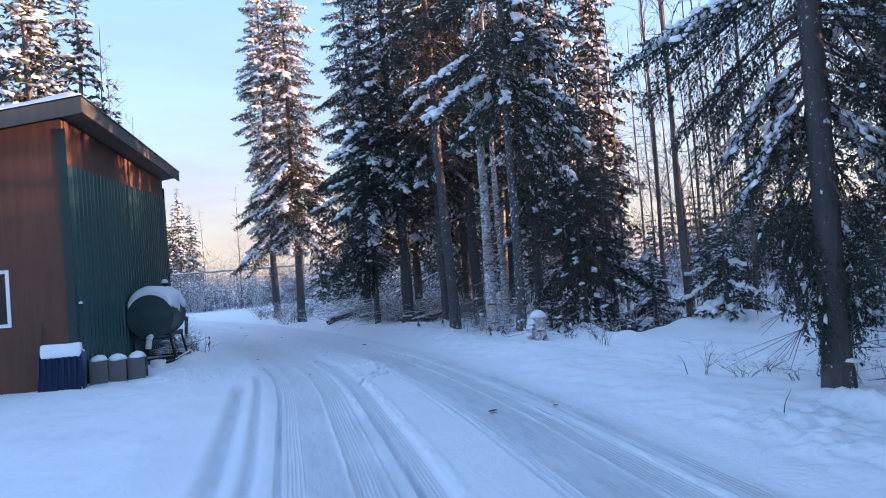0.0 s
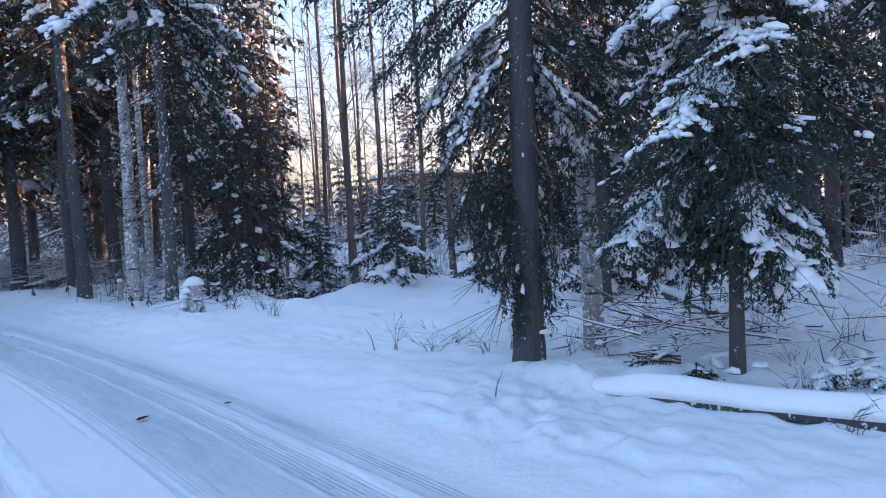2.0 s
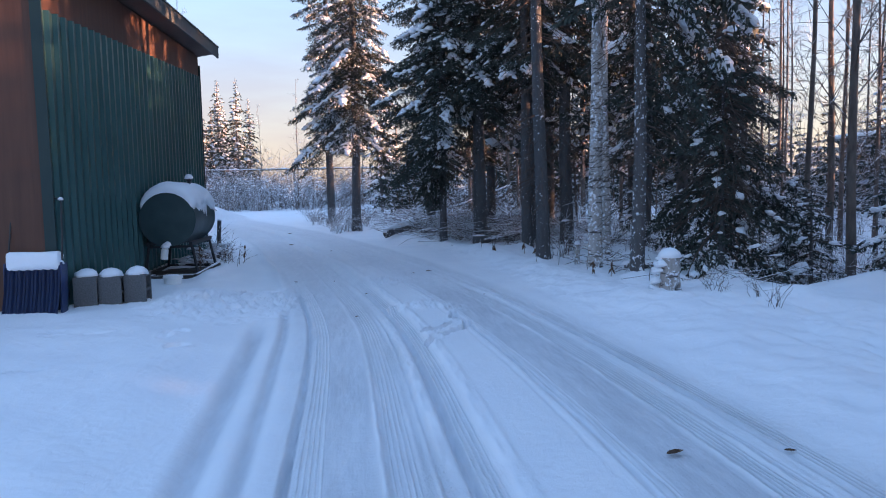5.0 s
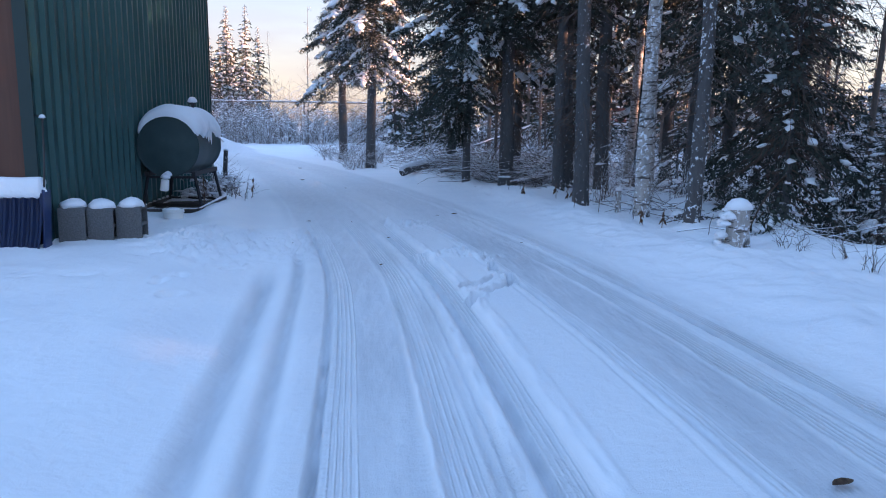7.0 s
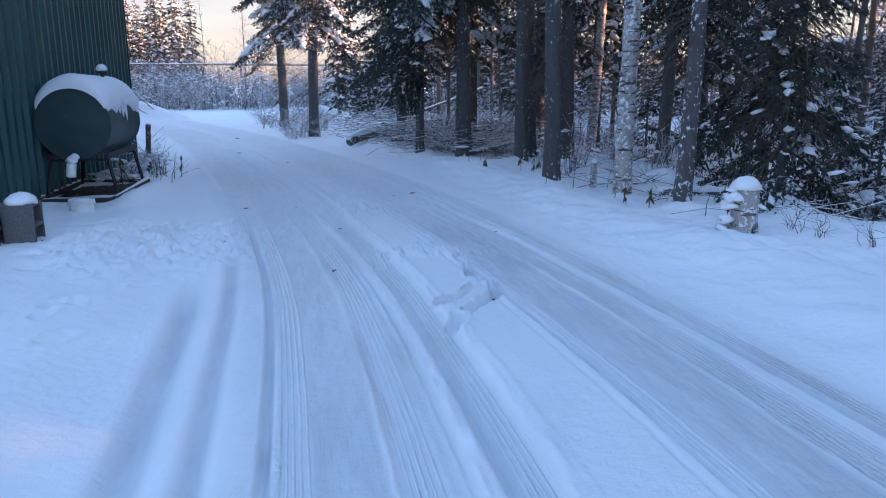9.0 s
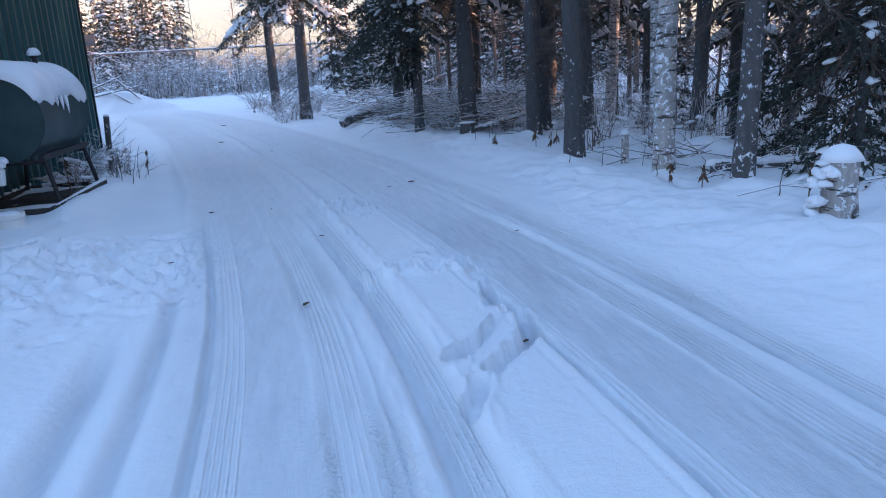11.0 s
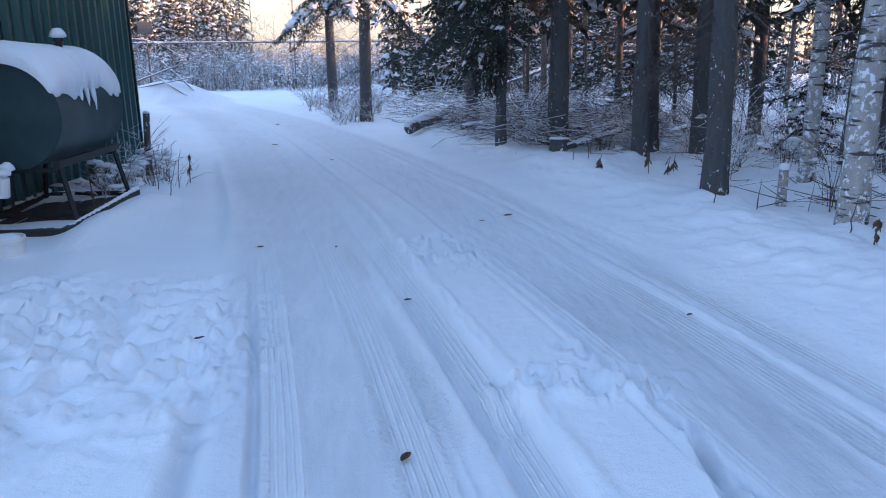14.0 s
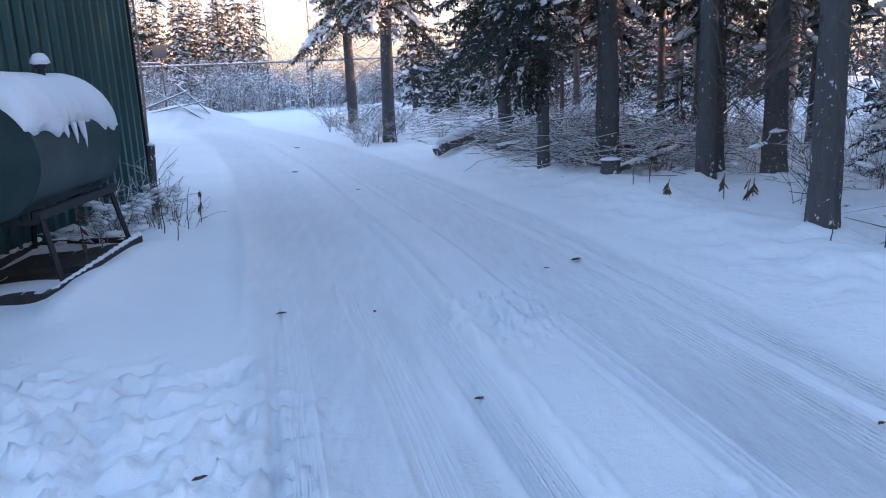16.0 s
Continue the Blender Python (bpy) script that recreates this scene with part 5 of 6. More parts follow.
spruce(5.12, 20.3, 14, 0.125, 4.2, 1.5, "mid", (-0.01, 0), 9, 0.5, 0.08, 1.3, 0.18, 0.9, None, 70)
spruce(5.46, 20.8, 13, 0.115, 3.8, 1.5, "mid", (-0.015, 0.01), 10, 0.5, 0.08, 1.3, 0.18, 0.9, None, 70)
spruce(6.11, 20.4, 15, 0.16, 3.4, 1.9, "mid", (0.0, 0), 11, 0.5, 0.08, 1.3, 0.18, 0.7, None, 110)
spruce(7.15, 14.6, 3.7, 0.05, 0.4, 1.6, "mid", (0, 0), 12, 0.5, 0.10, 1.5, 0.09, 0.8, None, 130, taper=0.5, extra=((1.75, 228, -4, 1.0), (2.0, 250, -2, 0.9)), label="bushy young spruce with patches of snow")
spruce(8.3, 16.8, 7.5, 0.08, 1.6, 1.8, "mid", (0, 0), 15, 0.5, 0.1, 1.6, 0.3, 0.42, None, 120, label="bushy spruce with branches down to the ground")
spruce(3.3, 26.0, 14, 0.14, 2.2, 2.0, "mid", (-0.01, 0), 13, 0.5, 0.1, 1.3, 0.25, 0.9, None, 40)
spruce(7.4, 18.6, 13, 0.12, 2.6, 1.8, "mid", (0.01, 0), 14, 0.5, 0.08, 1.3, 0.2, 0.6, None, 60)
spruce(8.3, 0.7, 11, 0.10, 1.4, 1.4, "mid", (0, 0), 16, 0.7, 0.12, 1.4, 0.4, 1.0, None, 30, label="spruce with dark drooping boughs reaching the snow")
spruce(11.9, 4.6, 13, 0.11, 3.4, 1.7, "mid", (-0.02, 0.04), 17, 0.6, 0.1, 1.3, 0.2, 0.6, None, 40, label="leaning slim spruce on the snowy rise behind the log")
# birches among them
bare_tree(5.20, 15.3, 13, 0.12, 1, (0.002, 0), M_BIRCH, 24, "birch with pale bark plastered with snow")
bare_tree(7.76, 6.4, 11, 0.115, 2, (0.0, 0.0), M_BIRCH, 20, "birch with pale bark behind the large spruce")
bare_tree(7.6, 22.9, 12, 0.12, 3, (0.06, 0), M_BIRCH, 20, "leaning birch with pale bark")
bare_tree(6.15, 17.6, 11, 0.085, 4, (0.0, 0), M_BIRCH, 18, "slim birch among the spruces")

# ---- the wood behind ----
rw = np.random.default_rng(77)
far_kinds = [spruce(60 + 4 * i, -60, hh, rr, cb, sp_, "far", (0, 0), 300 + i, 0.6, 0.2, 1.2, 0.35, 0.8, label="spruce deeper in the wood, dusted with snow")
             for i, (hh, rr, cb, sp_) in enumerate(((13, 0.13, 1.6, 1.7), (15, 0.15, 3.0, 1.8), (10, 0.10, 0.8, 1.5), (12, 0.12, 4.2, 1.6), (13, 0.14, 2.4, 1.7)))]
snowy_kid = [spruce(60 + 4 * i, -66, hh, 0.03, 0.15, sp_, "mid", (0, 0), 320 + i, 0.45, 0.30, 1.3, 0.4, 1.3, label="small spruce almost buried in snow") for i, (hh, sp_) in enumerate(((1.9, 0.85), (2.5, 0.95)))]


# the last four are added to block sun streaks on the shed's side
for x, y, k in ((10.5, -2.5, 0), (13.2, 6.4, 3), (15, 3.0, 0), (16.5, 7.5, 1), (11.5, -6, 0), (19, 1.0, 3), (21, 6.0, 0), (17, -3.5, 1), (9.6, 25.2, 1), (2.2, 46, 2), (23, 12.5, 1), (26, 8, 0), (25, 16, 3), (13.8, 8.9, 3), (10.6, 20.8, 3), (18, 13.5, 3), (29, 2, 1), (24, -3, 0), (30, 11, 1), (22, 0.5, 3),
                (8.9, 20.0, 4), (6.6, 23.9, 4), (8.4, 24.6, 4), (11.8, 24.0, 4), (5.0, 24.6, 4), (9.9, 8.0, 4), (14.2, -0.8, 4), (21, 16.5, 2), (23, 13.8, 2), (20.5, 11.8, 2), (25, 10.5, 2)):
    copy_thing(far_kinds[k], pose(x, y, gz(x, y), 0, 0, rw.uniform(0, 360)))
# the last three are added to block low sun on the yard's snow
for x, y, k in ((9.3, 13.0, 0), (10.5, 14.4, 1), (9.0, 15.0, 0), (11.6, 12.6, 0), (10.1, 17.2, 1), (12.2, 16.2, 0), (8.9, 11.9, 0), (13.5, 14.0, 1), (10.9, 10.9, 0), (7.9, 20.4, 0), (6.9, 25.5, 0), (10.9, 8.6, 1), (12.4, 8.2, 0), (11.7, 9.4, 1)):
    copy_thing(snowy_kid[k], pose(x, y, gz(x, y), 0, 0, rw.uniform(0, 360)))
# spruces behind the shed, and beyond the end of the drive
for x, y, k in ((-9.0, 30, 1), (-7.5, 31.5, 0), (-11.5, 32, 1), (-10.2, 35, 1), (-13.5, 30, 0), (-12.6, 35.5, 1)):
    copy_thing(far_kinds[k], pose(x, y, gz(x, y), 0, 0, rw.uniform(0, 360)) @ Matrix.Scale(1.0, 4)).scale = (1.5, 1.5, 1.15)
copy_thing(far_kinds[2], pose(-12.7, 47.0, gz(-12.7, 47.0), 0, 0, 70))
dark_kinds = [spruce(60 + 4 * i, -72, hh, rr, cb, sp_, "far", (0, 0), 340 + i, 0.4, 0.34, 1.3, 0.3, 1.0, label="far dark spruce with a pointed top, lightly frosted", taper=0.9)
              for i, (hh, rr, cb, sp_) in enumerate(((12, 0.12, 0.8, 1.6), (14, 0.13, 1.5, 1.7), (10.5, 0.10, 0.6, 1.4)))]
for x, y, k, s in ((-11.9, 71, 2, 1.05), (-10.4, 72, 2, 1.15), (-9.6, 74, 2, 1.0), (-14, 74, 0, 0.8), (-16, 76, 2, 1.1), (-18.5, 78, 0, 0.9), (-13, 80, 0, 0.85), (-20.5, 75, 2, 1.1), (-23, 80, 0, 0.9), (-17, 84, 1, 0.8), (-26, 78, 0, 0.9), (-29, 84, 1, 0.85), (-15, 71, 2, 0.9), (-12.8, 76, 2, 1.2), (-19, 72, 2, 1.0), (-22, 74, 0, 0.85), (-17.2, 79, 0, 0.95), (-24.5, 73, 2, 1.1)):
    c = copy_thing(dark_kinds[k], pose(x, y, gz(x, y) - 0.1, 0, 0, rw.uniform(0, 360)))
    c.scale = (s, s, s)
for o in far_kinds + snowy_kid + dark_kinds:
    o.location = (rw.uniform(24, 40), rw.uniform(16, 40), 0.1)
# bare trees in the opening, and thinner ones all through the wood
bare_kinds = [bare_tree(44 + i * 2, 30 + i * 3, hh, rr, 40 + i, (lx, ly), M_ASPEN, lb, "bare tall tree with thin upright branches", "bare_tree", 0.16, 1.25, 0.8, 4)
              for i, (hh, rr, lx, ly, lb) in enumerate(((13, 0.06, 0.01, 0, 32), (11, 0.045, -0.02, 0.01, 28), (14, 0.085, 0.0, 0.01, 32), (9, 0.03, 0.03, 0, 24)))]
for x, y, k in ((10.2, 15.6, 2), (11.0, 18.2, 0), (12.1, 17.0, 1), (12.9, 20.2, 2), (11.6, 22.0, 1), (13.9, 19.0, 3), (14.8, 22.5, 0), (9.4, 18.3, 3), (10.0, 12.6, 1), (15.5, 18.5, 2), (16.6, 23.5, 1), (13.0, 25.5, 0), (11.9, 13.9, 3), (17.8, 20.0, 0), (9.9, 22.4, 3),
                (8.0, 25.8, 3), (9.0, 31.0, 0), (7.0, 29.5, 3), (12.0, 9.0, 3), (14.5, 12.0, 1), (15.0, 9.5, 0), (10.9, 6.9, 3), (17.5, 16.0, 1), (12.4, 3.6, 3), (18.5, 10.0, 0), (16.0, 5.5, 1), (10.0, 1.2, 3), (12.6, 2.2, 0), (11.4, 4.4, 1), (13.8, 3.4, 2), (15.2, 1.0, 1), (20.0, 14.5, 2), (22.0, 9.5, 0), (-6.0, 29.6, 1), (-6.7, 31.2, 0), (-5.7, 31.0, 3), (5.2, 29.5, 3), (4.0, 33.0, 3), (7.1, 27.2, 2), (9.9, 27.0, 0), (6.0, 30.5, 2), (4.9, 27.6, 1), (10.4, 33, 2), (13.5, 30.5, 0), (8.0, 35, 0), (6.0, 36, 2), (11, 29, 2), (12, 38, 0), (9, 42, 2), (4.6, 41, 0), (14.6, 26.5, 1), (16.2, 28, 0), (15.4, 31, 3), (18, 30, 1), (17.2, 26, 3), (19.5, 33, 0), (21, 30, 1), (13.2, 22.8, 3), (16.9, 33.5, 2), (18.6, 24.6, 3), (20.5, 36, 1), (14.3, 34.5, 3), (22.5, 33, 0), (12.6, 18.8, 3), (14.5, 20.6, 1), (-4.5, 66, 1), (-2.0, 69, 3), (-7.5, 67, 3), (1.0, 66, 1)):
    copy_thing(bare_kinds[k], pose(x, y, gz(x, y), 0, 0, rw.uniform(0, 360)))


def far_woods():
    """Far spruce woods all round, too far off to count; some added as sun blockers."""
    rng = np.random.default_rng(12)
    small = [bough_template(2000 + i, 1.8, "dist", 1.0, 0.0, 0.35)[:2] for i in range(3)]
    tris, mats, kinds = [], [], []
    for kind in range(3):
        tt, mm = [], []
        H = (11, 13, 9)[kind]
        z = 0.8
        while z < H:
            t = z / H
            for i in range(3):
                tri, mt = small[rng.integers(3)]
                L = (2.0 * (1 - t) ** 0.8 + 0.15) * rng.uniform(0.7, 1.2)
                M = np.array(pose(0, 0, 0, 0, 4 - 25 * t, rng.uniform(0, 360)).to_3x3()) * (L / 1.8)
                tt.append(tri @ M.T + np.array([0, 0, z]))
                mm.append(mt)
            z += 0.85
        P = np.array([[[0, 0, -0.2], [0, 0, H]]])
        V, F = tubes(P, [[0.14, 0.02]], 4)
        q = V[F]
        tt.append(np.concatenate([q[:, [0, 1, 2]], q[:, [0, 2, 3]]]))
        mm.append(np.full(len(tt[-1]), 2))
        kinds.append((np.concatenate(tt), np.concatenate(mm)))
    spots = []
    for _ in range(140):                                  # towards the sun
        a, r = radians(rng.uniform(52, 112)), rng.uniform(30, 95)
        spots.append((2 + r * math.sin(a), 8 + r * math.cos(a), rng.uniform(0.6, 0.95)))
    for _ in range(270):                                  # low young growth among the trees there, added to block sun near the ground
        spots.append((rng.uniform(19, 34), rng.uniform(-12, 38), rng.uniform(0.30, 0.42)))
    for _ in range(80):                                   # unseen belt of young spruces far off in the sun's direction, added to block it
        spots.append((rng.uniform(36, 46), rng.uniform(-16, 6.5), rng.uniform(0.42, 0.62)))
    # belt carried on, added to keep sun streaks off the shed wall
    for _ in range(45):
        spots.append((rng.uniform(36, 44), rng.uniform(6, 16), rng.uniform(0.5, 0.75)))
    for _ in range(110):                                  # young growth past the brush
        spots.append((rng.uniform(2.5, 24), rng.uniform(40, 62), rng.uniform(0.28, 0.5)))
    for _ in range(60):                                   # wood east of the far thicket
        spots.append((rng.uniform(11, 25), rng.uniform(56, 78), rng.uniform(0.7, 1.05)))
    for _ in range(70):
        spots.append((rng.uniform(-32, -3), rng.uniform(78, 100), rng.uniform(0.6, 1.0)))
    for _ in range(110):                                  # ahead, past the drive's end
        a, r = radians(rng.uniform(-50, 38)), rng.uniform(96, 150)
        spots.append((r * math.sin(a), r * math.cos(a), rng.uniform(0.75, 1.2)))
    for _ in range(70):                                   # unseen ones behind and to the left, added to close the horizon
        a, r = radians(rng.uniform(112, 310)), rng.uniform(40, 90)
        spots.append((r * math.sin(a), r * math.cos(a), rng.uniform(0.75, 1.1)))
    spots = [p for p in spots if not (p[0] < 26 and 0.16 < (p[1] - 1.4) / (p[0] - 1.5 + 1e-6) < 0.33 and p[0] > 10)]   # clearing behind the log
    spots = [p for p in spots if p[1] < 40 or not -0.166 < math.atan2(p[0] - 1.1, p[1] - 5) < 0.02]
    spots += [(rng.uniform(-24, 9), rng.uniform(72, 80), rng.uniform(0.2, 0.3)) for _ in range(90)]   # low growth behind the far thicket
    for x, y, s in spots:
        tri, mt = kinds[rng.integers(3)]
        w = rng.uniform(0, 6.28)
        R = np.array([[math.cos(w), -math.sin(w), 0], [math.sin(w), math.cos(w), 0], [0, 0, 1]]) * s
        tris.append(tri @ R.T + np.array([x, y, 0.1]))
        mats.append(mt)
    tri = np.concatenate(tris)
    return tagged(put("far_woods", raw_mesh("far_woods", tri.reshape(-1, 3), np.arange(len(tri) * 3).reshape(-1, 3), [M_NEEDLE, M_DUST, M_STEM], np.concatenate(mats))),
                  "distant snow-dusted spruce woods round the yard, with unseen trees added to block low sun", "woods", kind="stuff")


far_woods()

# ---- undergrowth ----
def scatter(rng, n, test, x0, x1, y0, y1):
    out = []
    while len(out) < n:
        x, y = rng.uniform(x0, x1), rng.uniform(y0, y1)
        if test(x, y):
            out.append((x, y))
    return out


def past_bank(d):
    return lambda x, y: x > float(soft_interp(y, BANK_Y, BANK_X)) + d and not (x < 9.2 and 7.6 < y < 11.2) and not (x < 11 and 10.5 < y < 13.4)


ru = np.random.default_rng(5)
thicket("undergrowth", "tangle of bare shrubs holding snow under the trees", 1,
        [(x, y, 10, ru.uniform(0.4, 1.1), 0.5, 0.006, 4) for x, y in scatter(ru, 110, past_bank(1.9), 5, 13, 11, 30)] +
        [], M_FROST)
thicket("dark_undergrowth", "tangle of dark bare shrubs under the trees", 9,
        [(x, y, 9, ru.uniform(0.5, 1.5), 0.6, 0.006, 5) for x, y in scatter(ru, 150, past_bank(1.7), 4, 18, 11.5, 40)], M_TWIG)
thicket("low_brush", "bare brush poking from the snow behind the log", 2,
        [(x, y, 7, ru.uniform(0.2, 0.45), 0.5, 0.004, 4) for x, y in scatter(ru, 24, past_bank(1.7), 6, 13, -3, 7.5)] +
        [(x, y, 9, ru.uniform(0.4, 0.9), 0.6, 0.006, 4) for x, y in scatter(ru, 36, past_bank(4), 9, 22, -6, 12)], M_TWIG)
thicket("snowy_thicket", "tall thicket of shrubs thickly coated with snow", 3,
        [(x, y, 12, ru.uniform(1.8, 4.6), 1.3, 0.015, 4) for x, y in scatter(ru, 230, lambda x, y: True, -24, 8, 62.5, 71)] +
        [(x, y, 9, ru.uniform(1.2, 2.4), 0.9, 0.012, 4) for x, y in scatter(ru, 90, lambda x, y: x > 2.4 + (46 - y) * 0.1, 2, 22, 36, 60)], M_FROST)


def twig_snow(name, label, seed, spots, size):
    rng = np.random.default_rng(seed)
    n = len(spots)
    pos = np.array(spots)
    a = rng.uniform(0, 2 * np.pi, n)
    ax = np.stack([np.cos(a), np.sin(a), rng.normal(0, 0.15, n)], 1)
    V, F = lumps(rng, pos, ax, size * rng.uniform(0.6, 1.8, n), size * rng.uniform(0.35, 0.8, n), size * rng.uniform(0.3, 0.6, n), 0.2, "mid")
    return tagged(put(name, raw_mesh(name, V, F, M_LOAD, smooth=True)), label, "snow", kind="stuff")


twig_snow("snow_clumps", "clumps of snow caught in the shrubs", 4, [(x, y, gz(x, y) + ru.uniform(0.02, 0.7) ** 1.5) for x, y in scatter(ru, 900, past_bank(1.7), 4, 16, 11, 40)] +
          [(x, y, gz(x, y) + ru.uniform(0.02, 0.5)) for x, y in scatter(ru, 300, past_bank(1.8), 6, 14, -4, 7.5)], 0.075)
twig_snow("thicket_snow", "clumps of snow in the far thicket", 6, [(x, y, gz(x, y) + ru.uniform(0.1, 2.7)) for x, y in scatter(ru, 900, lambda x, y: True, -24, 8, 62.5, 68)], 0.13)
thicket("bank_brush", "snow-caught brush round the feet of the spruces by the bend", 14,
        [(x, y, 12, ru.uniform(0.45, 1.1), 0.8, 0.009, 5) for x, y in scatter(ru, 34, lambda x, y: abs(x - (1.5 - (y - 29) * 0.17)) < 1.3, -2, 3.2, 29.2, 41)], M_FROST)
thicket("dark_far_brush", "dark leafless brush behind the far thicket", 15,
        [(x, y, 10, ru.uniform(2.5, 6.0), 1.4, 0.016, 4) for x, y in scatter(ru, 80, lambda x, y: True, -20, 8, 70, 78)], M_TWIG)
thicket("opening_brush", "tall dark leafless brush in the opening of the wood", 18,
        [(x, y, 11, ru.uniform(1.2, 3.2), 1.1, 0.011, 5) for x, y in scatter(ru, 75, lambda x, y: x > 6.5 + 0.25 * y, 11, 32, 17, 35)], M_FROST)
thicket("twig_tangle", "tangle of dark leafless twigs on the snow behind the log", 16,
        [(x, y, 5, ru.uniform(0.25, 0.6), 0.5, 0.0045, 4) for x, y in scatter(ru, 18, lambda x, y: x > 6.3 + 0.1 * y, 6.6, 9.0, 2.2, 7.0)], M_TWIG)
thicket("clearing_brush", "snow-coated shrubs in the clearing behind the log", 19,
        [(x, y, 11, ru.uniform(0.7, 2.2), 0.9, 0.009, 5) for x, y in scatter(ru, 46, lambda x, y: 0.12 < (y - 1.4) / (x - 1.5) < 0.36, 12, 27, 2, 10)], M_FROST)
twig_snow("snow_heaps", "heaps of snow caught on the tangled twigs", 17, [(x, y, gz(x, y) + ru.uniform(-0.05, 0.04)) for x, y in scatter(ru, 60, lambda x, y: x > 6.3 + 0.1 * y, 6.4, 10.5, 0.5, 7.2)], 0.13)


# ---- logs, stumps and brush ----
M_LOGEND, nt_, b_ = material("cut_wood", (0.36, 0.27, 0.19), 0.9)


def build_log(name, a, b, r, label, bark, snow_h=0.6, seed=0, category="log", group="", ridge=0.0):
    rng = np.random.default_rng(seed)
    a, b = Vector(a), Vector(b)
    log = empty(name, pose(*a))
    d = b - a
    k = 9
    pts = [d * t + Vector((rng.normal(0, 0.01), rng.normal(0, 0.01), 0.02 * math.sin(t * 7))) for t in np.linspace(0, 1, k)]
    rad = [r * (1.06 - 0.2 * t) * rng.uniform(0.95, 1.05) for t in np.linspace(0, 1, k)]
    part("trunk", tube_bm(pts, rad, 12), bark, log, smooth=True)
    if ridge:
        n, m = 60, 11
        side = Vector((-d.y, d.x, 0)).normalized()
        rows = []
        for i, t in enumerate(np.linspace(0, 1, n)):
            grow = min(1.0, t * 6 + 0.15)
            for j, u in enumerate(np.linspace(-1, 1, m)):
                w = (r * 1.25 + 0.02 * math.sin(t * 21)) * (1 + 0.25 * float(NZ[2](np.array(t * 30), np.array(u))))
                hh = (1 - abs(u) ** 2.6) * ridge * grow * (1 + 0.35 * float(NZ[1](np.array(t * 14), np.array(u + 4)))) - 0.03 * abs(u)
                c = d * t + side * (u * w) + Vector((0, 0, r * 0.55 + hh))
                rows.append(tuple(c))
        g = np.arange(n * m).reshape(n, m)
        F = np.stack([g[:-1, :-1], g[1:, :-1], g[1:, 1:], g[:-1, 1:]], -1).reshape(-1, 4)
        F = np.concatenate([F, np.stack([g[:-1, 0], g[:-1, -1], g[1:, -1], g[1:, 0]], -1)])
        put("snow", raw_mesh("snow", np.array(rows), F, M_LOAD, smooth=True), log, "thick ridge of snow along the log")
    elif snow_h:
        m = max(12, int(d.length / (r * 1.1)))
        t = np.linspace(0.03, 0.97, m)
        pos = np.array([list(d * v + Vector((0, 0, r * 0.55))) for v in t])
        ax = np.tile(np.array(d.normalized()), (m, 1))
        V, F = lumps(rng, pos, ax, np.full(m, d.length / m * 1.3), r * rng.uniform(0.8, 1.05, m), r * snow_h * rng.uniform(0.9, 1.3, m) + r * 0.4, 0.08)
        tagged(put("snow", raw_mesh("snow", V, F, M_LOAD, smooth=True), log, "ridge of snow along the log"), kind="stuff")
    return tagged(log, label, category, group)


build_log("fallen_log", (5.92, 5.12, -0.02), (6.98, 0.7, 0.05), 0.085, "fallen log under a thick ridge of snow", M_BARK_SNOWY, 1.0, 1, ridge=0.13)
for i, (a, b, r) in enumerate((((3.95, 20.9, 0.17), (5.6, 22.3, 0.36), 0.045), ((4.3, 21.1, 0.22), (5.9, 23.4, 0.45), 0.04), ((4.4, 22.8, 0.28), (6.6, 23.2, 0.45), 0.05), ((1.81, 25.95, 0.15), (2.95, 27.3, 0.42), 0.12),
                               ((2.8, 24.2, 0.3), (5.4, 25.0, 0.5), 0.05), ((5.6, 15.0, 0.16), (6.6, 14.7, 0.18), 0.06), ((5.0, 34.0, 0.7), (7.8, 35.5, 1.6), 0.05), ((8.0, 5.0, 0.36), (8.9, 6.3, 0.42), 0.05), ((7.7, 4.9, 0.22), (8.6, 5.2, 0.30), 0.035))):
    build_log("fallen_log", a, b, r, "thin fallen trunk topped with snow", M_BARK_SNOWY, 0.8, 20 + i, group="fallen trunks")


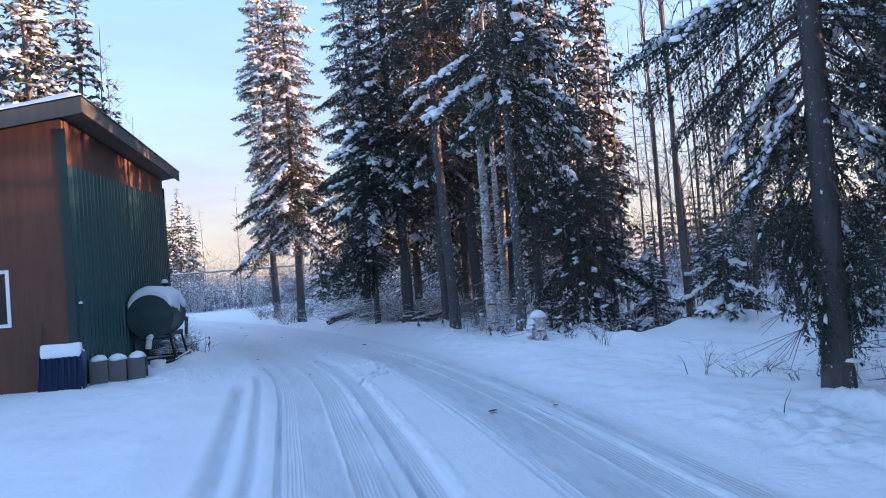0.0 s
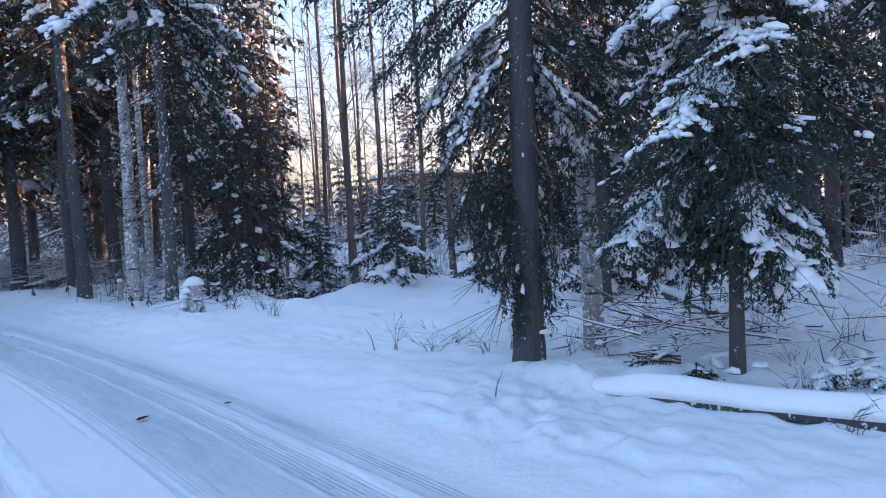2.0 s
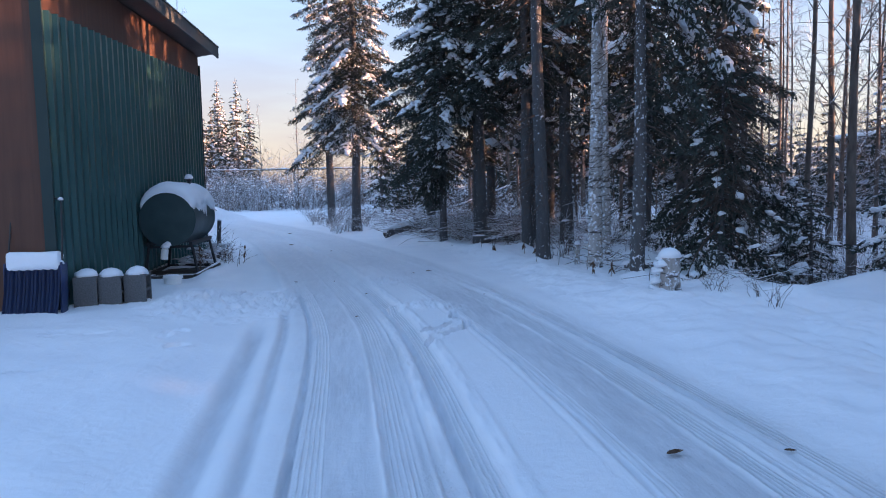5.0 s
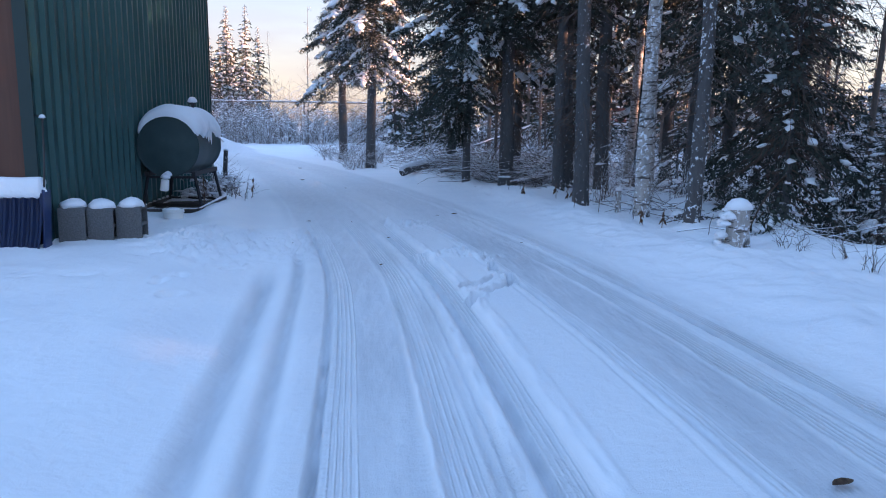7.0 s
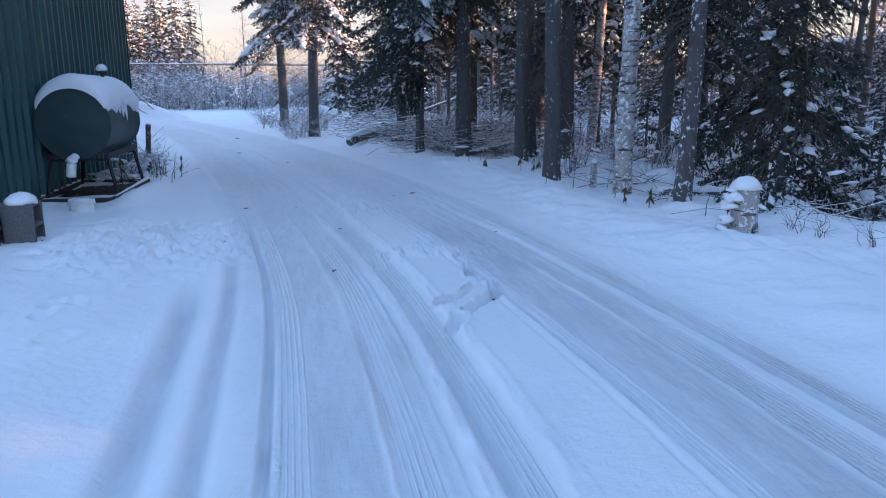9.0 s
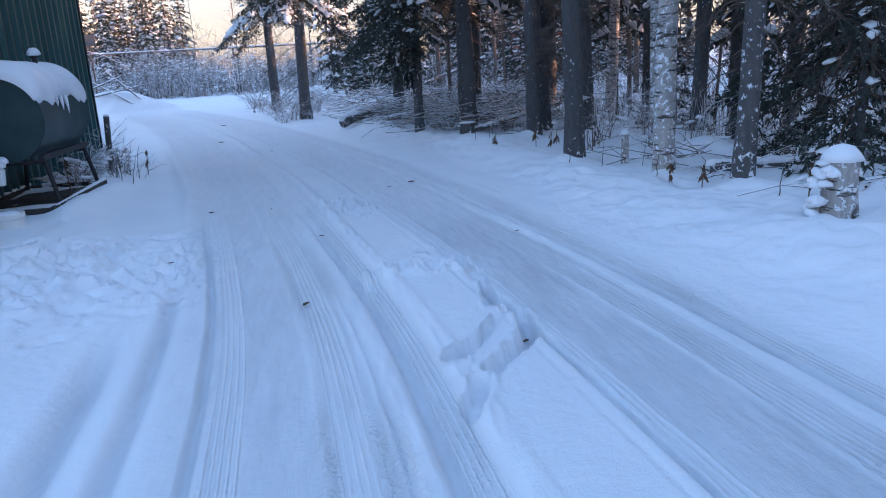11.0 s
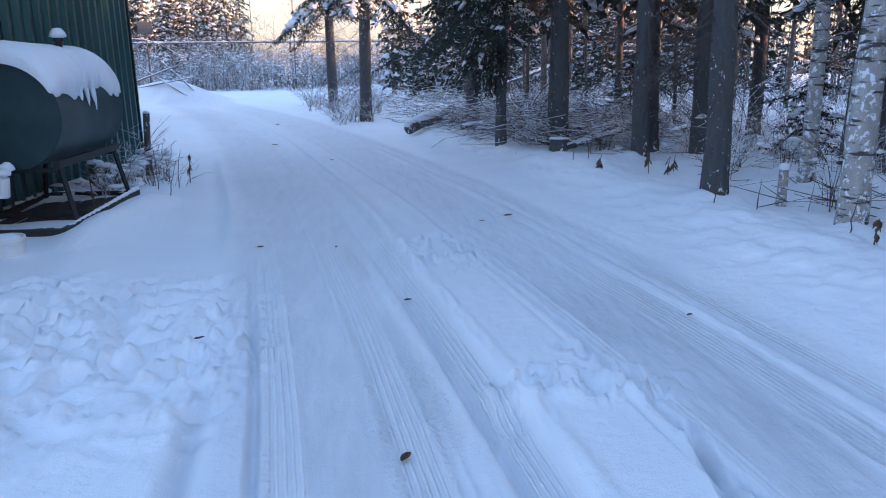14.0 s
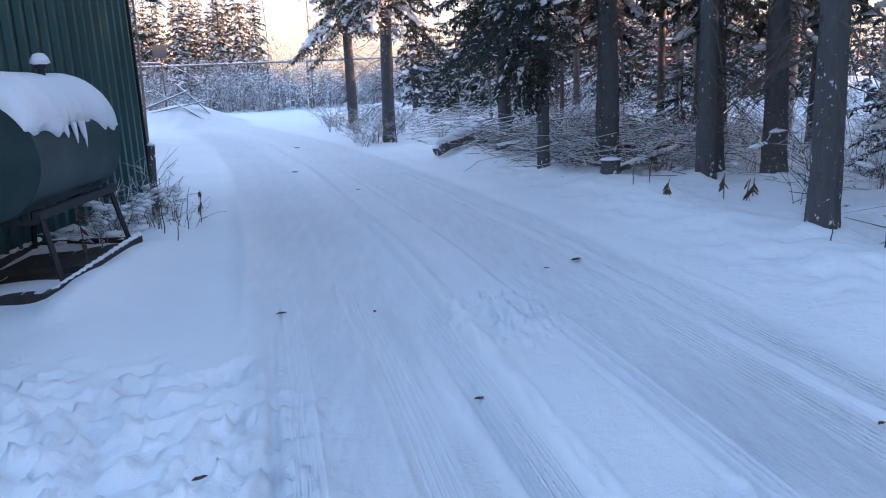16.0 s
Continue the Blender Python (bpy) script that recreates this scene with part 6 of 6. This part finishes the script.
def brush_pile(name, x0, x1, y0, y1, n, seed, top=0.7, label="heap of cut branches covered with snow", mat=None, thin=1.0):
    """Loose sticks lying across one another."""
    rng = np.random.default_rng(seed)
    k = 4
    x, y = rng.uniform(x0, x1, n), rng.uniform(y0, y1, n)
    keep = x > soft_interp(y, BANK_Y, BANK_X) + 0.35
    x, y = x[keep], y[keep]
    n = len(x)
    g = ground_height(x, y, False)[0]
    z = g + rng.uniform(0.0, top, n) ** 1.3
    a, L = rng.uniform(0, 6.28, n), rng.uniform(0.4, 1.6, n)
    s = np.linspace(-0.5, 0.5, k)
    tilt = rng.normal(0, 0.16, n)
    P = np.stack([x[:, None] + np.cos(a)[:, None] * L[:, None] * s, y[:, None] + np.sin(a)[:, None] * L[:, None] * s, z[:, None] + (tilt * L)[:, None] * s + rng.normal(0, 0.03, (n, k))], -1)
    P[:, :, 0] += 0.09 * np.sin(7.3 * P[:, :, 0] + 4.1 * P[:, :, 1])
    P[:, :, 1] += 0.09 * np.sin(6.7 * P[:, :, 1] - 5.3 * P[:, :, 0] + 20 * P[:, :, 2])
    ch = [tubes(P, np.linspace(1, 0.4, k)[None] * rng.uniform(0.005, 0.018, (n, 1)) * thin, 4)]
    m = n * 3
    i, j = rng.integers(0, n, m), rng.integers(1, k, m)
    e = np.stack([np.cos(a[i]) + rng.normal(0, 0.8, m), np.sin(a[i]) + rng.normal(0, 0.8, m), rng.normal(0.1, 0.4, m)], 1) * (L[i] * 0.22)[:, None]
    ch.append(tubes(P[i, j][:, None] + e[:, None] * np.linspace(0, 1, 3)[None, :, None], np.tile([0.006, 0.005, 0.003], (m, 1)), 3))
    V, F = joined(ch)
    return tagged(put(name, raw_mesh(name, V, F, mat or M_FROST)), label, "brush", kind="stuff")


brush_pile("brush_pile", 1.2, 7.5, 22.5, 34, 700, 3, 0.75)
brush_pile("brush_pile", 2.2, 6.4, 21.4, 26.5, 900, 7, 0.6, "tangled heap of dark cut branches dusted with snow", M_TWIG, 0.6)
brush_pile("brush_pile", 6.9, 11.5, -1.0, 6.5, 60, 4, 0.25, "fallen sticks under snow beside the log", M_TWIG, 0.8)
brush_pile("brush_pile", 7.0, 8.7, 4.4, 6.5, 42, 8, 0.66, "tangle of dead dark branches lying between the birch and the young spruce", M_TWIG, 0.95)
brush_pile("brush_pile", 5.4, 11.0, 12.9, 20, 170, 5, 0.3, "fallen twigs and sticks on the snowy forest floor", M_TWIG, 0.6)


def build_stump(x, y, r, h, cap, seed, label, bark=M_BIRCH, sheath=False):
    rng = np.random.default_rng(seed)
    z = gz(x, y)
    s = empty("tree_stump", pose(x, y, z))
    zz = [-0.1, 0.04, h * 0.3, h * 0.7, h]
    V, F = tubes([[(0, 0, v) for v in zz]], [[r * 1.2, r * 1.08, r, r * 0.97, r * 0.95]], 16)
    V[:, :2] += rng.normal(0, r * 0.04, (len(V), 2))
    bm = bmesh.new()
    vs = [bm.verts.new(v) for v in V]
    for f in F:
        bm.faces.new([vs[i] for i in f])
    bm.faces.new(vs[-16:])
    part("stump", bm, bark, s, smooth=True)
    V, F = lumps(rng, np.array([[0, 0, h - 0.01]]), np.array([[1.0, 0, 0]]), np.array([r * 1.25]), np.array([r * 1.2]), np.array([cap]), 0.04)
    put("snow_cap", raw_mesh("snow_cap", V, F, M_LOAD, smooth=True), s, "rounded cap of snow")
    if sheath:
        n = 16
        a = rng.uniform(radians(120), radians(215), n)
        pos = np.stack([np.cos(a) * r, np.sin(a) * r, rng.uniform(0.0, h * 0.95, n)], 1)
        pos[:, 0] -= (h - pos[:, 2]) * 0.22
        V, F = lumps(rng, pos, np.tile([0.0, 1.0, 0.0], (n, 1)), np.full(n, r * 0.5), np.full(n, r * 0.5), rng.uniform(0.3, 0.55, n) * r, 0.2)
        put("plastered_snow", raw_mesh("plastered_snow", V, F, M_LOAD, smooth=True), s, "snow plastered against the bark")
    return tagged(s, label, "stump", "stumps")


build_stump(5.35, 12.55, 0.135, 0.46, 0.13, 1, "birch stump plastered and capped with snow", sheath=True)
build_stump(5.2, 16.45, 0.05, 0.40, 0.07, 2, "slim pale cut stump with a snow cap", M_BIRCH)
build_stump(10.0, 12.9, 0.10, 0.45, 0.10, 3, "cut stump with a snow cap behind the heap", M_BARK)
build_stump(4.0, 21.0, 0.14, 0.22, 0.03, 4, "low dark stump beside the spruce", M_BARK)
build_log("fallen_log", (7.12, 2.86, gz(7.12, 2.86) + 0.03), (7.9, 3.12, gz(7.9, 3.12) - 0.10), 0.06, "short dark log end poking from the snow", M_BARK, 0.4, 31, group="fallen trunks")


def fallen_bough(x, y, length, yaw, pitch, seed, snowy, label):
    """A spruce bough lying on the snow."""
    rng = np.random.default_rng(seed)
    b = empty("fallen_bough", pose(x, y, gz(x, y) + 0.02))
    tri, mt, sn = place_boughs(rng, [((0, 0, 0.02 + 0.03 * i), yaw + rng.uniform(-28, 28), pitch + rng.uniform(-6, 6), length * rng.uniform(0.8, 1.1), snowy) for i in range(3)], "near", 0.8, 0.6, 0.07, 99)
    put("needles", raw_mesh("needles", tri.reshape(-1, 3), np.arange(len(tri) * 3).reshape(-1, 3), [M_NEEDLE, M_DUST, M_STEM], mt), b)
    if sn is not None:
        put("snow", raw_mesh("snow", sn[0], sn[1], M_LOAD, smooth=True), b, "snow lying on the bough")
    return tagged(b, label, "bough", "fallen boughs")


fallen_bough(6.95, 4.55, 0.6, 200, 14, 1, False, "dark spruce bough lying at the young spruce's foot")
fallen_bough(6.95, 4.7, 0.5, 130, 20, 2, False, "dark spruce bough lying at the young spruce's foot")
fallen_bough(7.35, 3.6, 0.45, 215, 10, 3, True, "snow-covered spruce bough lying in the snow by the log")
fallen_bough(7.5, 3.3, 0.4, 170, 8, 4, True, "snow-covered spruce bough lying in the snow by the log")

# ---- plants along the drive ----
M_LEAF, nt_, b_ = material("dry_brown_leaf", (0.2, 0.11, 0.065), 0.8)
nt_.links.new(ramp(nt_, noise_tex(nt_, coords(nt_), 40, 3), [(0.3, (0.10, 0.058, 0.038)), (0.7, (0.22, 0.135, 0.085))]), b_.inputs["Base Color"])


def roadside_shrub(x, y, n, h, sp, seed, mat, label, rad=0.004, side=3):
    rng = np.random.default_rng(seed)
    V, F = joined(shrub_chunks(rng, x, y, n, h, sp, rad, side, 0.25))
    ob = put("bare_shrub", raw_mesh("bare_shrub", V - np.array([x, y, gz(x, y)]), F, mat), m=pose(x, y, gz(x, y)))
    return tagged(ob, label, "shrub", "shrubs by the drive")


for i, (x, y, n, h, sp) in enumerate(((5.78, 7.55, 4, 0.45, 0.2), (6.2, 7.35, 9, 0.35, 0.45), (6.45, 7.25, 9, 0.35, 0.5), (6.4, 6.75, 8, 0.3, 0.4), (5.97, 11.0, 10, 0.42, 0.3), (5.85, 12.4, 8, 0.5, 0.3), (5.75, 11.9, 6, 0.35, 0.2), (6.1, 11.6, 8, 0.4, 0.3), (6.25, 3.0, 6, 0.3, 0.25), (5.8, 2.2, 10, 0.45, 0.5), (4.95, 17.4, 5, 0.35, 0.15))):
    roadside_shrub(x, y, n, h, sp, 60 + i, M_TWIG_BARE, "bare thin-stemmed shrub poking through the snow")


def single_stem(x, y, h, lean, seed):
    rng = np.random.default_rng(seed)
    pts = [(lean * t * t + rng.normal(0, 0.006), rng.normal(0, 0.006), -0.03 + (h + 0.03) * t) for t in np.linspace(0, 1, 6)]
    ob = part("plant_stem", tube_bm(pts, [0.006, 0.0055, 0.005, 0.004, 0.003, 0.002], 5), M_TWIG_BARE, m=pose(x, y, gz(x, y)))
    return tagged(ob, "single bare plant stem standing in the snow", "plant stem", "stems by the drive")


for i, (x, y, h, l) in enumerate(((5.72, 7.85, 0.26, -0.1), (4.35, 16.2, 0.22, 0.0), (4.75, 16.1, 0.3, 0.02), (3.85, 19.6, 0.25, 0.03), (4.15, 19.8, 0.3, -0.04), (4.9, 14.9, 0.3, 0.03), (5.4, 13.4, 0.28, 0.05), (4.3, 20.2, 0.3, 0.02), (5.15, 5.2, 0.2, 0.1), (-1.6, 19.2, 0.5, 0.06), (-1.75, 18.8, 0.55, -0.03), (-1.5, 18.4, 0.4, 0.1))):
    single_stem(x, y, h, l, 90 + i)


def withered_plant(x, y, h, seed):
    """A dead stalk with curled hanging leaves."""
    rng = np.random.default_rng(seed)
    p = empty("withered_plant", pose(x, y, gz(x, y), 0, 0, rng.uniform(0, 360)))
    part("stalk", tube_bm([(0, 0, -0.03), (0.01, 0, h * 0.5), (0.03, 0.01, h)], [0.007, 0.006, 0.004], 5), M_LEAF, p)
    for i in range(5):
        bm = bmesh.new()
        z, a, L = h * rng.uniform(0.35, 1.0), rng.uniform(0, 6.28), rng.uniform(0.06, 0.11)
        rows = []
        for t in np.linspace(0, 1, 5):
            w = 0.02 * math.sin(math.pi * min(1, t + 0.12)) + 0.003
            c = Vector((math.cos(a) * 0.05 * t + 0.015, math.sin(a) * 0.05 * t, z - L * t))
            sd = Vector((-math.sin(a + t * 2), math.cos(a + t * 2), 0)) * w
            rows.append((bm.verts.new(c - sd), bm.verts.new(c + Vector((math.cos(a), math.sin(a), 0)) * 0.012), bm.verts.new(c + sd)))
        for u, v in zip(rows, rows[1:]):
            bm.faces.new((u[0], u[1], v[1], v[0]))
            bm.faces.new((u[1], u[2], v[2], v[1]))
        bmesh.ops.solidify(bm, geom=bm.faces[:], thickness=0.002)
        part("leaf", bm, M_LEAF, p)
    return tagged(p, "withered brown plant with curled dead leaves in the snow", "plant", "withered plants")


for i, (x, y, h) in enumerate(((4.02, 18.9, 0.2), (4.72, 18.9, 0.32), (4.9, 18.7, 0.26), (5.05, 18.85, 0.22), (5.12, 14.3, 0.28), (5.55, 13.2, 0.36), (4.9, 14.6, 0.22), (-1.55, 19.6, 0.4), (-2.0, 17.3, 0.55))):
    withered_plant(x, y, h, 120 + i)


def dead_leaf(x, y, size, yaw, seed):
    rng = np.random.default_rng(seed)
    bm = bmesh.new()
    rows = []
    for t in np.linspace(0, 1, 7):
        w = size * 0.2 * math.sin(math.pi * t) ** 0.7 + 0.002
        z = 0.012 + 0.25 * size * (t - 0.5) ** 2
        rows.append([bm.verts.new(((t - 0.5) * size, s * w, z + abs(s) * w * 0.5 + rng.normal(0, 0.001))) for s in (-1, 0, 1)])
    for u, v in zip(rows, rows[1:]):
        for i in range(2):
            bm.faces.new((u[i], u[i + 1], v[i + 1], v[i]))
    bmesh.ops.solidify(bm, geom=bm.faces[:], thickness=0.003)
    h = float(ground_height(np.array([x]), np.array([y]))[0][0])
    return tagged(part("dead_leaf", bm, M_LEAF, m=pose(x, y, h + 0.004, 0, 0, yaw)), "curled dry brown leaf lying on the snow", "leaf", "leaves on the drive")


for i, (x, y, s, a) in enumerate(((2.94, 6.95, 0.13, 20), (3.62, 6.9, 0.07, -20), (1.05, 12.02, 0.08, 60), (2.36, 16.7, 0.13, 30), (2.05, 16.5, 0.06, 0), (-0.05, 15.7, 0.08, 15), (0.62, 15.6, 0.05, 80), (1.17, 14.1, 0.06, 10), (2.3, 11.15, 0.06, 40), (1.83, 10.75, 0.05, 0), (-1.0, 24.5, 0.14, 10), (0.3, 21.5, 0.09, 50), (-1.6, 30.0, 0.16, 0), (2.9, 13.5, 0.05, 30), (-0.08, 13.47, 0.07, 30))):
    dead_leaf(x, y, s, a, 150 + i)


def post_by_corner():
    x, y = -2.17, 19.9
    z = gz(x, y)
    p = empty("wooden_post", pose(x, y, z, 2, 3, 0))
    part("post", tube_bm([(0, 0, -0.1), (0, 0, 0.5), (0.01, 0, 0.88)], [0.05, 0.046, 0.046], 8), M_BARK_SNOWY, p)
    V, F = lumps(np.random.default_rng(2), np.array([[0.01, 0, 0.87]]), np.array([[1.0, 0, 0]]), np.array([0.05]), np.array([0.05]), np.array([0.04]), 0.05)
    put("snow_cap", raw_mesh("snow_cap", V, F, M_LOAD, smooth=True), p, "thin cap of snow")
    return tagged(p, "short dark wooden post by the shed's corner", "post")


post_by_corner()
thicket("shed_weeds", "weeds and brush weighed down with snow along the shed", 31,
        [(-2.3, 19.4, 14, 0.6, 0.5, 0.006, 4), (-2.1, 19.9, 12, 0.5, 0.5, 0.006, 4), (-2.35, 18.7, 12, 0.6, 0.4, 0.006, 4), (-2.2, 18.2, 10, 0.4, 0.4, 0.006, 4), (-1.9, 19.0, 8, 0.55, 0.4, 0.004, 4), (-2.4, 20.8, 12, 0.7, 0.5, 0.006, 4)], M_FROST)
thicket("dark_weeds", "dark bare weed stems along the shed", 35,
        [(-1.95, 18.9, 9, 0.5, 0.45, 0.004, 4), (-1.85, 19.6, 8, 0.45, 0.4, 0.004, 4), (-2.2, 18.6, 9, 0.55, 0.4, 0.005, 4), (-1.7, 19.3, 6, 0.35, 0.5, 0.0035, 4)], M_TWIG_BARE)
rs = np.random.default_rng(33)
twig_snow("weed_snow", "rounded clumps of snow on the weeds by the shed", 34, [(float(np.clip(rs.normal(-2.25, 0.2), -2.6, -1.95)), rs.uniform(17.9, 20.6), 0.06 + rs.uniform(0.0, 0.36)) for _ in range(120)], 0.085)

# ---- past the end of the drive ----
def far_rail():
    """A high rail on posts, topped with snow."""
    f = empty("rail_fence", pose(-9, 68.5, 0))
    for x in np.arange(-11, 10.1, 3.0):
        part("post", boxed((x - 0.07, -0.07, -0.1), (x + 0.07, 0.07, 3.45)), M_WOOD, f)
    for z, h in ((3.4, 0.10),):
        part("rail", boxed((-12, -0.11, z), (11, -0.075, z + h)), M_WOOD, f)
        rng = np.random.default_rng(int(z * 10))
        n = 60
        pos = np.stack([np.linspace(-11.9, 10.9, n), np.full(n, -0.06), np.full(n, z + h)], 1)
        V, F = lumps(rng, pos, np.tile([1.0, 0, 0], (n, 1)), np.full(n, 0.3), np.full(n, 0.10), rng.uniform(0.05, 0.11, n), 0.1)
        put("rail_snow", raw_mesh("rail_snow", V, F, M_LOAD, smooth=True), f, "snow lying along the rail")
    return tagged(f, "high timber rail fence topped with snow beyond the drive", "fence")


far_rail()


def stick_pile():
    x, y = -8.6, 44.3
    z = gz(x, y)
    s = empty("stick_pile", pose(x, y, z))
    for i, (a, b, r) in enumerate((((-1.6, 0, -0.2), (0.5, 0, 0.55), 0.05), ((1.2, 0, -0.3), (0.1, 0.1, 0.75), 0.05), ((0.9, -0.3, -0.3), (-0.6, 0.2, 0.6), 0.045), ((-0.9, 0.2, -0.1), (1.1, -0.2, 0.25), 0.04))):
        part("pole", tube_bm([a, tuple((u + v) / 2 for u, v in zip(a, b)), b], [r * 0.7, r * 0.6, r * 0.5], 7), M_FROST, s)
    a = [(-2.6 + 3.6 * t, 0.3, -0.35 + 1.75 * math.sin(math.pi * (0.12 + 0.7 * t))) for t in np.linspace(0, 1, 9)]
    part("bent_sapling", tube_bm(a, [0.03, 0.03, 0.028, 0.025, 0.022, 0.018, 0.015, 0.012, 0.008], 6), M_FROST, s)
    s.scale = (1.5, 1.5, 1.5)
    return tagged(s, "crossed poles sticking out of a snow heap", "pole pile")


stick_pile()


def sign_pole():
    x, y = -9.4, 46.0
    s = empty("sign_pole", pose(x, y, gz(x, y)))
    part("pole", tube_bm([(0, 0, -0.1), (0.02, 0, 1.6), (0, 0, 3.3)], 0.035, 8), M_WOOD, s)
    part("panel", boxed((-0.33, -0.06, 2.75), (0.33, -0.03, 3.3), 0.01), M_CONCRETE, s, "plain pale weathered board")
    return tagged(s, "wooden pole with a small pale board beyond the drive", "sign")


sign_pole()


M_TAN, nt_, b_ = material("weathered_tan_boards", (0.30, 0.25, 0.22), 0.85)
nt_.links.new(ramp(nt_, noise_tex(nt_, coords(nt_, (6, 6, 0.6)), 1.5, 4), [(0.3, (0.17, 0.145, 0.135)), (0.7, (0.25, 0.215, 0.20))]), b_.inputs["Base Color"])


def brown_building():
    b = empty("long_building", pose(31, 41, 0, 0, 0, -3))
    part("wall", boxed((-1.8, -2.5, -0.2), (13.0, 2.5, 3.8)), M_TAN, b, "plain brown boarded wall")
    for x in np.arange(-1.5, 12.9, 1.2):
        part("batten", boxed((x - 0.03, -2.53, 0), (x + 0.03, -2.5, 3.8)), M_TAN, b)
    bm = boxed((-2.2, -2.9, 3.8), (13.4, 2.9, 3.95))
    part("roof", bm, M_FASCIA, b)
    bm = boxed((-2.15, -2.85, 3.95), (13.35, 2.85, 4.2), 0.1)
    part("roof_snow", bm, M_SNOW, b, "flat layer of snow")
    return tagged(b, "long low brown building with a flat snowy roof behind trees", "building")


brown_building()


def lumber_stack():
    """Long stack of boards under snow, layer on layer."""
    b = empty("lumber_stack", pose(16.4, 52, gz(16.4, 52), 0, 0, 4))
    rng = np.random.default_rng(31)
    z = 0.0
    for i in range(9):
        w = 3.4 - 0.05 * i + rng.uniform(-0.15, 0.15)
        part("board", boxed((-w, -0.9, z), (w, 0.9, z + 0.16), 0.01), M_RED if i in (5, 7) else M_TAN, b)
        part("snow_layer", boxed((-w + 0.02, -0.96, z + 0.16), (w - 0.02, 0.96, z + 0.27), 0.04), M_LOAD, b, "layer of snow between the boards")
        for x in (-2.4, 0.1, 2.5):
            part("spacer", boxed((x - 0.06, -0.85, z + 0.27), (x + 0.06, 0.85, z + 0.36)), M_TAN, b)
        z += 0.36
    return tagged(b, "tall stack of boards with snow on every layer", "lumber")


M_RED, nt_, b_ = material("faded_red_paint", (0.32, 0.07, 0.05), 0.7)
nt_.links.new(ramp(nt_, noise_tex(nt_, coords(nt_), 3.0, 4), [(0.3, (0.24, 0.055, 0.04)), (0.7, (0.36, 0.09, 0.065))]), b_.inputs["Base Color"])
lumber_stack()
